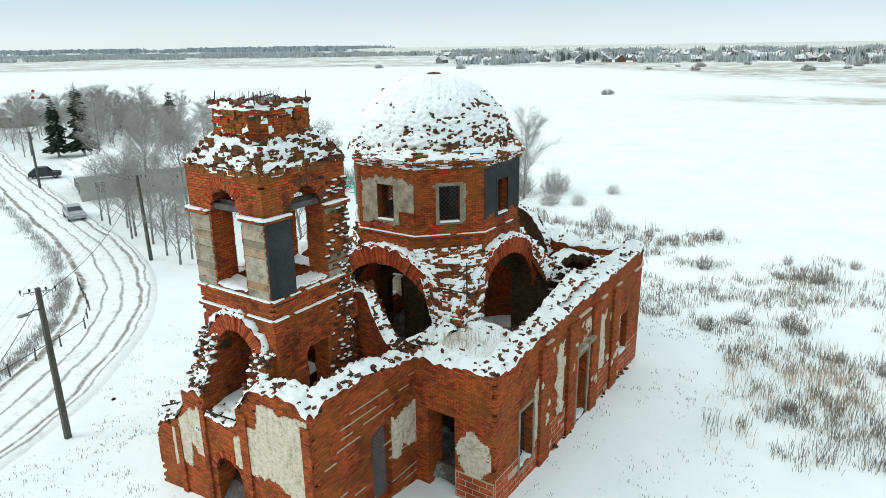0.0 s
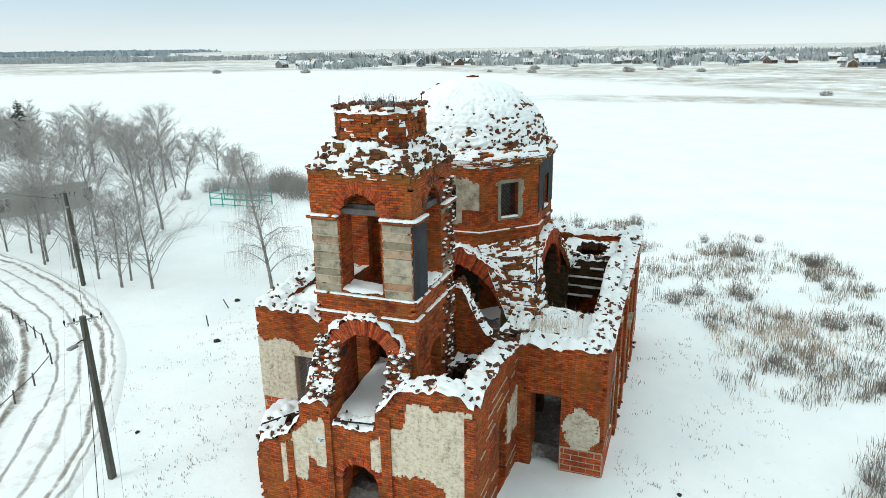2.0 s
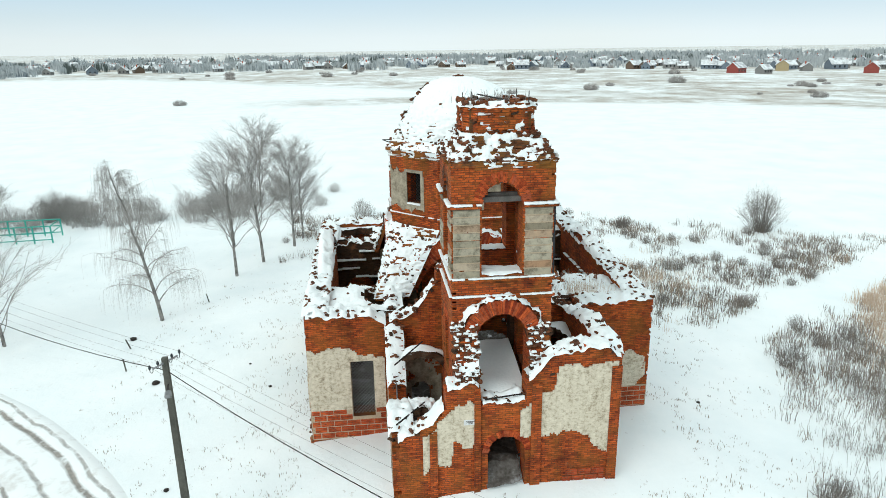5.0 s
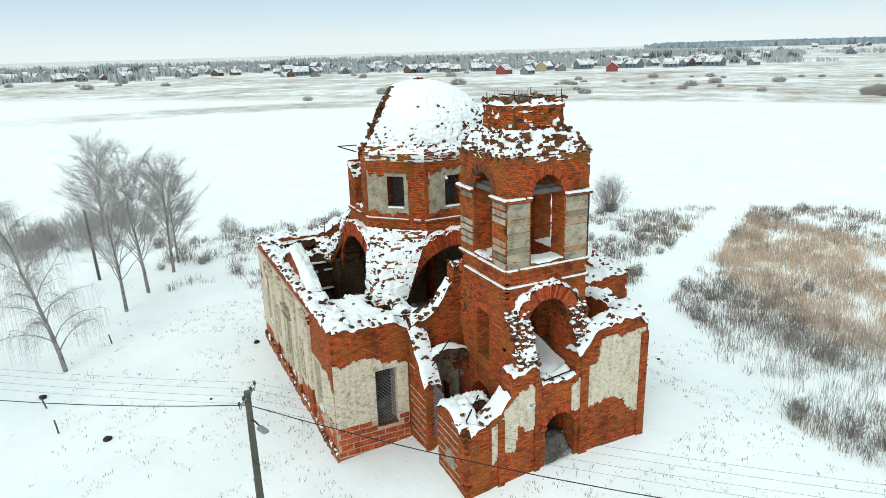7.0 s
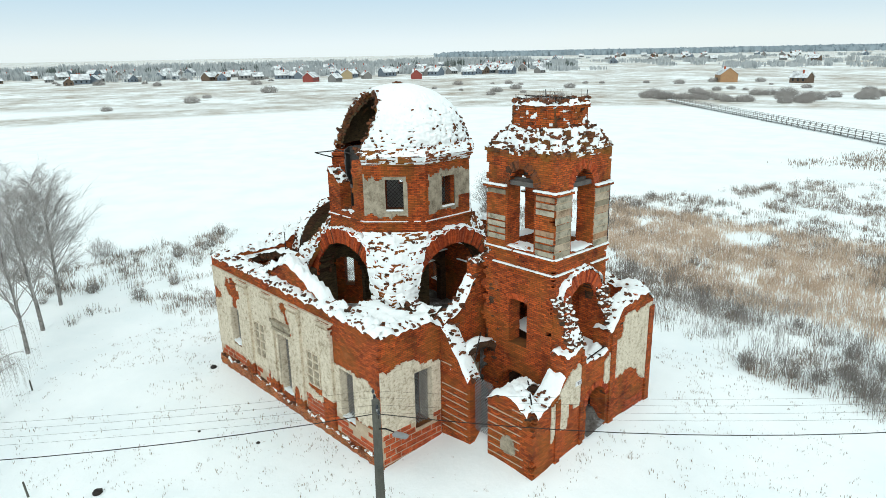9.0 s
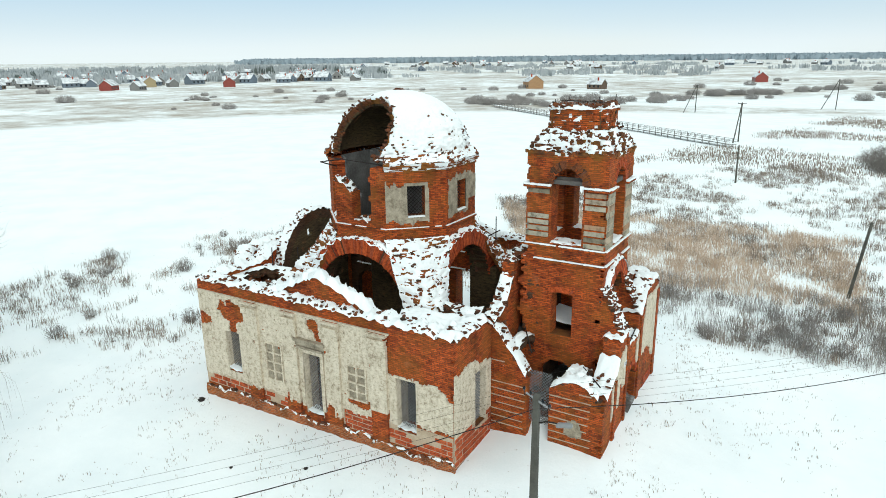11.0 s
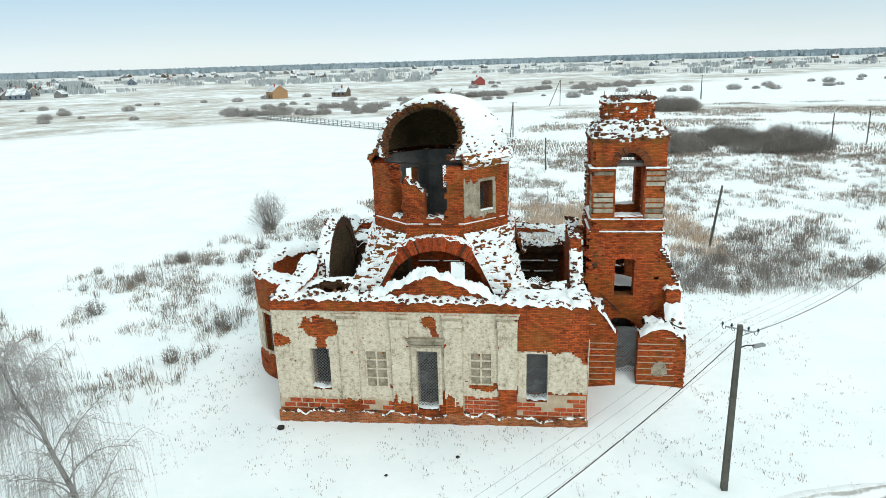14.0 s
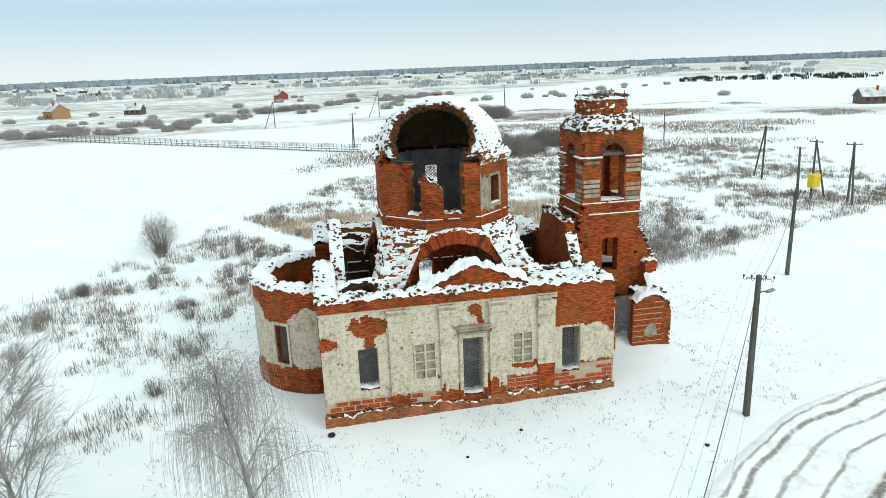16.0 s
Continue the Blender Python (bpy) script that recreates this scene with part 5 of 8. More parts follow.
# loose bricks along the broken rim
for k in range(rings):
    for j in range(seg):
        if dome_there(k, j) and not (dome_there(k, (j + 1) % seg) and dome_there(k, (j - 1) % seg) and dome_there(k + 1, j)):
            for _ in range(4):
                p = dome_point(k + random.uniform(-0.3, 1.5), j + random.uniform(-0.5, 1.5), random.uniform(-0.4, 0.14))
                brick_at(p, 30)

# vaults of the corner bays: snow-laden shells, holed where they have fallen
def bay(x0, x1, y0, y1, z0, holes, seed, sag=0.0, drop=None):
    n, m = int((x1 - x0) / 0.16), int((y1 - y0) / 0.16)
    top, und = Lists(), Lists()

    def there(i, j):
        x, y = x0 + (x1 - x0) * (i + 0.5) / n, y0 + (y1 - y0) * (j + 0.5) / m
        return all(((x - a) / c) ** 2 + ((y - b) / d) ** 2 > 1 + 0.6 * fbm(x * 1.1, y * 1.1, seed) for a, b, c, d in holes)

    def hgt(i, j):
        f, g = i / n, j / m
        x, y = x0 + (x1 - x0) * f, y0 + (y1 - y0) * g
        h = z0 + (0.35 - sag) * math.sin(math.pi * f) * math.sin(math.pi * g) + 0.16 * fbm(x * 0.8, y * 0.8, seed)
        for a, b, c, d in holes:
            q = math.sqrt(((x - a) / c) ** 2 + ((y - b) / d) ** 2)
            h -= 0.30 * max(0.0, 1.45 - q)
        return h + (drop(x, y) if drop else 0)
    ids = {}

    def gid(i, j, s):
        if (i, j, s) not in ids:
            L = top if s == 0 else und
            ids[(i, j, s)] = len(L.v)
            L.v.append(Vector((x0 + (x1 - x0) * i / n, y0 + (y1 - y0) * j / m, hgt(i, j) - (0.0, 0.10, 0.45)[s])))
        return ids[(i, j, s)]
    for i in range(n):
        for j in range(m):
            if there(i, j):
                q = [(i, j), (i + 1, j), (i + 1, j + 1), (i, j + 1)]
                top.f.append(tuple(gid(*e, 0) for e in q))
                und.f.append(tuple(gid(*e, 1) for e in q))
                und.f.append(tuple(gid(*e, 2) for e in reversed(q)))
                for a, b, di, dj in ((0, 1, 0, -1), (1, 2, 1, 0), (2, 3, 0, 1), (3, 0, -1, 0)):
                    if not (0 <= i + di < n and 0 <= j + dj < m and there(i + di, j + dj)):
                        und.f.append((gid(*q[b], 1), gid(*q[a], 1), gid(*q[a], 2), gid(*q[b], 2)))
    for f in top.f:
        c = sum((top.v[i] for i in f), Vector()) / 4
        edge = min(c.x - x0, x1 - c.x, c.y - y0, y1 - c.y)
        if flecks(c.x * 0.9, c.y * 0.9, seed) < 0.48 + 0.25 * min(edge, 1.0):
            k = len(SNOWS.v)
            SNOWS.v += [top.v[i] for i in f]
            SNOWS.f.append((k, k + 1, k + 2, k + 3))
        if random.random() < 0.06 - 0.03 * min(edge, 2.0):
            brick_at(c - Z * 0.02, 28)
    und.part("vault", BRICK_DARK, church, "remnant of a brick vault", uv=True)
    for a, b, c, d in holes:
        for _ in range(46):
            w = random.uniform(0, 2 * math.pi)
            x, y = a + c * 1.08 * math.cos(w), b + d * 1.08 * math.sin(w)
            if x0 < x < x1 and y0 < y < y1:
                brick_at(Vector((x, y, z0 - 0.05 + random.uniform(-0.25, 0.1))), 30)


bay(0.85, 4.0, 3.6, 7.25, 6.05, [(2.5, 4.9, 1.05, 0.62)], 101.0)
bay(0.75, 4.05, -7.35, -3.5, 6.15, [], 102.0, 0.62)
bay(-4.6, -0.05, -3.8, -1.98, 5.35, [(-2.3, -2.85, 1.6, 0.72)], 105.0)
bay(12.0, 15.0, 3.9, 7.25, 6.25, [(13.3, 5.9, 1.25, 0.95)], 103.0)
bay(12.0, 15.0, -7.25, -3.9, 6.3, [(13.0, -5.6, 1.1, 0.8)], 104.0)
# dry grass that has seeded itself on the south-west bay
T = Lists()
for _ in range(420):
    x, y = random.gauss(2.3, 0.75), random.gauss(-5.2, 0.8)
    if 1.0 < x < 3.9 and -7.1 < y < -3.8:
        b = Vector((x, y, 6.0 - 0.3 * math.sin(math.pi * (x - 0.85) / 3.15)))
        T.tube([b, b + Vector((random.gauss(0, 0.09), random.gauss(0, 0.09), random.uniform(0.35, 0.7)))], [0.008, 0.004], 3, False)
tagged(T.part("dry_grass", REED, church, "fawn dry grass on the vault"), kind="stuff")
# bay side walls towards the arms, indoor shade in their brick colour, with ledges of snow
for sx, xa in ((1, 12.0), (-1, 3.95)):
    for sy in (1, -1):
        O = Vector((xa, 0, 0))
        u0, u1 = (4.4, 7.2) if sy > 0 else (-7.2, -4.4)
        ob, ln = panel("inner_wall", BRICK_DARK, church, O, Y, Vector((-sx, 0, 0)), u0, u1, -0.5, 6.0, [("arch", u0 + 0.5, u1 - 0.5, -0.5, 3.0)], 0.45, ragged=0.2, seed=110.0 + sx + 3 * sy, label="inner brick wall with shade in its colour")
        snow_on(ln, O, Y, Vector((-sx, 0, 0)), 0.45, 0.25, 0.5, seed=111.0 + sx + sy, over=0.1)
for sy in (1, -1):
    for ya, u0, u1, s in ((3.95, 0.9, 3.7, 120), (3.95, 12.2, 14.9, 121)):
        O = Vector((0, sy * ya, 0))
        ob, ln = panel("inner_wall", BRICK_DARK, church, O, X, Vector((0, -sy, 0)), u0, u1, -0.5, 6.0, [("arch", u0 + 0.5, u1 - 0.5, -0.5, 3.0)], 0.45, ragged=0.2, seed=s + sy, label="inner brick wall with shade in its colour")
        snow_on(ln, O, X, Vector((0, -sy, 0)), 0.45, 0.25, 0.5, seed=s + 0.5 + sy, over=0.1)
# ledges of snow on the inner faces of the arms
for x, f in ((11.9, -1), (4.0, 1)):
    for y0, y1 in ((4.4, 7.2), (-7.2, -4.4)):
        for z in (5.55, 5.0, 4.45, 3.9):
            y = y0
            while y < y1 - 0.1:
                ln = random.uniform(0.35, 0.9)
                if nz(y * 0.9, z * 2, x) > -0.12:
                    SNOWS.bevel_box((x + f * 0.07, y + ln / 2, z + 0.05 * nz(y, z)), (0.09 + 0.08 * random.random(), ln / 2, 0.018 + 0.02 * random.random()), 0.015)
                y += ln
for x0, x1, y, z in ((12.3, 14.2, -3.7, 5.2), (12.3, 14.2, -3.7, 4.5), (1.0, 3.6, -3.7, 5.1), (1.0, 3.6, -3.7, 4.4), (5.0, 10.8, -7.1, 5.2), (5.0, 10.8, -7.1, 4.0)):
    n = int((x1 - x0) / 0.3)
    for i in range(n):
        if random.random() < 0.8:
            SNOWS.bevel_box((x0 + 0.3 * (i + 0.5), y + 0.06, z + 0.03 * nz(i * 0.8, z)), (0.155, 0.09, 0.024), 0.015)

# ---- bell tower ----
TX0, TX1, TY0, TY1 = -4.35, -0.5, -1.92, 1.97
TCX, TCY = (TX0 + TX1) / 2, (TY0 + TY1) / 2
LOW = 8.5
N_T, S_T, W_T, E_T = Vector((0, TY1, 0)), Vector((0, TY0, 0)), Vector((TX0, 0, 0)), Vector((TX1, 0, 0))
# lower stage
low_holes = [("arch", -2.95, -1.9, 4.75, 6.85, 0.15)]
ob, ln = panel("tower_wall", BRICK, church, N_T, X, Y, TX0, TX1 + 0.35, -0.6, LOW, low_holes + [("arch", -3.3, -1.3, -0.6, 2.4)], 0.75, ragged=0.02, pits=0.025, seed=130, keep=notched((1, 2), TX0, TX1), label="lower tower wall of red brick")
ob, ln = panel("tower_wall", BRICK, church, S_T, X, -Y, TX0, TX1 + 0.35, -0.6, LOW, low_holes + [("arch", -3.3, -1.3, -0.6, 2.4)], 0.75, ragged=0.02, pits=0.05, seed=131, keep=notched((3, 4), TX0, TX1, 0.45), rough=0.06, label="crumbling lower tower wall")
ob, ln = panel("tower_wall", BRICK, church, W_T, Y, WN, TY0 + 0.01, TY1 - 0.01, -0.6, LOW, [("arch", -1.02, 1.12, 4.5, 6.65, 1.14), ("arch", -0.75, 0.8, -0.6, 2.2)], 0.75, ragged=0.02, pits=0.025, seed=132, keep=notched((3, 1), TY0, TY1), label="tower wall with a tall round arch")
# inner side uses the brick darkened to stand for shade
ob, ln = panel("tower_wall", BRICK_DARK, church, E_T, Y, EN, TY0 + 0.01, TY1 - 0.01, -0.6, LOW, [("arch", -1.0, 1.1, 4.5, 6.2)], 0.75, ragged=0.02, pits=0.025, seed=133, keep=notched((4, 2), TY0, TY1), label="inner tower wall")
voussoirs("arch", BRICK, church, Vector((-4.42, 0.05, 6.65)), Y, WN, 1.05, 1.62, 0, 180, 0.5, 44, 1.07, "arch ring of bricks set on edge", 0.14)
voussoirs("arch", BRICK, church, Vector((-2.425, TY1, 6.85)), X, Y, 0.5, 0.78, 20, 160, 0.2, 14, 0.32, "flat arch of bricks", 0.012)
ring_snow((-4.42, 0.05, 6.65), Y, WN, 1.66, -8, 188, 1.07, 0.16, 0.25, 0.20, 0.48, 131.0, 0.14)
# floor inside the arch, drifted with snow
L = Lists()
L.bevel_box((TCX - 0.35, TCY, 4.3), (2.2, 1.2, 0.22), 0.05)
L.part("tower_floor", BRICK_DARK, church, "snow-covered upper floor of the tower", uv=True)
kk = len(SNOWS.v)
for i in range(13):
    for j in range(9):
        x, y = -5.35 + 4.1 * i / 12, -0.95 + 2.0 * j / 8
        SNOWS.v.append(Vector((x, y + 0.05, 4.62 + 0.05 * i + 0.12 * nz(x, y * 1.3, 2) - (0.22 if i == 0 else 0))))
for i in range(12):
    for j in range(8):
        SNOWS.f.append((kk + i * 9 + j, kk + (i + 1) * 9 + j, kk + (i + 1) * 9 + j + 1, kk + i * 9 + j + 1))

# the south-east corner of the tower has crumbled: bricks stick out, snow lies on them
for _ in range(230):
    z = random.uniform(5.2, 13.0)
    x = TX1 - abs(random.gauss(0, 0.55))
    if random.random() < 0.75:
        p = Vector((x, TY0 - random.uniform(-0.03, 0.06), z))
    else:
        p = Vector((TX1 + random.uniform(-0.03, 0.06), TY0 + abs(random.gauss(0, 0.5)), z))
    if 9.3 < z < 12.6 and -3.2 < p.x < -1.75:
        continue
    LOOSE.append(Matrix.Translation(p) @ pose(0, 0, 0, random.uniform(-6, 6), random.uniform(-6, 6), random.choice((0, 90)) + random.uniform(-8, 8)))
    if random.random() < 0.5:
        SNOWS.bevel_box((p.x, p.y, p.z + 0.065), (random.uniform(0.05, 0.13), random.uniform(0.04, 0.08), 0.025), 0.02)

# belfry: four corner piers, arched openings on each side
BEL0, BEL1 = LOW, 13.4
bel_y = [("arch", -0.72, 0.84, 9.3, 11.95, 0.85)]
bel_x = [("arch", -3.24, -1.74, 9.35, 11.95, 0.85)]
for O, U, N, a, b, hs, sd, mat in ((N_T, X, Y, TX0, TX1, bel_x, 140, BRICK), (S_T, X, -Y, TX0, TX1, bel_x, 141, BRICK), (W_T, Y, WN, TY0 + 0.01, TY1 - 0.01, bel_y, 142, BRICK), (E_T, Y, EN, TY0 + 0.01, TY1 - 0.01, bel_y, 143, BRICK)):
    panel("belfry_wall", mat, church, O, U, N, a, b, BEL0, BEL1, hs, 0.85, ragged=0.05, seed=sd, pits=0.05 if sd in (141, 143) else 0.03, rough=0.03, keep=notched({140: (11, 12), 141: (13, 14), 142: (13, 11), 143: (14, 12)}[sd], a, b, 0.4 if sd in (141, 143) else 0.25), label="belfry wall of red brick with an arched opening")
    h = hs[0]
    voussoirs("arch", BRICK_MOSSY if sd in (140, 141) else BRICK, church, O + U * ((h[1] + h[2]) / 2) + Z * 11.97, U, N, (h[2] - h[1]) / 2 - 0.02, (h[2] - h[1]) / 2 + 0.36, 4, 176, 0.4, 30, 0.85 / ((h[2] - h[1]) / 2), "arch ring over the bell opening", 0.012)
    m = Matrix((U, N, Z)).transposed().to_4x4()
    m.translation = O
    S = Lists()
    for u0, u1 in ((a - 0.1, h[1] - 0.03), (h[2] + 0.03, b + 0.1)):
        L = Lists()
        L.bevel_box(((u0 + u1) / 2, 0.02, 11.93), ((u1 - u0) / 2, 0.13, 0.055), 0.02, m)
        L.part("ledge", BRICK, church, "projecting brick ledge capped with snow", uv=True)
        n = max(3, int((u1 - u0) / 0.16))
        for i in range(n):
            if random.random() < 0.93:
                S.bevel_box((u0 + (u1 - u0) * (i + 0.5) / n, 0.05, 12.015), ((u1 - u0) / n / 2 + 0.012, 0.115, 0.026 + 0.025 * random.random()), 0.014, m)
    # sill ledge and the ledge between the stages
    for zz, pr in ((9.12, 0.05), (8.42, 0.07)):
        K = Lists()
        K.bevel_box(((a + b) / 2, 0.0, zz), ((b - a) / 2 + pr, pr + 0.04, 0.05), 0.015, m)
        K.part("ledge", BRICK, church, uv=True)
        n = int((b - a) / 0.15)
        for i in range(n):
            if nz(i * 0.4, zz, sd) > -0.32:
                S.bevel_box((a + (b - a) * (i + 0.5) / n, 0.045, zz + 0.075), ((b - a) / n / 2 + 0.012, 0.07, 0.018 + 0.02 * random.random()), 0.012, m)
    # snow drifted on the sill
    grid = []
    for i in range(19):
        row = []
        for j in range(11):
            u, v = h[1] + (h[2] - h[1]) * i / 18, 0.05 - 0.9 * j / 10
            row.append((m @ Vector((u, v, 9.30 - (0.06 if j == 0 else 0))), Z, 0.12 * (0.55 + 0.25 * abs(i / 9 - 1) + 0.8 * flecks(u * 0.9, v, sd))))
        grid.append(row)
    crust(grid, 0.05)
    SNOWS.add(S.v, S.f)
    # stone facing of the piers
    keepout = {140: 0.42, 141: 0.5, 142: -0.9, 143: 0.4}[sd]
    for u0, u1 in ((a + 0.03, h[1] - 0.06), (h[2] + 0.06, b - 0.03)):
        if sd == 141 and u0 < -3:
            sheet("dark_render", TAR, O, U, N, u0 - 0.03, u1 + 0.05, 9.0, 11.88, lambda u, z: True, (), 0.05, "flat dark grey render", 150.0)
            continue
        blocks("stone_block", UNIT_STONE, church, O, U, N, u0, u1, 9.22, 11.86, (u1 - u0), 9, gap=0.05 if sd == 142 else 0.085, proud=0.035, skip=lambda u, z, q=keepout if not (sd == 140 and u0 < -3) else 0.1, s=sd: fbm(u * 0.9 + s, z * 1.3, 3.0) > 0.5 - q, stagger=False)
        if sd == 142:
            sheet("mortar", LIME, O, U, N, u0, u1, 9.2, 11.88, lambda u, z: (z - 9.19) % 0.2933 < 0.09 or nz(u * 2, z * 2, 7) > 0.45, (), 0.014, "pale lime joints", sd + u0)
    # old beam across the opening
    B = Lists()
    B.bevel_box(((h[1] + h[2]) / 2, -0.22, 12.16), ((h[2] - h[1]) / 2 + 0.05, 0.10, 0.10), 0.02, m)
    B.bevel_box(((h[1] + h[2]) / 2, -0.45, 12.30), ((h[2] - h[1]) / 2 + 0.05, 0.10, 0.06), 0.02, m)
    B.part("beam", WOOD, church, "old grey timber beam")

# stepped remains of the tower roof and the stump on top
def square(r, ch):
    c = [(-1, -1), (1, -1), (1, 1), (-1, 1)]
    pts = []
    for k in range(4):
        x, y = c[k]
        nx, ny = c[(k + 1) % 4]
        pts.append(Vector((TCX + x * r + (nx - x) / 2 * ch, TCY + y * r + (ny - y) / 2 * ch, 0)))
        pts.append(Vector((TCX + nx * r - (nx - x) / 2 * ch, TCY + ny * r - (ny - y) / 2 * ch, 0)))
    return pts


stepped("roof_course", BRICK_OCHRE, church, square(1.94, 0.05), square(2.0, 0.1), 13.32, 13.55, 2, -0.95, 160.0, "top course of the tower", 0.06, False, 0.10)
stepped("roof_course", BRICK_MOSSY, church, square(1.96, 0.1), square(1.36, 0.40), 13.5, 14.42, 10, -0.12, 161.0, "mossy stepped brick remains of the tower roof", 0.15, False, 0.24)
stepped("roof_stump", BRICK, church, square(1.34, 0.45), square(1.30, 0.45), 14.3, 15.35, 11, -0.9, 162.0, "square brick stump on the tower", 0.06, False, 0.06)
stepped("roof_stump", BRICK, church, square(1.34, 0.45), square(1.18, 0.42), 15.3, 15.5, 2, 0.25, 163.0, "broken top of the stump", 0.10, False, 0.12)
L = Lists()
L.box((TCX, TCY, 14.6), (1.15, 1.15, 0.75))
L.part("roof_core", BRICK_MOSSY, church, "rubble core of the stump", uv=True)
kk = len(SNOWS.v)
for i in range(15):
    for j in range(15):
        x, y = TCX - 1.2 + 2.4 * i / 14, TCY - 1.2 + 2.4 * j / 14
        SNOWS.v.append(Vector((x, y, 15.42 + 0.22 * nz(x * 1.6, y * 1.6, 3) - (0.12 if i in (0, 14) or j in (0, 14) else 0))))
for i in range(14):
    for j in range(14):
        SNOWS.f.append((kk + i * 15 + j, kk + (i + 1) * 15 + j, kk + (i + 1) * 15 + j + 1, kk + i * 15 + j + 1))
for _ in range(170):
    k, f, g = random.randrange(4), random.uniform(-1, 1), random.random()
    r = 1.98 - 0.62 * g
    p = ((r, f * r), (f * r, r), (-r, f * r), (f * r, -r))[k]
    brick_at(Vector((TCX + p[0], TCY + p[1], 13.56 + 0.9 * g)), 35)
# dry twigs growing on the stump
T = Lists()
for _ in range(70):
    x, y = random.gauss(0.1, 0.5), random.gauss(0.2, 0.5)
    e = Vector((TCX + x, TCY + y, 15.45))
    T.tube([e, e + Vector((random.gauss(0, 0.12), random.gauss(0, 0.12), random.uniform(0.2, 0.55)))], [0.009, 0.005], 3, False)
tagged(T.part("dry_twig_tuft", TWIG_DARK, church, "dry twigs growing on the stump"), kind="stuff")
for x, y, h, t in ((-1.12, 1.05, 0.55, 0.1), (1.1, -1.1, 0.5, 0.02), (-1.1, -1.05, 0.55, -0.05), (0.95, 1.1, 0.4, 0.05)):
    L = Lists()
    L.tube([(TCX + x, TCY + y, 15.3), (TCX + x + t, TCY + y, 15.4 + h)], [0.022, 0.018], 5)
    L.part("iron_rod", IRON, church, "upright rusty iron rod")
L = Lists()
L.tube([(TCX - 1.1, TCY - 0.3, 15.62), (TCX + 1.0, TCY + 0.5, 15.72)], [0.03, 0.03], 5)
L.part("iron_rod", IRON, church, "fallen iron bar")
for _ in range(60):
    s = random.choice([(-1.25, random.uniform(-1.2, 1.2)), (random.uniform(-1.2, 1.2), 1.25), (random.uniform(-1.2, 1.2), -1.25), (1.25, random.uniform(-1.2, 1.2))])
    brick_at(Vector((TCX + s[0], TCY + s[1], 15.48 + random.uniform(0, 0.15))), 20)

# ---- porch round the tower ----
PX, PH = -5.45, 4.5
FO = Vector((PX, 0, 0))
FD = ("arch", -0.74, 0.75, -0.8, 2.35, 0.72)
front = top_line((-4.5, 6.35), (-4.05, 6.3), (-4.0, 6.55), (-2.6, 6.55), (-1.75, 6.35), (-1.2, 5.6), (-0.78, 5.3), (-0.72, 4.62), (1.0, 4.58), (1.06, 5.3), (1.3, 5.4), (2.35, 5.15), (2.5, 4.4), (2.95, 3.75), (4.5, 3.05))
ob, ln = panel("porch_wall", BRICK, church, FO, Y, WN, -PH, PH, -0.9, front, [FD], 0.8, seed=170, ragged=0.12, pits=0.02, keep=notched((31, 32), -PH, PH, 0.3), label="broken porch front of red brick")
snow_on(ln, FO, Y, WN, 0.8, 0.24, 0.5, seed=171, over=0.1)


def front_keep(u, z):
    w = 0.28 * fbm(u * 1.1, z * 1.1, 21.0) + 0.06 * nz(u * 8, z * 8, 4.0)
    if u < -0.55:
        low = float(np.interp(u, (-4.6, -4.1, -3.45, -3.3, -2.65, -2.05, -1.9, -1.1, -0.55), (2.5, 2.2, 2.3, 2.9, 3.25, 2.95, 2.95, 3.15, 3.3)))
        high = float(np.interp(u, (-4.5, -2.0, -1.85, -1.3, -0.55), (5.95, 5.95, 5.0, 4.75, 4.1)))
        return low + 1.1 * w < z < high + 0.6 * w and u > -4.42 + 0.5 * w
    if 1.2 < u < 3.3:
        high = float(np.interp(u, (1.2, 1.5, 2.0, 2.2, 2.6, 3.2), (4.3, 4.7, 4.4, 4.0, 3.9, 3.4)))
        low = float(np.interp(u, (1.2, 1.7, 2.1, 2.2, 2.9, 3.2), (3.0, 2.7, 2.9, 1.9, 2.1, 1.7)))
        return low + w < z < high + 1.2 * w
    return False


sheet("plaster", PLASTER, FO, Y, WN, -PH, PH, 1.2, 6.2, front_keep, [FD], 0.045, "large flaking patches of grey-white plaster", 172.0)
for u0, u1 in ((-4.5, -4.1), (-1.35, -0.95), (1.05, 1.3), (2.75, 3.05)):
    panel("pilaster", BRICK, church, FO + WN * 0.09, Y, WN, u0, u1, -0.6, min(front((u0 + u1) / 2), 6.1) - 0.35, (), 0.1, ragged=0.05, seed=u0 + 9)
voussoirs("arch", BRICK, church, FO + Vector((0, 0.005, 2.35)), Y, WN, 0.73, 1.0, 4, 176, 0.3, 26, 0.97, "door arch of bricks", 0.03)
L = Lists()
L.bevel_box((PX - 0.05, 1.46, 3.82), (0.02, 0.25, 0.11), 0.008)
pl = L.part("plaque", plain("white_enamel", (0.75, 0.76, 0.76), 0.4), church, "small white plaque with faded lines")
for k in range(3):
    L = Lists()
    L.box((PX - 0.073, 1.46 + 0.02 * (k % 2), 3.87 - 0.05 * k), (0.003, 0.17 - 0.04 * k, 0.010))
    L.part("writing_bar", IRON, pl)
blocks("plinth_block", BLOCK, church, FO, Y, WN, -4.05, -2.3, 0.5, 1.35, 0.55, 3, skip=lambda u, z: gone(u, z, 5, 0.25))
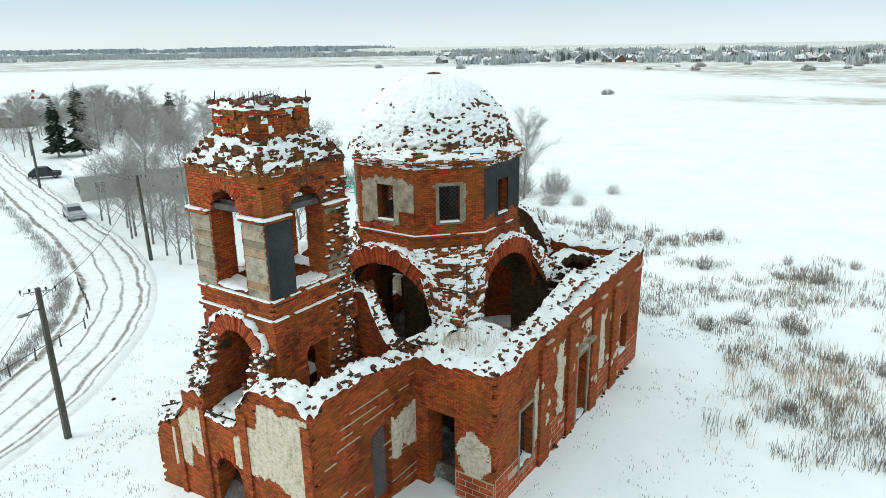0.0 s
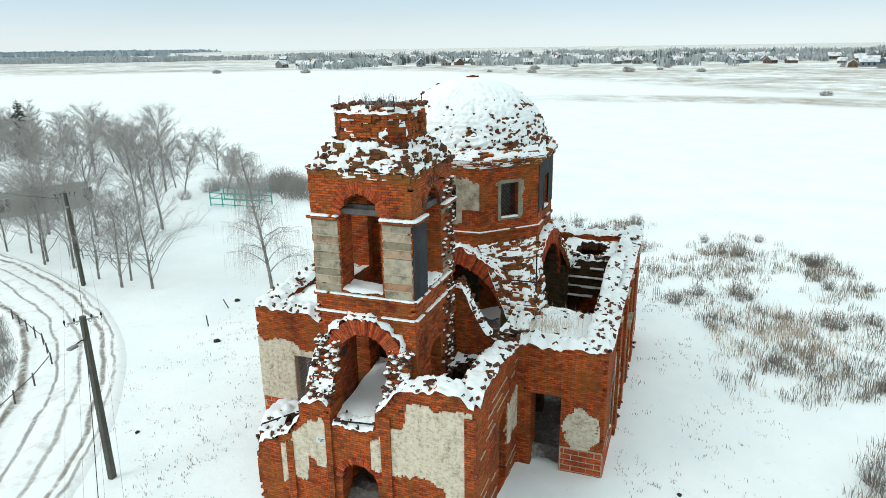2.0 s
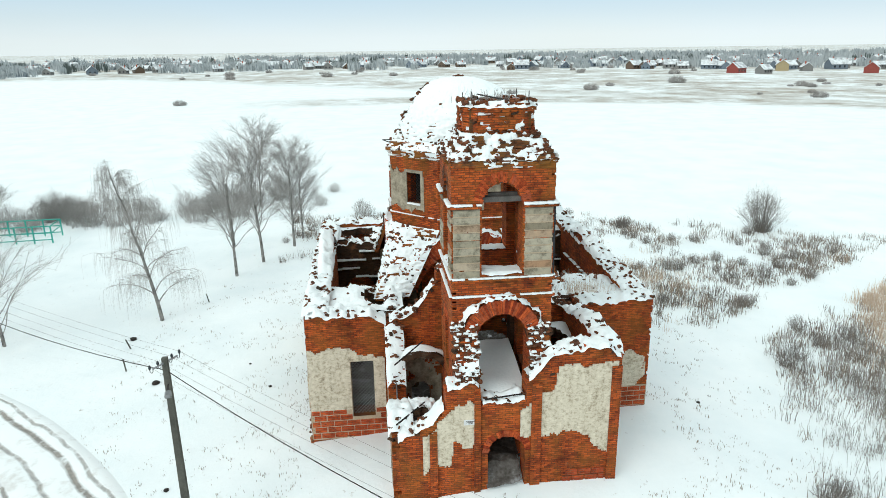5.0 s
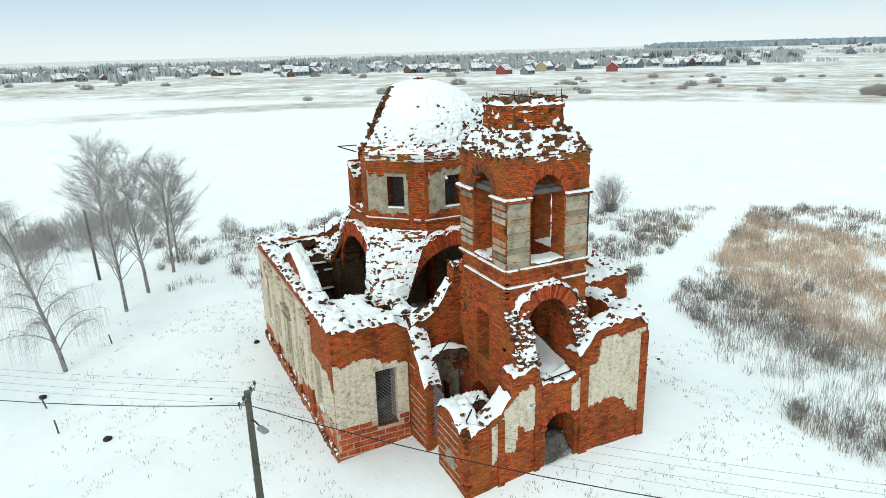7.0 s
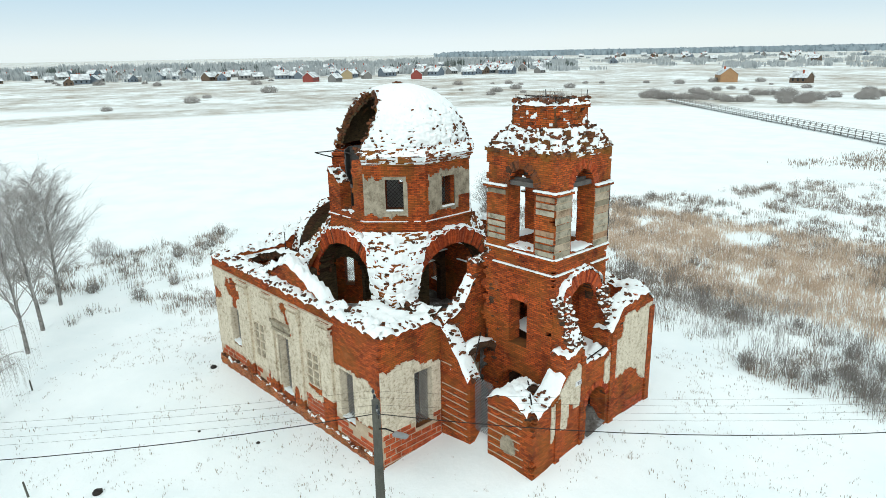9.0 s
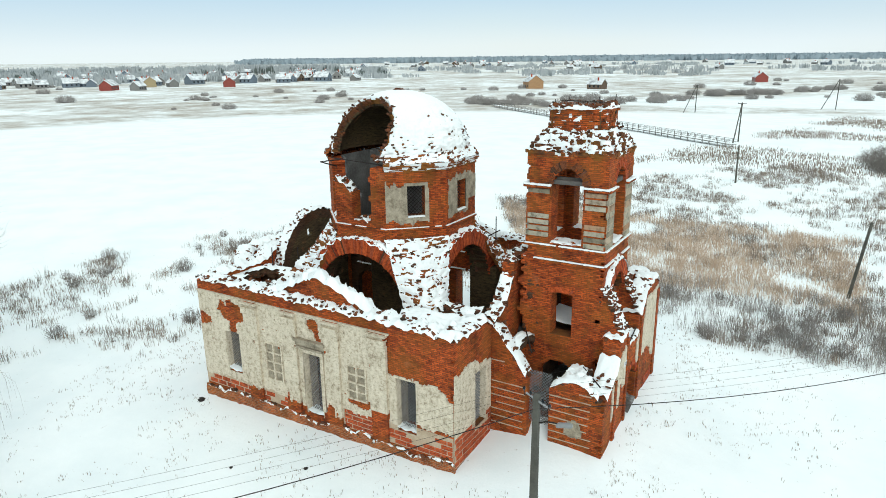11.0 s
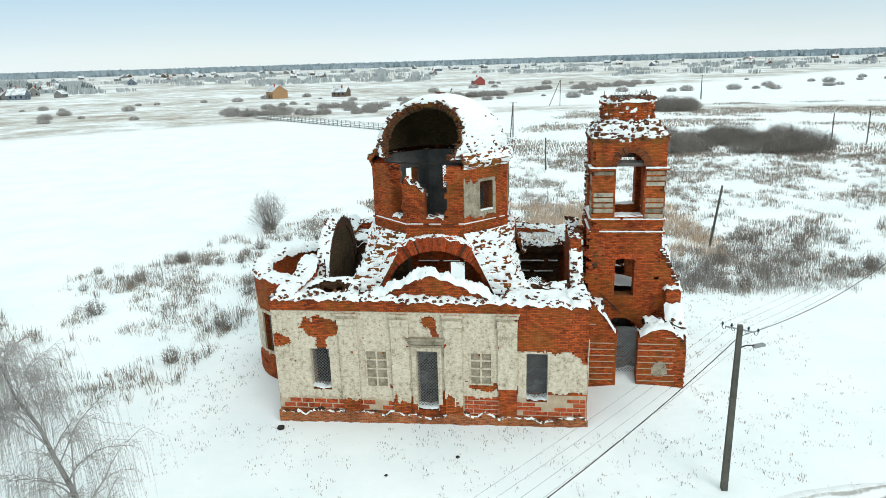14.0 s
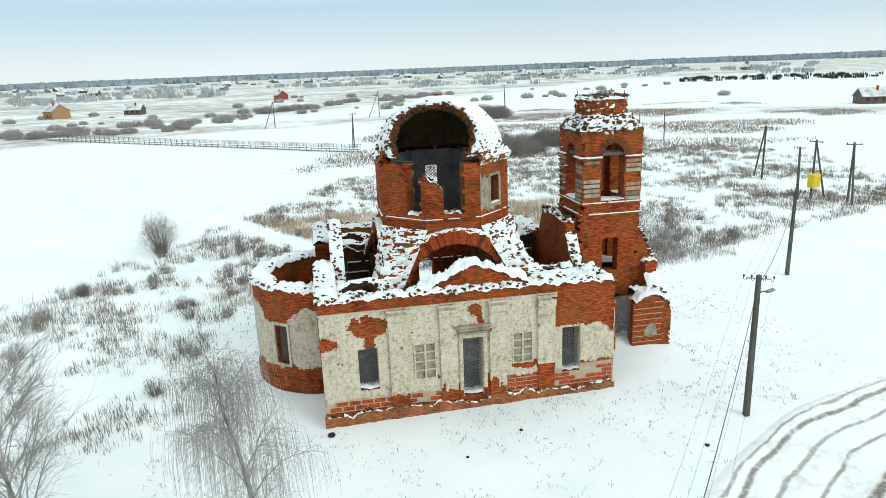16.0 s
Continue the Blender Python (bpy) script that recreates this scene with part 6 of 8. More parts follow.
# masonry ramps beside the arch
for y0, y1, zt in ((1.1, 1.95, 7.5), (-1.75, -1.0, 7.3)):
    O = Vector((0, y1, 0))
    ob, ln = panel("arch_abutment", BRICK, church, O, X, Y, PX + 0.05, TX0 + 0.05, 3.4, top_line((PX, 5.3), (-5.0, 6.1), (-4.6, 7.1), (-4.3, zt)), (), y1 - y0, ragged=0.12, seed=173 + y0, label="ragged abutment of the arch")
    snow_on(ln, O, X, Y, y1 - y0, 0.26, -0.42, seed=175 + y0, over=0.04, bricks=3.0)
    for _ in range(110):
        x = random.uniform(PX + 0.1, TX0)
        z = float(np.interp(x, (PX, -5.0, -4.6, -4.3), (5.3, 6.1, 7.1, zt)))
        y = random.uniform(y0 - 0.05, y1 + 0.05)
        brick_at(Vector((x, y, z + random.uniform(-0.12, 0.10))), 22)
        if random.random() < 0.45:
            SNOWS.bevel_box((x + 0.03, y, z + random.uniform(0.06, 0.14)), (random.uniform(0.06, 0.15), random.uniform(0.05, 0.12), 0.035), 0.03)

PN, PS = Vector((0, PH, 0)), Vector((0, -PH, 0))
ob, ln = panel("porch_wall", BRICK, church, PN, X, Y, PX, -2.93, -0.9, top_line((-5.5, 3.15), (-4.3, 3.85), (-3.6, 3.7), (-2.9, 3.2)), (), 0.75, seed=180, ragged=0.06, pits=0.015, keep=notched((32, 99), PX, 9, 0.3), label="broken rusticated porch wall")
snow_on(ln, PN, X, Y, 0.75, 0.30, 0.6, seed=181, over=0.14)
ob, ln = panel("porch_wall", BRICK, church, PN, X, Y, -1.83, 0.0, -0.9, top_line((-1.85, 3.3), (-1.2, 4.25), (-0.5, 5.2), (0.1, 5.9)), (), 0.75, seed=182, ragged=0.06, label="broken rusticated porch wall")
snow_on(ln, PN, X, Y, 0.75, 0.26, 0.0, seed=183, over=0.05, bricks=2.2)
SW = ("arch", -2.62, -1.55, 0.95, 3.75, 0.4)
stop = top_line((-5.5, 6.4), (-5.1, 6.35), (-4.9, 6.6), (-3.0, 6.6), (0, 6.05))
ob, ln = panel("porch_wall", BRICK, church, PS, X, -Y, PX, 0.0, -0.9, stop, [SW], 0.75, seed=184, ragged=0.08, pits=0.02, keep=notched((31, 99), PX, 9, 0.3), label="rusticated porch wall of red brick")
snow_on(ln, PS, X, -Y, 0.75, 0.26, 0.5, seed=185, over=0.12)
for O, N, a, b, tl, hs in ((PN, Y, PX + 0.5, -2.95, top_line((-5.5, 3.0), (-4.3, 3.6), (-2.9, 3.0)), []), (PN, Y, -1.8, -0.03, top_line((-1.85, 3.2), (0, 4.4)), []), (PS, -Y, PX + 0.45, -0.02, lambda u: 5.7, [SW])):
    z = 0.75
    while z < 5.6:
        u = a + 0.2 * random.random()
        while u < b - 0.1:
            e = min(u + random.uniform(0.5, 1.3), b)
            mid = (u + e) / 2
            if tl(mid) > z + 0.1 and not any(h[1] - 0.1 < mid < h[2] + 0.1 and h[3] < z < h[4] + 0.5 for h in hs) and random.random() < (0.75 if N.y > 0 else 0.4):
                L = Lists()
                m = Matrix((X, N, Z)).transposed().to_4x4()
                m.translation = O
                L.box((mid, 0.0, z), ((e - u) / 2, 0.03, 0.017 + 0.008 * random.random()), m)
                L.part("joint", LIME, church)
            u = e
        z += 0.36
sheet("plaster", PLASTER, PS, X, -Y, -1.5, -0.03, 2.2, 4.7, lambda u, z: z < 4.2 + 0.3 * fbm(u * 1.3, z, 2.0) and z > 2.5 + 0.3 * fbm(u * 2, 3.0), (), 0.05, "patch of pale plaster", 186.0)
sheet("plaster", STONE, PN, X, Y, -4.6, -3.7, 0.9, 2.2, lambda u, z: ((u + 4.1) / 0.42) ** 2 + ((z - 1.45) / 0.42) ** 2 < 1 + 0.5 * fbm(u * 2, z * 2, 3), (), 0.045, "patch of yellow-grey plaster", 187.0)
lattice("grille", church, PN - Y * 0.35, X, Y, -2.93, -1.83, 1.1, 3.75, LATTICE, 0.15, 0.016, label="leaning gate of wire lattice")
lattice("grille", church, PS + Y * 0.3, X, -Y, -2.62, -1.55, 0.95, 4.0, LATTICE)
# fragment of the porch vault by the nave wall, snow on its back
def vault_shell(x0, x1, a0, a1, yc, zc, r, seed):
    L, grid = Lists(), []
    n, m = 18, 12
    for i in range(n + 1):
        a = radians(a0 + (a1 - a0) * i / n)
        row = []
        for j in range(m + 1):
            x = x0 + (x1 - x0) * j / m + (0.35 * nz(i * 0.35, seed) if j == 0 else 0)
            rr = r + 0.06 * nz(i * 0.6, j * 0.6, seed)
            d = Vector((0, math.cos(a), math.sin(a)))
            for q in (rr, rr - 0.28):
                L.v.append(Vector((x, yc, zc)) + d * q)
            row.append((Vector((x, yc, zc)) + d * rr, (d + Z).normalized(), 0.22 * (0.35 + 0.9 * flecks(x, i * 0.15, seed))))
        grid.append(row)
    w = 2 * (m + 1)
    for i in range(n):
        for j in range(m):
            k = i * w + 2 * j
            L.f += [(k, k + 2, k + w + 2, k + w), (k + 1, k + w + 1, k + w + 3, k + 3)]
            if j == 0:
                L.f.append((k, k + w, k + w + 1, k + 1))
            if i in (0, n - 1):
                e = k + (w if i else 0)
                L.f.append((e, e + 1, e + 3, e + 2))
    L.part("vault", BRICK_DARK, church, "fragment of a fallen porch vault", uv=True)
    crust(grid, 0.04)


vault_shell(-1.15, -0.62, 12, 172, 3.0, 3.35, 1.45, 191.0)
sheet("plaster", STONE, WO, Y, WN, 1.98, 4.2, 1.2, 4.75, lambda u, z: ((u - 3.0) / 1.15) ** 2 + (max(z - 3.35, 0) / 1.15) ** 2 < 1 and fbm(u * 1.3, z * 1.3, 9.0) > -0.35, [("arch", 2.5, 3.4, 0.2, 2.3)], 0.03, "stained plaster under the fallen vault", 193.0)
vault_shell(-4.3, -3.4, 60, 125, 3.3, 2.6, 1.2, 192.0)
for _ in range(150):
    x, y = random.uniform(-5.0, -0.3), random.uniform(2.1, 4.0)
    brick_at(Vector((x, y, 1.45 + 0.35 * nz(x * 0.8, y * 0.8, 2.0) + 0.5 * random.random() * abs(nz(x, y, 9)))), 35)
for p, q in (((-5.2, 4.3, 3.75), (-4.0, 3.1, 3.95)), ((-5.5, 0.9, 4.75), (-5.35, -0.6, 4.8)), ((-1.9, 4.2, 4.6), (-1.0, 2.9, 5.2)), ((9.5, 3.2, 12.62), (10.15, 4.1, 12.55)), ((9.9, 3.1, 12.2), (10.15, 4.1, 12.55)), ((6.4, 3.3, 12.48), (10.9, 2.3, 12.48)), ((3.5, -3.6, 8.0), (4.5, -1.9, 7.4)), ((4.2, -4.6, 7.2), (3.4, -3.2, 7.5)), ((4.1, -4.3, 6.3), (4.1, -4.3, 8.6)), ((12.0, 4.2, 5.6), (12.1, 4.2, 7.7)), ((14.1, 4.2, 5.5), (14.1, 4.15, 7.4))):
    L = Lists()
    L.tube([p, q], [0.035, 0.03], 5)
    L.part("iron_bar", IRON, church, "bent black iron tie bar")
LOOSE.sort(key=lambda q: q.translation.x - 0.5 * q.translation.z)
bl = Lists()
bl.bevel_box((0, 0, 0), (0.13, 0.065, 0.04), 0.012)
brick_me = mesh_of("brick", bl.v, bl.f, UNIT_OLD)
for k, q in enumerate(LOOSE):
    if k < 300:
        LATER.append(("loose_brick", brick_me, church, q))
    else:
        RUBBLE.box((0, 0, 0), (random.uniform(0.07, 0.14), 0.065, 0.04), q)
tagged(RUBBLE.part("brick_rubble", UNIT_PILE, church, "loose broken bricks"), kind="stuff")
church.scale = (1.019, 1.0, 1.016)
snow = SNOWS.part("snow_cover", SNOW, None, "", True)
snow.scale = church.scale
tagged(snow, "thick patchy snow lying on the ruin's walls and ledges", "snow", kind="stuff")

# ---- poles, wires and lamps ----
def gz(x, y):
    return ground_z(x, y)


def insulator(L, p):
    L.tube([p, (p[0], p[1], p[2] + 0.07), (p[0], p[1], p[2] + 0.16)], [0.02, 0.055, 0.03], 6)


def utility_pole(x, y, h=7.9, lean=(0.0, 0.0), arm=0.0, lamp=None, label="dark square concrete utility pole with a crossarm"):
    z = gz(x, y) - 0.4
    t = thing("utility_pole", label, "pole", "utility poles")
    top = Vector((x + lean[0], y + lean[1], z + 0.4 + h))
    L = Lists()
    L.tube([(x, y, z), (x + lean[0] * 0.5, y + lean[1] * 0.5, z + 0.4 + h / 2), top], [0.185, 0.16, 0.13], 4)
    L.part("post", CONCRETE, t)
    d = Vector((math.cos(radians(arm)), math.sin(radians(arm)), 0))
    L = Lists()
    m = pose(top.x, top.y, top.z - 0.18, 0, 0, arm)
    L.bevel_box((0, 0, 0), (0.58, 0.022, 0.03), 0.008, m)
    L.part("crossarm", STEEL, t, "thin pale steel crossarm")
    for s in (-0.56, -0.2, 0.2, 0.56):
        L = Lists()
        p = top + d * s - Z * 0.18
        o = d * (0.07 if s > 0 else -0.07)
        L.tube([p, p - Z * 0.10, p - Z * 0.13 + o, p - Z * 0.06 + o * 1.8, p + Z * 0.03 + o * 1.8], [0.014] * 5, 5)
        hook = L.part("hook", IRON, t)
        L = Lists()
        p = p + o * 1.8
        insulator(L, (p.x, p.y, p.z + 0.02))
        L.part("insulator", GLASS, hook)
    if lamp is not None:
        e = Vector((math.cos(radians(lamp)), math.sin(radians(lamp)), 0))
        L = Lists()
        a = top - Z * 1.05
        L.tube([a, a + e * 0.35 + Z * 0.12, a + e * 0.7 + Z * 0.10], [0.03, 0.028, 0.025], 6)
        br = L.part("lamp_arm", IRON, t)
        L = Lists()
        m = Matrix.Translation(a + e * 0.92 + Z * 0.08) @ pose(0, 0, 0, 0, -6, lamp)
        L.bevel_box((0, 0, 0), (0.27, 0.11, 0.055), 0.045, m)
        L.part("lamp_head", plain("grey_lamp_housing", (0.28, 0.29, 0.29), 0.45, 0.4), t, "grey street lamp head")
    return top, d


P1, D1 = utility_pole(-5.6, 12.4, 7.38 - gz(-5.6, 12.4), (0.0, 0.0), 150, 195, "dark square concrete utility pole with crossarm and street lamp")
P2, D2 = utility_pole(13.65, 35.3, 7.75, (-0.1, 0.1), 150, 230, "dark square concrete utility pole with crossarm and street lamp")
P3, D3 = utility_pole(-23.9, -8.4, 7.6, (0.2, 0.3), 140)
P4, D4 = utility_pole(24.5, 78.0, 7.9, (0, 0), 150)
P5, D5 = utility_pole(-46.0, -35.5, 7.0, (0.3, 0.0), 120)


def wire(a, b, sag, r, name="wire", label="thin black overhead wire"):
    pts = []
    for i in range(15):
        f = i / 14
        p = Vector(a).lerp(Vector(b), f)
        pts.append(p - Z * sag * 4 * f * (1 - f))
    L = Lists()
    L.tube(pts, [r] * 15, 4, False)
    return tagged(L.part(name, IRON), label, "wire", "overhead wires")


for a, da, b, db in ((P1, D1, P2, D2), (P1, D1, P3, D3), (P2, D2, P4, D4)):
    for s in (-0.56, -0.2, 0.2, 0.56):
        wire(a + da * s * 1.22 - Z * 0.05, b + db * s * 1.22 - Z * 0.05, 0.5, 0.0035)
    wire(a - Z * 0.5, b - Z * 0.5, 1.0, 0.016, "cable", "thick black sagging overhead cable")


def plain_pole(x, y, h, lean, name="post", label="leaning grey timber post in the reeds", r=0.13):
    L = Lists()
    z = gz(x, y)
    L.tube([(x, y, z - 0.3), (x + lean[0], y + lean[1], z + h)], [r, 0.8 * r], 8)
    return tagged(L.part(name, CONCRETE), label, "post", "lone posts")


plain_pole(-15.1, -27.8, 6.3, (-0.75, 0.1))
plain_pole(36.8, 18.6, 6.2, (0.2, 0.2))
plain_pole(-0.2, -76.5, 5.6, (0.1, 0.0))
plain_pole(-56.5, -100.8, 6.8, (0.1, 0.0))
plain_pole(-66, -107, 6.6, (0.1, 0.0))


def a_frame(x, y, h, spread, rz, box=False):
    t = thing("braced_pole", "timber power pole with a slanting brace", "pole", "braced poles")
    z = gz(x, y)
    d = Vector((math.cos(radians(rz)), math.sin(radians(rz)), 0))
    for k, (o, r) in enumerate(((0, 0.15), (spread, 0.13))):
        L = Lists()
        b = Vector((x, y, z - 0.3)) + d * o
        L.tube([b, Vector((x, y, z + h)) + d * 0.08 * k], [r, r * 0.8], 8)
        L.part("post" if k == 0 else "brace", CONCRETE, t)
    L = Lists()
    L.bevel_box((0, 0, 0), (0.9, 0.06, 0.06), 0.015, pose(x, y, z + h - 0.25, 0, 0, rz + 90))
    L.part("crossarm", WOOD, t)
    for s in (-0.8, 0, 0.8):
        L = Lists()
        p = Vector((x, y, z + h - 0.18)) + s * Vector((-d.y, d.x, 0))
        insulator(L, p)
        L.part("insulator", GLASS, t)
    if box:
        L = Lists()
        L.bevel_box((0, 0, 0), (0.75, 0.45, 0.85), 0.06, pose(x + 0.2, y + 0.55, z + 2.6, 0, 0, rz))
        bx = L.part("switch_box", plain("yellow_paint", (0.75, 0.55, 0.03), 0.5), t, "bright yellow steel switch box")
        L = Lists()
        L.box((0, 0, 0), (0.30, 0.012, 0.6), pose(x + 0.2, y + 1.01, z + 2.6, 0, 0, rz))
        L.part("door", plain("yellow_paint_worn", (0.62, 0.45, 0.05), 0.5), bx)
    return t


a_frame(-51.5, -50.4, 8.2, 4.2, -110)
a_frame(-47.6, -35.0, 7.8, -3.2, 20, True)
a_frame(-51.0, -32.5, 7.6, 2.6, 60)
a_frame(30.0, -205.0, 9.0, 4.0, 30)
a_frame(-10.0, -235.0, 10.0, 4.5, 10)
a_frame(-70.0, -260.0, 10.0, 4.5, 80)
a_frame(6.5, -129.0, 8.5, 3.5, 80)

# ---- footbridge over the frozen river ----
bridge = thing("footbridge", "long low grey wooden footbridge with railings on piles", "bridge")
BA, BB = Vector((104, -203, -0.35)), Vector((6.0, -117.8, -0.35))
BOARD = spotted("pale_weathered_boards", [(0.3, (0.10, 0.097, 0.09)), (0.7, (0.24, 0.23, 0.215))], 1.0, 12, 0.9)
bd = (BB - BA).normalized()
bs = Vector((-bd.y, bd.x, 0))
blen = (BB - BA).length
brot = math.degrees(math.atan2(bd.y, bd.x))
L = Lists()
L.bevel_box((blen / 2, 0, 0.35), (blen / 2, 0.9, 0.06), 0.02, pose(*BA, 0, 0, brot))
L.part("deck", BOARD, bridge)
for s in (-0.85, 0.85):
    for h in (0.85, 1.35):
        L = Lists()
        L.bevel_box((blen / 2, s, h), (blen / 2, 0.03, 0.035), 0.01, pose(*BA, 0, 0, brot))
        L.part("rail", BOARD, bridge)
me = mesh_of("bridge_post", *box_lists((0, 0, 0), (0.055, 0.055, 1.0)), BOARD)
for k in range(54):
    for s in (-0.85, 0.85):
        p = BA + bd * (blen * (k + 0.5) / 54) + bs * s
        LATER.append(("rail_post", me, bridge, Matrix.Translation((p.x, p.y, 0.0))))
S = Lists()
S.bevel_box((blen / 2, 0, 0.43), (blen / 2, 0.7, 0.03), 0.01, pose(*BA, 0, 0, brot))
tagged(S.part("bridge_snow", SNOW), "snow lying on the footbridge deck", "snow", kind="stuff")

# ---- trees and bushes ----
def rnd(rng, a, b):
    return rng.uniform(a, b)


def bare_tree(name, seed, height, limbs, boughs, twigs, droop, spread, mat_t, mat_b, label, twig_r=0.007, lean=0.35, low=0.2, slant=(0, 0)):
    """A tapered trunk, rising limbs, boughs and many fine twigs that rise or hang."""
    rng = random.Random(seed)
    t = thing(name, label, "tree", "bare trees")
    T, B = Lists(), Lists()
    pts = []
    lx, ly = slant[0] + rnd(rng, -lean, lean), slant[1] + rnd(rng, -lean, lean)
    for i in range(9):
        f = i / 8
        pts.append(Vector((lx * f ** 1.3 + 0.12 * rnd(rng, -1, 1) * f, ly * f ** 1.3 + 0.12 * rnd(rng, -1, 1) * f, height * (0.84 if droop > 0.6 else 0.70) * f - 0.25)))
    r0 = 0.009 * height + 0.025
    T.tube(pts, [r0 * (1 - i / 8.6) ** 0.9 + 0.008 for i in range(9)], 8)

    def along(pl, f):
        x = f * (len(pl) - 1)
        i = min(int(x), len(pl) - 2)
        return pl[i].lerp(pl[i + 1], x - i)

    def shoot(a, w, el, ln, bend, n, wob):
        """A curved line from a, heading w, first rising at el, bent by gravity."""
        out, p, e = [a], a.copy(), el
        for i in range(n):
            p = p + Vector((math.cos(w) * math.cos(e), math.sin(w) * math.cos(e), math.sin(e))) * ln / n
            e -= bend / n + rnd(rng, -1.3, 1.3) * wob
            w += rnd(rng, -1.6, 1.6) * wob
            out.append(p.copy())
        return out

    for k in range(limbs):
        f = low + (0.98 - low) * ((k + rng.random()) / limbs) ** 0.9
        w = k * 2.4 + rnd(rng, -0.6, 0.6)
        g = (f - low) / (1 - low)
        ln = height * spread * (0.45 + 1.1 * math.sin(math.pi * min(1, 0.28 + 0.62 * g))) * (1 - 0.38 * g) * rnd(rng, 0.65, 1.25)
        el = rnd(rng, 0.5, 0.95) + 0.35 * g + (0.25 if droop > 0.6 else 0.0)
        if droop <= 0.6:
            el = rnd(rng, 0.75, 1.2) + 0.2 * g
            ln = height * (0.26 + spread * 1.1 * (1 - g)) * rnd(rng, 0.6, 1.15)
        limb = shoot(along(pts, f), w, el, ln, droop * rnd(rng, 0.9, 1.5) - 0.25 * (1 - droop), 7, 0.16)
        lr = max(0.014, r0 * 0.36 * (1.1 - f))
        B.tube(limb, [lr * (1 - i / 8) + 0.004 for i in range(8)], 5, False)
        for j in range(boughs):
            q = rnd(rng, 0.18, 1.0)
            side = 1 if j % 2 else -1
            bl = ln * rnd(rng, 0.25, 0.5) * (1.15 - 0.5 * q)
            bough = shoot(along(limb, q), w + side * rnd(rng, 0.4, 1.1), el * rnd(rng, 0.4, 1.0), bl, droop * rnd(rng, 1.0, 1.8), 4, 0.25)
            B.tube(bough, [0.013, 0.011, 0.009, 0.007, 0.005], 3, False)
            for _ in range(twigs):
                c = along(bough, rnd(rng, 0.1, 1.0)) if rng.random() < 0.8 else along(limb, rnd(rng, 0.35, 1.0))
                u = w + rnd(rng, -1.6, 1.6)
                if droop > 0.6:
                    tl = height * rnd(rng, 0.06, 0.17)
                    tw = shoot(c, u, rnd(rng, -0.9, 0.3), tl, 1.5, 3, 0.2)
                    tw[2:] = [tw[1] - Z * tl * 0.36 + (tw[2] - tw[1]) * 0.25, tw[1] - Z * tl * 0.8 + (tw[2] - tw[1]) * 0.3]
                else:
                    tl = height * rnd(rng, 0.05, 0.115)
                    tw = shoot(c, u, rnd(rng, 0.2, 1.1), tl, droop * 2.0 - 0.3, 2, 0.3)
                B.tube(tw, [twig_r * (1 - 0.6 * i / (len(tw) - 1)) for i in range(len(tw))], 3, False)
    T.part("trunk", mat_t, t)
    B.part("crown", mat_b, t, "grey haze of bare twigs")
    return t


def stand(ob, x, y, s=1.0, rz=0.0):
    return copy_thing(ob, pose(x, y, gz(x, y), 0, 0, rz) @ Matrix.Diagonal((s, s, s, 1)))


def place(ob, x, y, rz=0.0):
    ob.matrix_basis = pose(x, y, gz(x, y), 0, 0, rz)
    return ob


BIRCH = "bare weeping birch with grey hanging twigs in the snow"
TALL_BIRCH = "tall slender bare birch with fine grey twigs"
birch_a = place(bare_tree("birch", 11, 13.0, 30, 8, 8, 0.95, 0.205, BARK, TWIG, BIRCH, 0.006, 0.1, 0.13, (0.5, 2.2)), 18.2, 20.2)
birch_b = place(bare_tree("birch", 12, 9.6, 24, 8, 6, 0.34, 0.33, BARK, TWIG, "young bare birch with spreading branches", 0.0065, 0.5, 0.12), 14.9, 29.3)
birch_c = place(bare_tree("birch", 13, 12.0, 32, 9, 9, 0.36, 0.15, BARK, TWIG, TALL_BIRCH, 0.0065, 0.3, 0.24, (0.7, 0.2)), 27.2, 16.6)
birch_d = place(bare_tree("birch", 14, 12.3, 32, 9, 9, 0.45, 0.155, BARK, TWIG, TALL_BIRCH, 0.0065, 0.5, 0.24), 35.6, 12.6, 40)
lime = place(bare_tree("lime_tree", 15, 10.0, 22, 8, 8, 0.40, 0.42, BARK, TWIG, "round bare tree among the village gardens", 0.011, 0.6, 0.16, (-3.0, 1.8)), 54.1, 70.7)
rt = random.Random(5)
for src, spots in ((birch_b, [(14.3, 31.9, 0.95), (15.4, 35.5, 0.9), (17.0, 40.1, 1.0), (17.6, 44.0, 1.05), (19.4, 53.5, 0.9), (18.7, 50.6, 0.8), (21.0, 44.0, 1.1), (24.5, 52.0, 1.2)]),
                   (birch_c, [(16.0, 32.6, 0.74), (16.8, 43.4, 0.76), (19.0, 47.8, 0.78), (30.9, 14.9, 1.08), (26, 47, 1.1), (30, 42, 1.0), (53.5, 18.4, 1.0)]),
                   (birch_d, [(38.2, 12.0, 0.85), (38.0, 52.0, 1.0), (46.0, 56.0, 1.1), (27.5, 57.0, 1.0), (34.0, 49.0, 1.0)]),
                   (birch_b, [(62.0, 60.0, 0.8)])):
    for x, y, s in spots:
        stand(src, x, y, s, rt.uniform(0, 360))
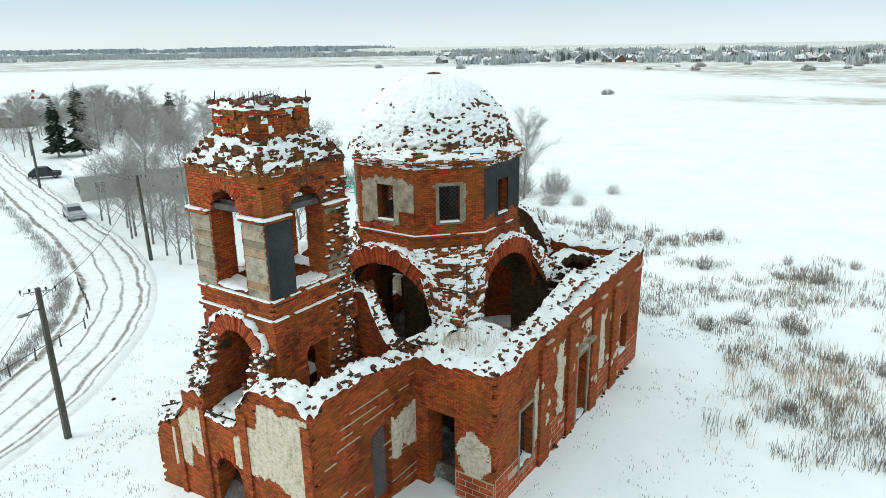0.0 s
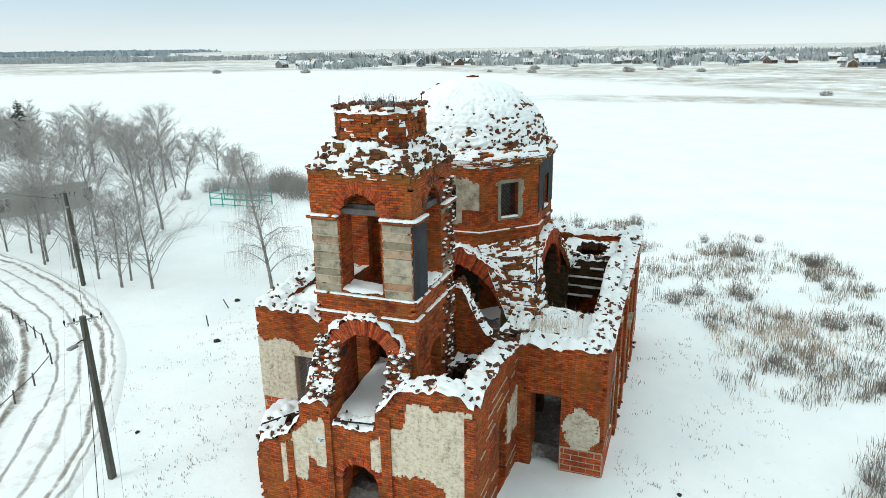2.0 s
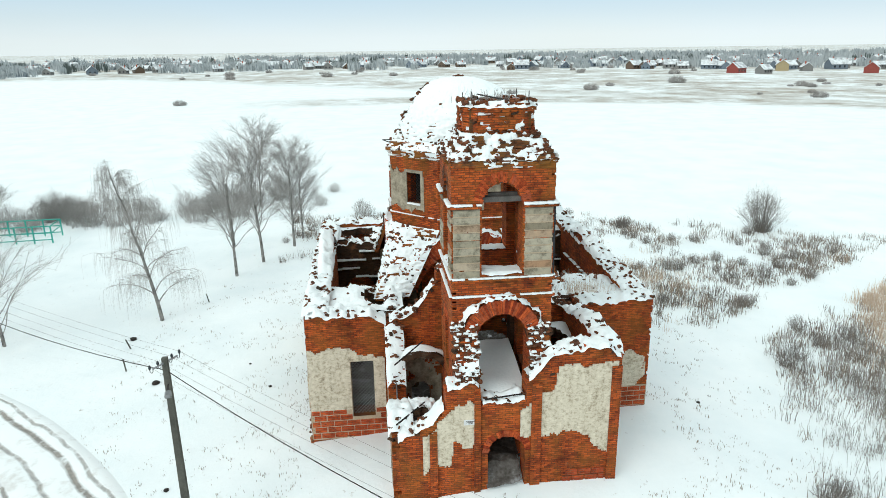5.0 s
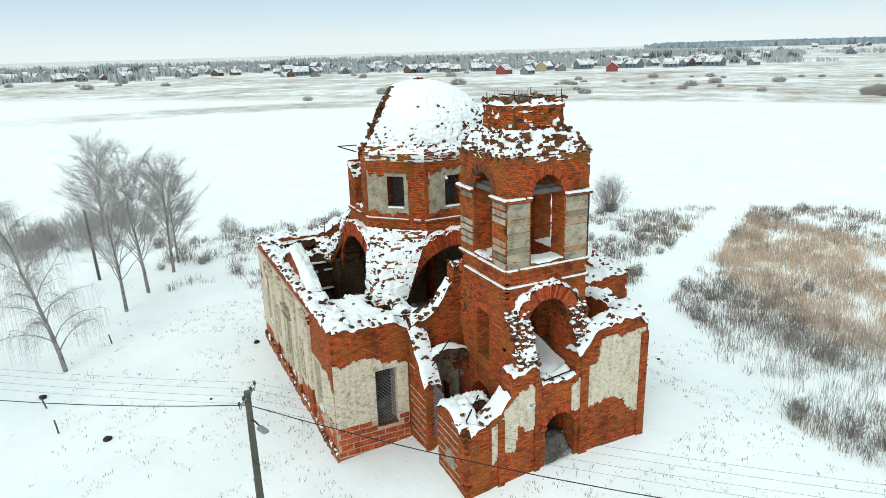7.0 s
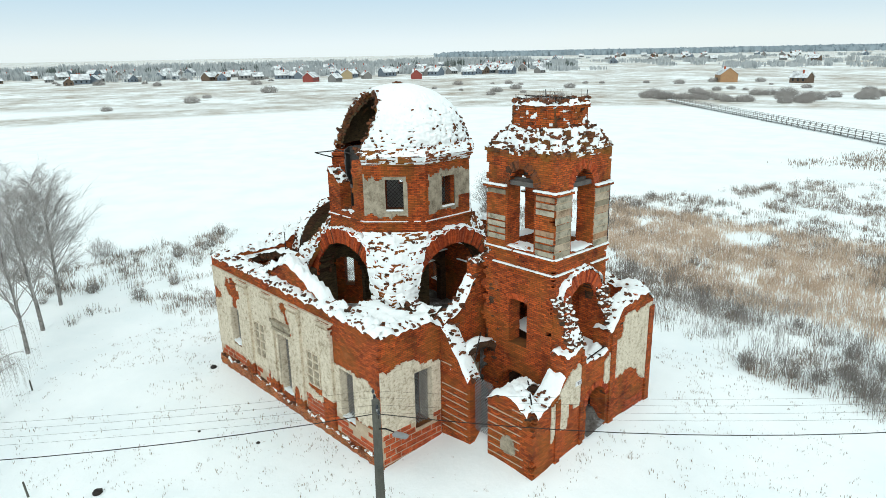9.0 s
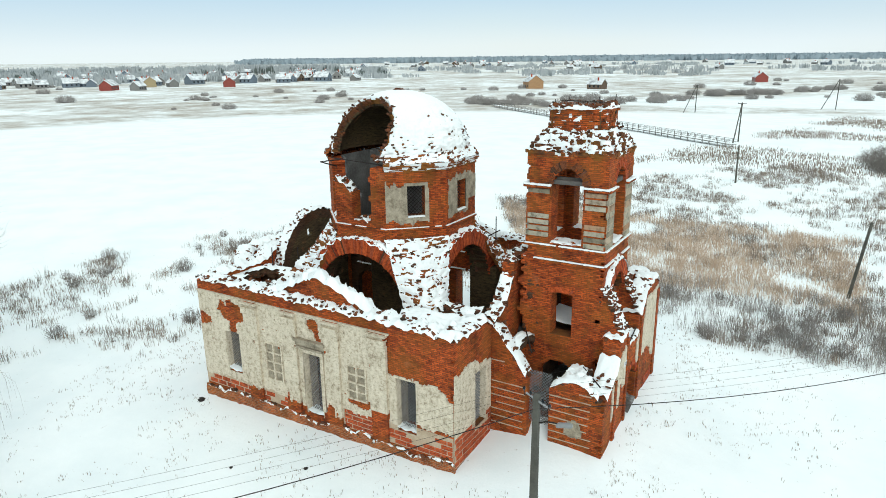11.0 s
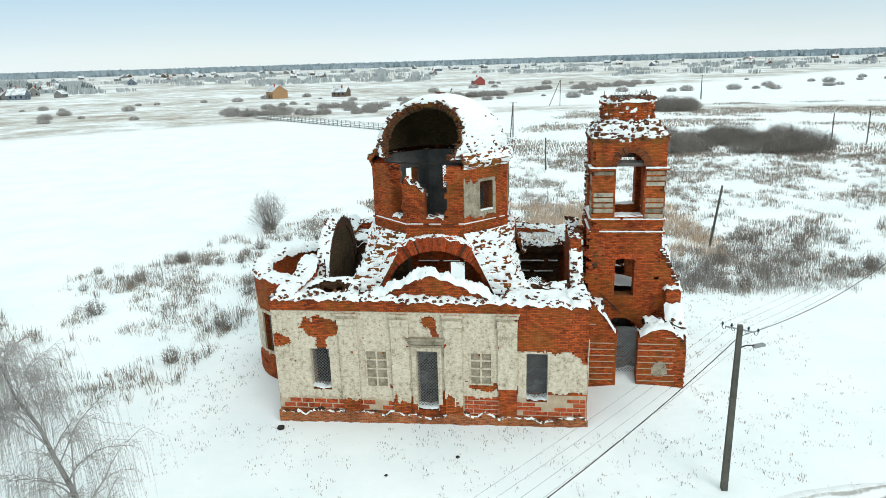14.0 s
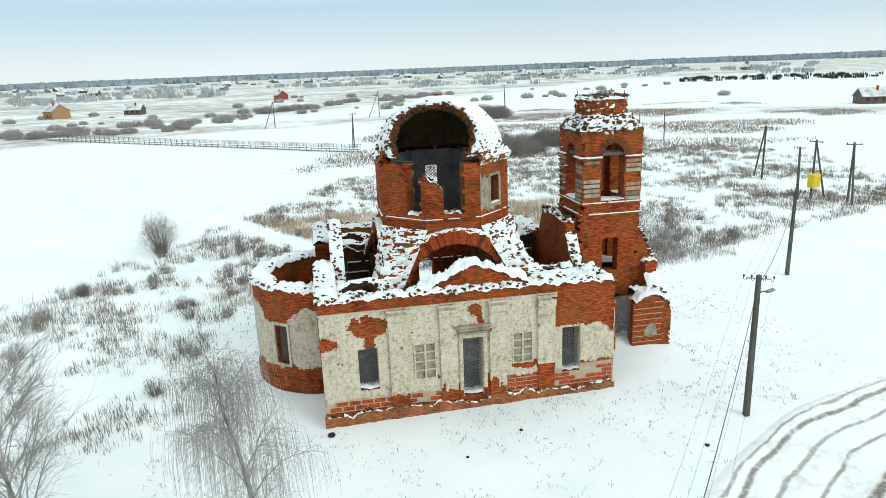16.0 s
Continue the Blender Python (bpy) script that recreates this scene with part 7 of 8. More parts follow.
# thick belt of mixed bare trees between the village houses and the river
for _ in range(150):
    x, y = rt.uniform(36, 92), rt.uniform(62, 150)
    if y < 66 + 0.25 * (x - 36) or x > 62 + 0.35 * (y - 80) or math.hypot(x - 54, y - 71) < 5:
        continue
    stand(rt.choice((lime, lime, birch_d, birch_b)), x, y, rt.uniform(0.6, 1.05), rt.uniform(0, 360))
for x, y, k in ((45, 52, 0.75), (49, 57, 0.8), (57, 62, 0.7), (46, 46, 0.6), (62, 60, 0.55), (58, 55, 0.5), (66, 66, 0.6), (52, 48, 0.55)):
    stand(lime, x, y, k, rt.uniform(0, 360))


def bush(name, seed, r, h, n, mat, label, tw=0.014, foot=0.25):
    rng = random.Random(seed)
    B = Lists()
    for k in range(n):
        w, f = rng.uniform(0, 2 * math.pi), rng.random() ** 0.6
        b = Vector((foot * r * math.cos(w) * rng.random(), foot * r * math.sin(w) * rng.random(), -0.05))
        e = Vector((r * f * math.cos(w), r * f * math.sin(w), h * math.sqrt(max(0.06, 1 - 0.9 * f * f)) * rng.uniform(0.65, 1.05)))
        m = b.lerp(e, 0.55) + Vector((rng.uniform(-1, 1), rng.uniform(-1, 1), 0.2)) * 0.08 * r
        B.tube([b, m, e], [tw * 1.5, tw, tw * 0.5], 3, False)
        for _ in range(4):
            c = m.lerp(e, rng.random())
            q = c + Vector((rng.uniform(-1, 1), rng.uniform(-1, 1), rng.uniform(0.1, 1.2))).normalized() * h * rng.uniform(0.12, 0.28)
            B.tube([c, q], [tw * 0.7, tw * 0.35], 3, False)
    return tagged(B.part(name, mat), label, "bush", "bare bushes")


bush_a = place(bush("bush", 21, 2.5, 4.8, 230, TWIG_DARK, "round bare bush with fine grey branches", 0.009), 33.3, -34.4)
bush_b = place(bush("bush", 22, 1.5, 1.8, 120, TWIG, "low grey-brown bare bush in the snow", 0.008, 0.8), 47.5, 6.0)
bush_c = place(bush("bush", 23, 5.5, 4.2, 460, TWIG_DARK, "broad grey willow thicket", 0.020, 0.95), -26.5, -97.0)
for _ in range(44):
    f = rt.random()
    x, y = 40 + 16 * f + rt.uniform(-4, 6), 52 - 40 * f + rt.uniform(-4, 4)
    if x < 46 and 28 < y < 47 or x < 42 and y > 44:
        x += 9
    stand(bush_b, x, y, rt.uniform(0.7, 1.7), rt.uniform(0, 360))
for _ in range(26):
    stand(bush_c, -36 + rt.uniform(-16, 17), -105 + rt.uniform(-10, 11), rt.uniform(0.6, 1.0), rt.uniform(0, 360))
for _ in range(12):
    stand(bush_c, -44 + rt.uniform(-9, 9), -203 + rt.uniform(-6, 6), rt.uniform(0.7, 1.2), rt.uniform(0, 360))
# bushes along the far banks
bush_d = place(bush("bush", 24, 5.0, 3.6, 300, TWIG, "soft grey bare bush on the far fields", 0.028, 0.95), 300.0, -150.0)
for x, y, s in ((220, 71, 0.55), (245, -54, 0.5), (259, -92, 0.8), (285, -110, 0.5)):
    stand(bush_d, x, y, s, 40)
for x, y in ((124, -225), (113, -212), (107, -213), (102, -227), (94, -218), (84, -216), (82, -249), (68, -220), (65, -226), (62, -232), (58, -250), (55, -262), (49, -276), (44, -306), (38, -316), (32, -316), (24, -325), (19, -332), (8, -354), (-6, -376), (-13, -384), (-27, -378), (-36, -394), (-46, -401), (-55, -411), (-64, -421)):
    for _ in range(3):
        stand(bush_d, x + rt.uniform(-7, 7), y + rt.uniform(-5, 5), rt.uniform(0.45, 0.95), rt.uniform(0, 360))
for _ in range(46):
    a = radians(rt.uniform(-92, -30))
    d = rt.uniform(240, 380)
    stand(bush_d, d * math.cos(a), d * math.sin(a), rt.uniform(0.25, 0.75), rt.uniform(0, 360))
for _ in range(40):
    a = radians(rt.uniform(-125, -80))
    d = rt.uniform(290, 520)
    stand(bush_d, d * math.cos(a), d * math.sin(a), rt.uniform(0.35, 0.9), rt.uniform(0, 360))
for _ in range(34):
    a = radians(rt.uniform(-35, 40))
    d = rt.uniform(440, 640)
    stand(bush_d, d * math.cos(a), d * math.sin(a), rt.uniform(0.4, 1.0), rt.uniform(0, 360))


def spruce(x, y, h, seed):
    rng = random.Random(seed)
    t = thing("spruce", "dark green spruce with drooping boughs", "tree", "spruces", at=(x, y, gz(x, y)))
    L = Lists()
    L.tube([(0, 0, -0.2), (0, 0, h)], [0.24, 0.03], 8)
    L.part("trunk", BARK, t)
    B = Lists()
    for k in range(34):
        f = k / 34
        z = h * (0.1 + 0.88 * f)
        r = 0.21 * h * (1 - f) ** 0.65 * rng.uniform(0.5, 1.25) + 0.2
        for j in range(11):
            w = rng.uniform(0, 6.28)
            e = Vector((math.cos(w) * r, math.sin(w) * r, z - 0.22 * r))
            b = Vector((0, 0, z + 0.12 * r))
            side = Vector((-math.sin(w), math.cos(w), 0)) * r * 0.2
            m = b.lerp(e, 0.6) + Z * 0.06 * r
            B.add([b, m + side, e, m - side, m - Z * 0.16 * r], [(0, 1, 2), (0, 2, 3), (0, 4, 1), (1, 4, 2), (2, 4, 3), (3, 4, 0)])
    B.part("crown", NEEDLE, t)
    return t


for x, y, h, s in ((43.5, 101.5, 13.0, 1), (62.0, 102.0, 10.5, 2), (66.5, 128.0, 9.5, 3), (40.5, 104.5, 11.0, 4)):
    spruce(x, y, h, s)

# ---- dry grass, reeds and scrub ----
PATH_LINE = [(-14, -6.5), (-8, -9.5), (-1.4, -12.8), (9.5, -18.4), (15, -27), (21, -37), (30, -52)]


def off_path(x, y):
    best = 99.0
    for (ax, ay), (bx, by) in zip(PATH_LINE, PATH_LINE[1:]):
        f = max(0, min(1, ((x - ax) * (bx - ax) + (y - ay) * (by - ay)) / ((bx - ax) ** 2 + (by - ay) ** 2)))
        best = min(best, math.hypot(x - ax - f * (bx - ax), y - ay - f * (by - ay)))
    return best


def grassland(name, mat, cnt, pick, hgt, blades, label, seed, wd=0.012, spread=0.28):
    rng = random.Random(seed)
    V, F = [], []
    made = tries = 0
    while made < cnt and tries < cnt * 30:
        tries += 1
        p = pick(rng)
        if p is None:
            continue
        made += 1
        x, y = p
        z = gz(x, y)
        hh = hgt * rng.uniform(0.5, 1.25)
        for _ in range(blades):
            bx, by = x + rng.gauss(0, spread), y + rng.gauss(0, spread)
            h = hh * rng.uniform(0.45, 1.1)
            w = rng.uniform(0, math.pi)
            cx, cy = wd * math.cos(w), wd * math.sin(w)
            lx, ly = rng.gauss(0.05, 0.22) * h, rng.gauss(0, 0.22) * h
            k = len(V)
            V += [(bx - cx, by - cy, z - 0.05), (bx + cx, by + cy, z - 0.05), (bx + lx * 0.4 - cx * 0.8, by + ly * 0.4 - cy * 0.8, z + h * 0.6), (bx + lx * 0.4 + cx * 0.8, by + ly * 0.4 + cy * 0.8, z + h * 0.6), (bx + lx, by + ly, z + h)]
            F += [(k, k + 1, k + 3, k + 2), (k + 2, k + 3, k + 4)]
    return tagged(part(name, V, F, mat), label, "grass", kind="stuff")


def scrub_pick(rng):
    x, y = rng.uniform(-75, 62), rng.uniform(-95, 14)
    d = near_church(x, y)
    if d < 4.0 or off_path(x, y) < 1.8:
        return None
    # the bank along the river bends from north-east to south
    edge = 47 - 0.0 * y if y > -12 else 47 + 0.55 * (y + 12)
    if x > edge + 3 * nz(y * 0.1, 2.0) or y > 9 - 0.3 * max(0, x - 30) and x < 30:
        return None
    south_of = y < float(np.interp(x, [-60, -40, -22, -14, -8, -1.4, 9.5, 15, 21, 30], [-30, -24, -17.5, -13.5, -12.0, -15.0, -20.5, -29, -39, -54]))
    north_of = x > 9 and y < -9.0 + 0.12 * (x - 9) * (1 if x > 24 else 0) and not south_of or x > 24
    if not (south_of or north_of):
        return None
    dens = 0.36 + 1.0 * fbm(x * 0.075, y * 0.075, 30.0) + 0.75 * nz(x * 0.30, y * 0.30, 31.0)
    if -18 < x < 9 and y > -26:
        dens += 0.35
    if y < -50:
        dens -= 0.1
    return (x, y) if rng.random() < dens else None


def reed_pick(rng):
    x, y = rng.uniform(-16, 24), rng.uniform(-47, -21)
    lim = -24.0 - 0.6 * max(0, x - 4)
    if y > lim or off_path(x, y) < 2.5 or nz(x * 0.13, y * 0.13, 41.0) < -0.32:
        return None
    return (x, y)


def bank_pick(rng):
    i = rng.randrange(len(ROAD_LINE) - 1)
    a, b = Vector(ROAD_LINE[i]), Vector(ROAD_LINE[i + 1])
    if not 3 <= i <= 8:
        return None
    d = (b - a).normalized()
    s = Vector((d.y, -d.x))
    p = a.lerp(b, rng.random()) + s * (3.2 + abs(rng.gauss(0, 0.45)) + 0.9 * max(0.0, nz(a.x * 0.1, 4.0)))
    if near_church(*p) < 6 or nz(p.x * 0.2, p.y * 0.2, 44.0) < -0.45:
        return None
    return (p.x, p.y)


def speck_pick(rng):
    x, y = rng.uniform(-16, 25), rng.uniform(-16, 20)
    c = near_church(x, y)
    return (x, y) if c > 0.3 and rng.random() < 0.9 * math.exp(-c / 5) + 0.12 and nz(x * 0.25, y * 0.25, 51) > -0.2 else None


def far_pick(rng):
    x, y = rng.uniform(-160, 30), rng.uniform(-230, -90)
    return (x, y) if x < 20 + 0.3 * (y + 90) and fbm(x * 0.02, y * 0.035, 60.0) > 0.08 else None


grassland("dry_scrub", GRASS_DRY, 7200, scrub_pick, 0.66, 16, "grey-brown dry weeds standing out of the snow", 1, 0.014, 0.30)
grassland("dry_weeds", TWIG_DARK, 1900, scrub_pick, 0.95, 13, "dark dry weed stalks in clumps", 2, 0.015, 0.22)
def belt_pick(rng):
    x, y = rng.uniform(-24, 10), rng.uniform(-27, -11)
    if off_path(x, y) < 2.2 or y > float(np.interp(x, [-24, -14, -8, -1.4, 9.5], [-15.5, -12.8, -13.0, -15.8, -21])):
        return None
    return (x, y) if 0.55 + 1.1 * nz(x * 0.3, y * 0.3, 35.0) > rng.random() else None


grassland("grey_weeds", TWIG, 850, belt_pick, 1.0, 12, "grey weed stalks between the path and the reeds", 7, 0.011, 0.30)
def fawn_pick(rng):
    x, y = rng.gauss(20, 3.5), rng.gauss(-16.5, 2.6)
    return (x, y) if off_path(x, y) > 1.8 and near_church(x, y) > 4 and nz(x * 0.4, y * 0.4, 37) > -0.1 else None


grassland("fawn_grass", REED, 130, fawn_pick, 0.7, 14, "fawn dry grass in tufts", 8, 0.012, 0.3)
grassland("reed_bed", REED, 1750, reed_pick, 0.95, 20, "dense bed of fawn dry reeds", 3, 0.014, 0.4)
grassland("roadside_grass", TWIG, 700, bank_pick, 0.42, 11, "withered grass along the road bank", 4, 0.013, 0.28)
grassland("grass_specks", GRASS_DRY, 1800, speck_pick, 0.15, 4, "short withered stalks poking through the snow", 5, 0.014, 0.12)
grassland("far_scrub", GRASS_DRY, 4200, far_pick, 0.7, 9, "patches of far dry scrub", 6, 0.05, 1.3)


shrub = bush("shrub", 25, 0.75, 0.95, 70, TWIG_DARK, "small dark bare shrub among the weeds", 0.007, 0.5)
rs = random.Random(31)
spot = None
while spot is None:
    spot = scrub_pick(rs)
place(shrub, *spot)
made = 0
while made < 110:
    q = scrub_pick(rs)
    if q and (q[0] > 18 or q[1] > -34 and q[0] > -30):
        stand(shrub, q[0], q[1], rs.uniform(0.6, 1.35), rs.uniform(0, 360))
        made += 1


def clod(x, y, s, seed):
    rng = random.Random(seed)
    m = bmesh.new()
    bmesh.ops.create_icosphere(m, subdivisions=2, radius=s)
    for v in m.verts:
        v.co *= 1 + 0.35 * nz(v.co.x * 3 / s, v.co.y * 3 / s, seed)
        v.co.z *= 0.6
    me = bpy.data.meshes.new("clod")
    m.to_mesh(me)
    m.free()
    me.materials.append(IRON)
    ob = new("clod", me)
    ob.matrix_basis = pose(x, y, gz(x, y) + 0.25 * s, 0, 0, rng.uniform(0, 360))
    return tagged(ob, "dark frozen clod lying on the snow", "clod", "dark clods")


for k, (x, y, s) in enumerate(((6.3, 11.0, 0.10), (-2.2, 14.3, 0.12), (15.95, 8.9, 0.2), (9.5, 12.6, 0.08), (15.0, 21.2, 0.22), (8.3, 17.8, 0.22), (0.5, -11.2, 0.1))):
    clod(x, y, s, k + 1)
for x, y, q in ((13.7, 20.9, 0.5), (10.3, 20.1, 0.0), (21.4, 17.6, 0.4)):
    plain_pole(x, y, 0.8, (-q, 0.1), "stake", "short dark stake in the snow", 0.05)


def board_fence(name, label, line, hgt, rails, mat, gap):
    """Posts along a line with level rails nailed to them."""
    t = thing(name, label, "fence")
    pts = []
    for (ax, ay), (bx, by) in zip(line, line[1:]):
        k = max(1, int(math.hypot(bx - ax, by - ay) / gap))
        pts += [(ax + (bx - ax) * i / k, ay + (by - ay) * i / k) for i in range(k)]
    pts.append(line[-1])
    tops = []
    for i, (x, y) in enumerate(pts):
        z = gz(x, y)
        L = Lists()
        L.tube([(x, y, z - 0.2), (x + 0.08 * nz(i * 1.7), y + 0.08 * nz(i * 2.3, 4.0), z + hgt * (1 + 0.15 * nz(i * 3.1, 7.0)))], [0.055, 0.045], 6)
        L.part("fence_post", mat, t)
        tops.append(Vector((x, y, z)))
    for h in rails:
        for a, b in zip(tops, tops[1:]):
            L = Lists()
            L.tube([a + Z * h, b + Z * (h + 0.03 * nz(a.x, a.y))], [0.028, 0.028], 4)
            L.part("rail", mat, t)


board_fence("rail_fence", "low grey wooden rail fence among bare trees", [(19.5, 43.5), (19.6, 38.5), (20.0, 34.0)], 1.0, (0.35, 0.85), BOARD, 1.6)
board_fence("verge_fence", "row of thin grey stakes and wire on the road verge", [(-6.5, 21.0), (-4.0, 22.0), (-2.2, 22.8), (-0.2, 23.8), (2.2, 25.3), (4.2, 28.4), (6.4, 34.0)], 0.95, (0.75,), WOOD, 1.5)

# ---- green frame by the river ----
green = thing("green_frame", "turquoise painted steel railing enclosure by the trees", "railing")
GREEN = plain("turquoise_paint", (0.05, 0.42, 0.34), 0.5)
ga, gb, gdp = Vector((40.6, 44.2, 0)), Vector((41.0, 37.4, 0)), Vector((3.0, 0.3, 0))
gz0 = gz(41, 40)
for row, o in enumerate((Vector((0, 0, 0)), gdp)):
    for k in range(5):
        p = ga.lerp(gb, k / 4) + o
        L = Lists()
        L.bevel_box((p.x, p.y, gz0 + 0.85), (0.06, 0.06, 0.95), 0.015)
        L.part("post", GREEN, green)
    for h in (0.35, 1.05, 1.75):
        L = Lists()
        L.tube([Vector((*(ga + o).xy, gz0 + h)), Vector((*(gb + o).xy, gz0 + h))], [0.06, 0.06], 6)
        L.part("rail", GREEN, green)
for p in (ga, gb):
    for h in (1.05, 1.75):
        L = Lists()
        L.tube([Vector((*p.xy, gz0 + h)), Vector((*(p + gdp).xy, gz0 + h))], [0.05, 0.05], 6)
        L.part("rail", GREEN, green)

# ---- buildings ----
WHITE_WALL = spotted("grey_stucco", [(0.3, (0.27, 0.275, 0.25)), (0.65, (0.42, 0.425, 0.39))], 0.7, 8, 0.9)
FRAME = plain("white_window_frame", (0.65, 0.66, 0.66), 0.6)
hall = thing("long_house", "long single-storey grey stucco house with a snowy hipped roof", "house", at=(23.4, 65.2, gz(24, 66)), rz=-24)
HL, HD, HH = 14.5, 12.0, 3.4
L = Lists()
L.box((HL / 2, HD / 2, HH / 2 - 0.2), (HL / 2, HD / 2, HH / 2 + 0.2))
L.part("wall", WHITE_WALL, hall)
e = 0.5
L = Lists()
L.add([Vector(p) for p in ((-e, -e, HH), (HL + e, -e, HH), (HL + e, HD + e, HH), (-e, HD + e, HH), (HD / 2, HD / 2, HH + 2.4), (HL - HD / 2, HD / 2, HH + 2.4), (-e, -e, HH - 0.18), (HL + e, -e, HH - 0.18), (HL + e, HD + e, HH - 0.18), (-e, HD + e, HH - 0.18))],
      [(0, 1, 5, 4), (1, 2, 5), (2, 3, 4, 5), (3, 0, 4), (0, 6, 7, 1), (1, 7, 8, 2), (2, 8, 9, 3), (3, 9, 6, 0), (9, 8, 7, 6)])
L.part("roof", SNOW, hall, "roof under smooth snow")
for k in range(4):
    L = Lists()
    L.box((-0.03, 1.6 + 2.3 * k, 1.6), (0.05, 0.55, 0.75) if k != 3 else (0.05, 0.5, 1.2))
    w = L.part("window" if k != 3 else "door", GLASS if k != 3 else WOOD, hall)
    if k != 3:
        L = Lists()
        L.box((-0.09, 1.6 + 2.3 * k, 1.6), (0.02, 0.05, 0.75))
        L.box((-0.09, 1.6 + 2.3 * k, 2.4), (0.03, 0.62, 0.06))
        L.part("frame", FRAME, w)
for k in range(5):
    L = Lists()
    L.box((2.3 + 3.0 * k, -0.03, 1.6), (0.55, 0.05, 0.75))
    w = L.part("window", GLASS, hall)
    L = Lists()
    L.box((2.3 + 3.0 * k, -0.09, 1.6), (0.05, 0.02, 0.75))
    L.box((2.3 + 3.0 * k, -0.09, 2.4), (0.62, 0.03, 0.06))
    L.part("frame", FRAME, w)


ROOF_SNOW = spotted("thin_roof_snow", [(0.36, (0.26, 0.27, 0.28)), (0.50, (0.62, 0.65, 0.66)), (0.62, (0.80, 0.84, 0.85))], 0.35, 2.5, 0.85)


def cottage(name, wall, label, wd=7.0, ln=9.0, hh=2.9, rh=2.7, snow=True, roof=None):
    t = thing(name, label, "house", "village houses")
    L = Lists()
    L.add([Vector(p) for p in ((-wd / 2, -ln / 2, -0.6), (wd / 2, -ln / 2, -0.6), (wd / 2, ln / 2, -0.6), (-wd / 2, ln / 2, -0.6), (-wd / 2, -ln / 2, hh), (wd / 2, -ln / 2, hh), (wd / 2, ln / 2, hh), (-wd / 2, ln / 2, hh), (0, -ln / 2, hh + rh), (0, ln / 2, hh + rh))],
          [(0, 1, 5, 8, 4), (1, 2, 6, 5), (2, 3, 7, 9, 6), (3, 0, 4, 7)])
    L.part("wall", wall, t)
    for s in (-1, 1):
        L = Lists()
        a, b = Vector((0, 0, hh + rh + 0.05)), Vector((s * (wd / 2 + 0.5), 0, hh - 0.32))
        y = ln / 2 + 0.45
        v = [Vector((p.x, q, p.z + z)) for p in (a, b) for q in (-y, y) for z in (0, 0.22)]
        L.add(v, [(0, 1, 3, 2), (4, 6, 7, 5), (1, 5, 7, 3), (0, 2, 6, 4), (0, 4, 5, 1), (2, 3, 7, 6)])
        L.part("roof", ROOF_SNOW if snow else roof, t)
    L = Lists()
    L.bevel_box((wd * 0.18, ln * 0.15, hh + rh), (0.35, 0.35, 0.9), 0.05)
    L.part("chimney", BLOCK, t)
    for k in range(3):
        for s in (-1, 1):
            L = Lists()
            L.box((s * (wd / 2 + 0.02), ln * (k - 1) * 0.3, 1.6), (0.05, 0.5, 0.65))
            L.part("window", GLASS, t)
    for k in (-1, 1):
        L = Lists()
        L.box((k * wd * 0.22, -ln / 2 - 0.02, 1.6), (0.5, 0.05, 0.65))
        L.part("window", GLASS, t)
    return t


kinds = [cottage("cottage", plain("brown_logs", (0.14, 0.10, 0.07)), "brown log cottage with a snowy gable roof"),
         cottage("cottage", plain("grey_boards", (0.22, 0.22, 0.21)), "grey boarded cottage with a snowy gable roof", 6.5, 8.0),
         cottage("cottage", plain("blue_grey_boards", (0.16, 0.20, 0.24)), "blue-grey boarded cottage with a snowy roof", 7.5, 10, 3.1, 3.2),
         cottage("cottage", plain("red_brown_boards", (0.30, 0.075, 0.06)), "red-brown painted house with a snowy roof", 8, 10, 3.4, 3.2),
         cottage("cottage", plain("straw_yellow_wall", (0.42, 0.34, 0.20)), "yellow house with a snowy roof", 8, 11, 4.2, 3.0),
         cottage("cottage", plain("orange_timber", (0.42, 0.25, 0.13)), "new orange timber house with a snowy roof", 9, 12, 4.2, 3.4),
         cottage("cottage", plain("pale_brick_wall", (0.55, 0.53, 0.50)), "pale two-storey house under construction", 9, 15, 5.5, 0.8)]
for ob, x, y, r in ((kinds[0], 60, 165, 20), (kinds[1], 640, 60, 30), (kinds[2], 560, -140, 60), (kinds[3], 400, -238, 30), (kinds[4], 422, -284, 60), (kinds[5], 150, -348, 40), (kinds[6], 406, -417, 30)):
    place(ob, x, y, r)
rv = random.Random(9)
for x, y, k, r in ((380, -245, 1, 20), (364, -306, 3, 50), (407, -292, 1, 70), (440, -300, 2, 10), (112, -352, 0, 80), (40, -480, 3, 20), (-186, -176, 0, 75), (70, 172, 1, 60), (46, 160, 0, 100), (84, 205, 0, 10)):
    stand(kinds[k], x, y, 1.0, r)
for _ in range(230):
    a = radians(rv.uniform(-52, 34))
    d = rv.choice((650, 720, 800, 900, 1020)) + rv.uniform(-22, 22) - 90 * (a < -0.2)
    stand(kinds[rv.choice([0, 1, 1, 1, 2, 2])], d * math.cos(a), d * math.sin(a), rv.uniform(0.85, 1.25), rv.uniform(0, 360))
for _ in range(70):
    a = radians(rv.uniform(-128, -52))
    d = rv.uniform(900, 1900)
    stand(kinds[rv.choice([0, 1, 1, 2])], d * math.cos(a), d * math.sin(a), rv.uniform(1.0, 1.5), rv.uniform(0, 360))


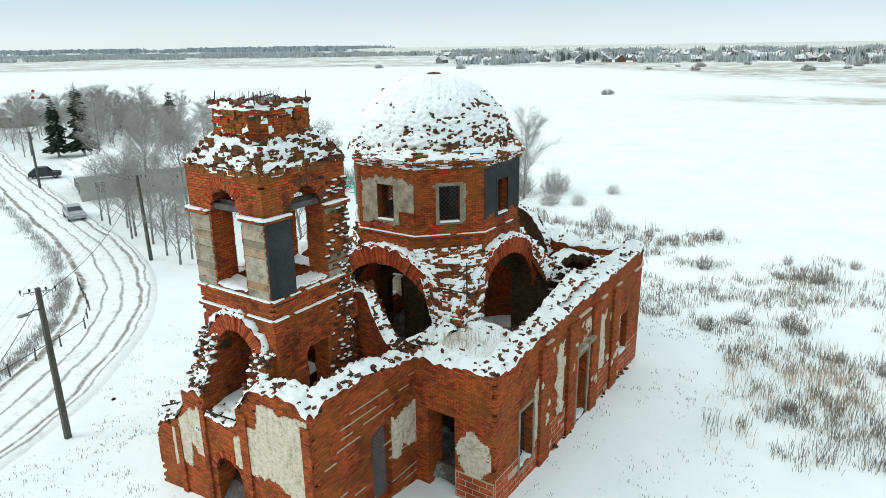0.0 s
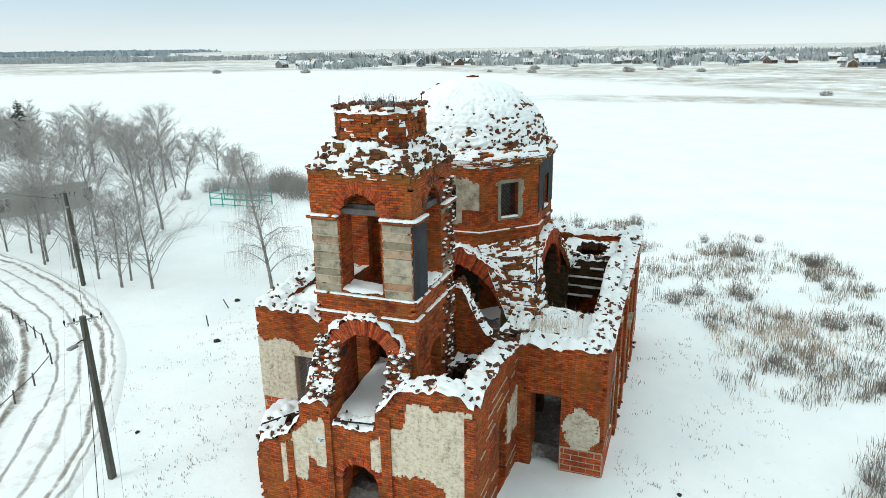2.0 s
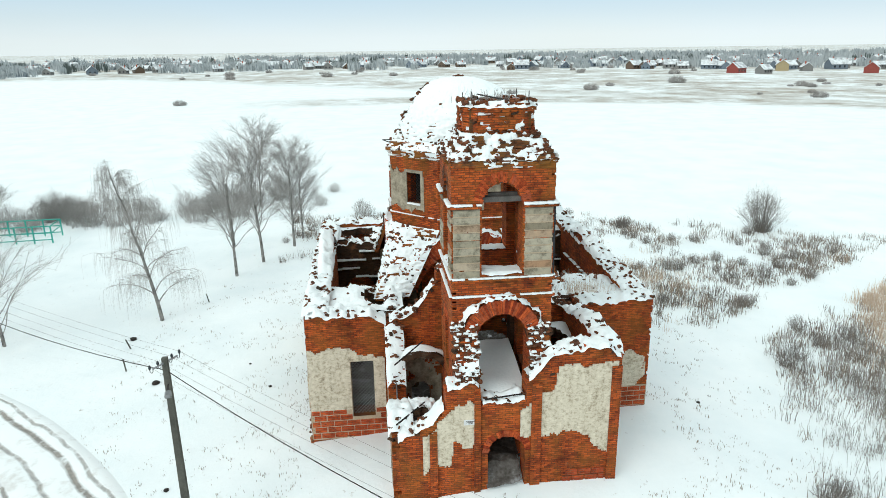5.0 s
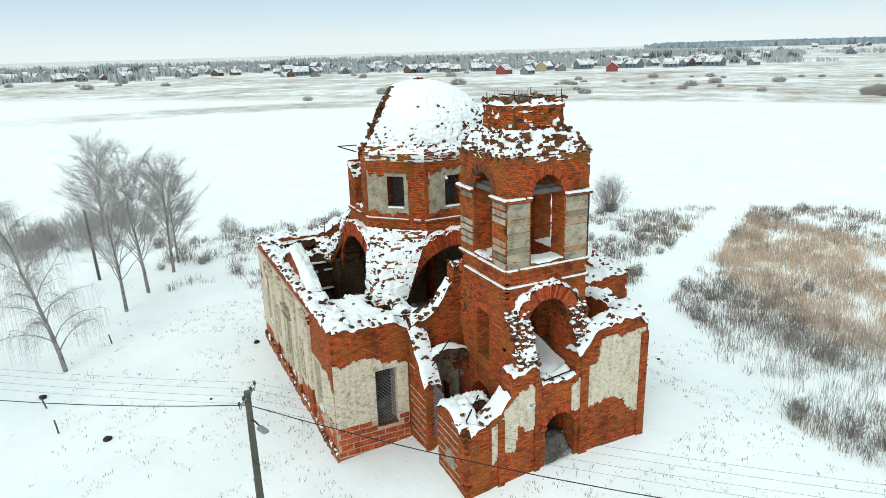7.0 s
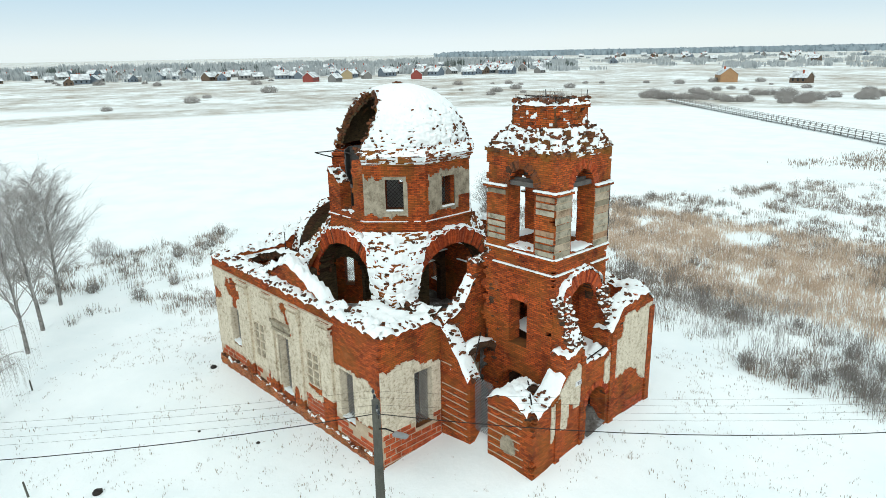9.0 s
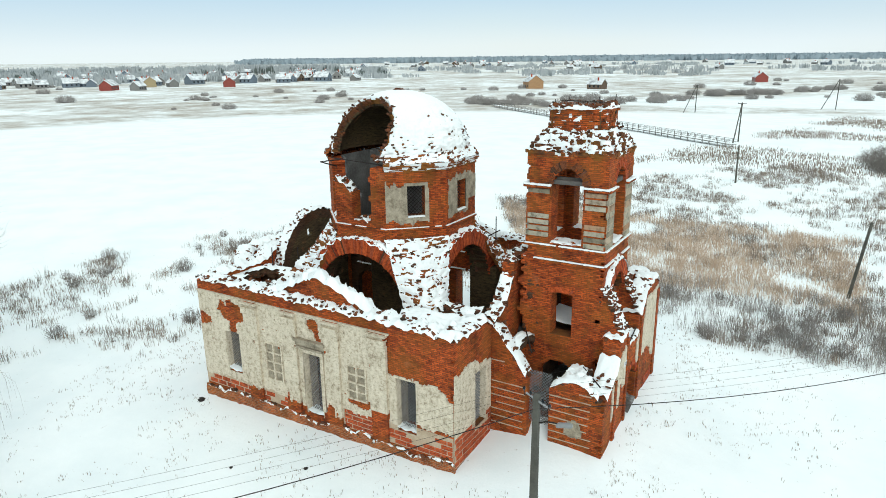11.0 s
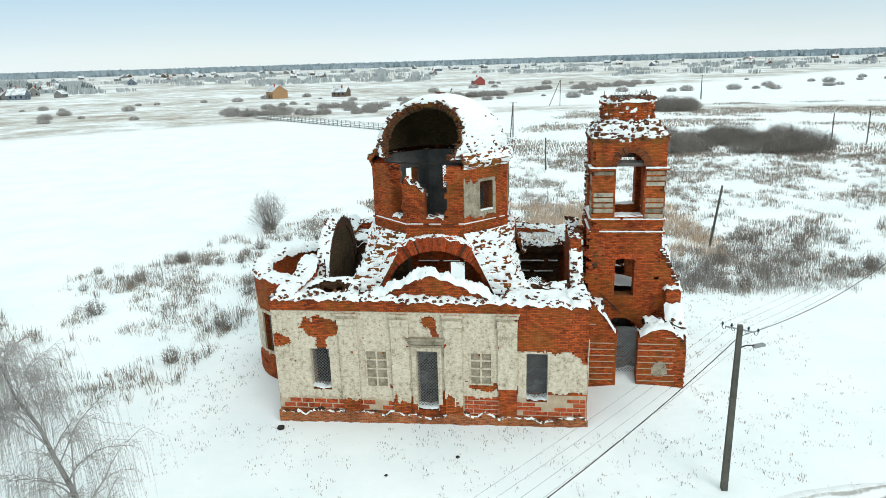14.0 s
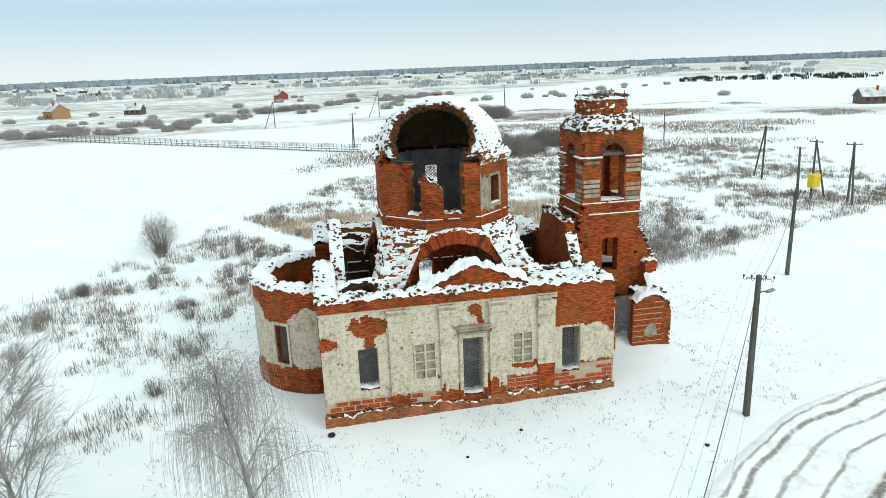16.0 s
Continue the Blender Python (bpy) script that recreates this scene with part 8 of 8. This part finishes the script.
def woods(name, cnt, a0, a1, d0, d1, h, wd, mat, label, seed, rule=None):
    """Far belts of bare trees: upright tufts of thin branches."""
    rng = random.Random(seed)
    V, F = [], []
    for _ in range(cnt):
        a, d = radians(rng.uniform(a0, a1)), rng.uniform(d0, d1)
        x, y = d * math.cos(a), d * math.sin(a)
        if rule and not rule(x, y, d):
            continue
        z = gz(x, y)
        hh = h * rng.uniform(0.6, 1.2)
        for _ in range(18):
            bx, by = x + rng.gauss(0, wd), y + rng.gauss(0, wd)
            w = rng.uniform(0.12, 0.4) * wd
            t = rng.uniform(0, math.pi)
            cx, cy = w * math.cos(t), w * math.sin(t)
            top = hh * rng.uniform(0.65, 1.1)
            k = len(V)
            V += [(bx - cx * 0.3, by - cy * 0.3, z - 0.2), (bx + cx * 0.3, by + cy * 0.3, z - 0.2), (bx + cx, by + cy, z + top * rng.uniform(0.4, 0.8)), (bx + cx * 0.5, by + cy * 0.5, z + top), (bx - cx * 0.35, by - cy * 0.35, z + top * rng.uniform(0.8, 1.1)), (bx - cx, by - cy, z + top * rng.uniform(0.4, 0.8))]
            F.append((k, k + 1, k + 2, k + 3, k + 4, k + 5))
    return tagged(part(name, V, F, mat), label, "woods", kind="stuff")


# bare far trees, their colour paled and blued for haze
FARWOOD = spotted("hazed_bare_woods", [(0.3, (0.30, 0.335, 0.345)), (0.7, (0.46, 0.49, 0.50))], 0.03, 0.4, 0.95)
FARPINE = spotted("far_pines", [(0.3, (0.075, 0.095, 0.09)), (0.7, (0.14, 0.165, 0.155))], 0.05, 0.5, 0.95)
# forest on the horizon: the haze before it is put into this pale blue-grey
FARHAZED = spotted("far_hazed_forest", [(0.3, (0.26, 0.325, 0.365)), (0.7, (0.34, 0.405, 0.445))], 0.01, 0.2, 0.95)
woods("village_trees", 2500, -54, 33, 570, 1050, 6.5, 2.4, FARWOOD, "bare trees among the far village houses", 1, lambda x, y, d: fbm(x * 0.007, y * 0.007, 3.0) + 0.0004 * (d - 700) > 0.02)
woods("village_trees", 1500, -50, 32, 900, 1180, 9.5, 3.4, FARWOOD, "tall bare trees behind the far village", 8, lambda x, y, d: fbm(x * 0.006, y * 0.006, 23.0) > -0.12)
woods("village_pines", 420, -54, 33, 680, 1050, 9.0, 1.8, FARPINE, "dark pines in rows behind the far village", 6, lambda x, y, d: fbm(x * 0.006, y * 0.006, 13.0) > 0.15)
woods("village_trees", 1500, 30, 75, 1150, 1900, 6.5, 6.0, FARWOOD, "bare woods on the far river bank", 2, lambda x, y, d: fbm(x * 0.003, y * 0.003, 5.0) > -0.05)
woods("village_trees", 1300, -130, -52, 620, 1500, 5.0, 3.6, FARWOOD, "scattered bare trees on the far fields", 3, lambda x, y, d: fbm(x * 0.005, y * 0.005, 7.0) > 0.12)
woods("forest_belt", 11000, -140, 100, 2300, 4600, 16, 24, FARHAZED, "forest belt on the horizon, haze in its pale blue-grey colour", 4, lambda x, y, d: (math.atan2(y, x) < -0.75 or math.atan2(y, x) > 0.65) and fbm(math.atan2(y, x) * 4, d * 0.0011, 8.0) > (-0.45 if y < -600 else 0.1))
woods("pine_row", 110, -135, -120, 520, 640, 2.6, 1.6, NEEDLE, "row of young pines", 5, lambda x, y, d: nz(d * 0.02, 3.0) > -0.2)

# ---- parked cars ----
def car(x, y, rz, paint, label, tall=0.0):
    t = thing("car", label, "car", "parked cars", at=(x, y, gz(x, y) + 0.02), rz=rz)
    prof = [(-2.1, 0.35), (-2.15, 0.75), (-1.95, 0.95), (-1.0, 1.02), (-0.35, 1.45 + tall), (1.0, 1.5 + tall), (1.75, 1.05 + tall * 0.6), (2.1, 0.95), (2.15, 0.4)]
    L = Lists()
    n = len(prof)
    for s, w in ((-1, 0.86), (1, 0.86)):
        for px, pz in prof:
            L.v.append(Vector((px, s * (w - 0.16 * max(0, pz - 0.95)), pz)))
    L.f = [tuple(range(n - 1, -1, -1)), tuple(range(n, 2 * n))] + [(k, (k + 1) % n, (k + 1) % n + n, k + n) for k in range(n)]
    body = L.part("body", paint, t)
    for s in (-1, 1):
        L = Lists()
        L.add([Vector((-0.75, s * 0.862, 1.05)), Vector((1.45, s * 0.862, 1.08)), Vector((0.95, s * 0.80, 1.40 + tall)), Vector((-0.30, s * 0.80, 1.38 + tall))], [(0, 1, 2, 3)])
        L.part("side_window", GLASS, body)
    L = Lists()
    L.add([Vector((-0.97, -0.7, 1.06)), Vector((-0.97, 0.7, 1.06)), Vector((-0.42, 0.64, 1.42 + tall)), Vector((-0.42, -0.64, 1.42 + tall))], [(0, 1, 2, 3)])
    L.part("windscreen", GLASS, body)
    for px in (-1.35, 1.35):
        for s in (-1, 1):
            L = Lists()
            L.tube([(px, s * 0.70, 0.32), (px, s * 0.88, 0.32)], [0.32, 0.32], 16)
            w = L.part("wheel", IRON, t)
            L = Lists()
            L.tube([(px, s * 0.875, 0.32), (px, s * 0.895, 0.32)], [0.19, 0.17], 12)
            L.part("rim", LATTICE, w)
    for s in (-1, 1):
        L = Lists()
        L.bevel_box((-2.12, s * 0.62, 0.75), (0.05, 0.16, 0.07), 0.02)
        L.part("headlight", FRAME, t)
    L = Lists()
    L.box((-2.17, 0, 0.5), (0.01, 0.26, 0.055))
    L.part("number_plate", FRAME, t)
    return t


car(18.3, 57.2, 72, plain("silver_paint", (0.42, 0.44, 0.46), 0.35, 0.5), "silver hatchback parked on the snowy road")
car(28.9, 85.5, 150, plain("dark_paint", (0.05, 0.055, 0.06), 0.35, 0.3), "dark off-road car parked beside the house", 0.25)

# ---- single blocks of the walls ----
for nm, me, par, mt in LATER:
    ob = new(nm, me)
    ob.parent = par
    ob.matrix_basis = mt
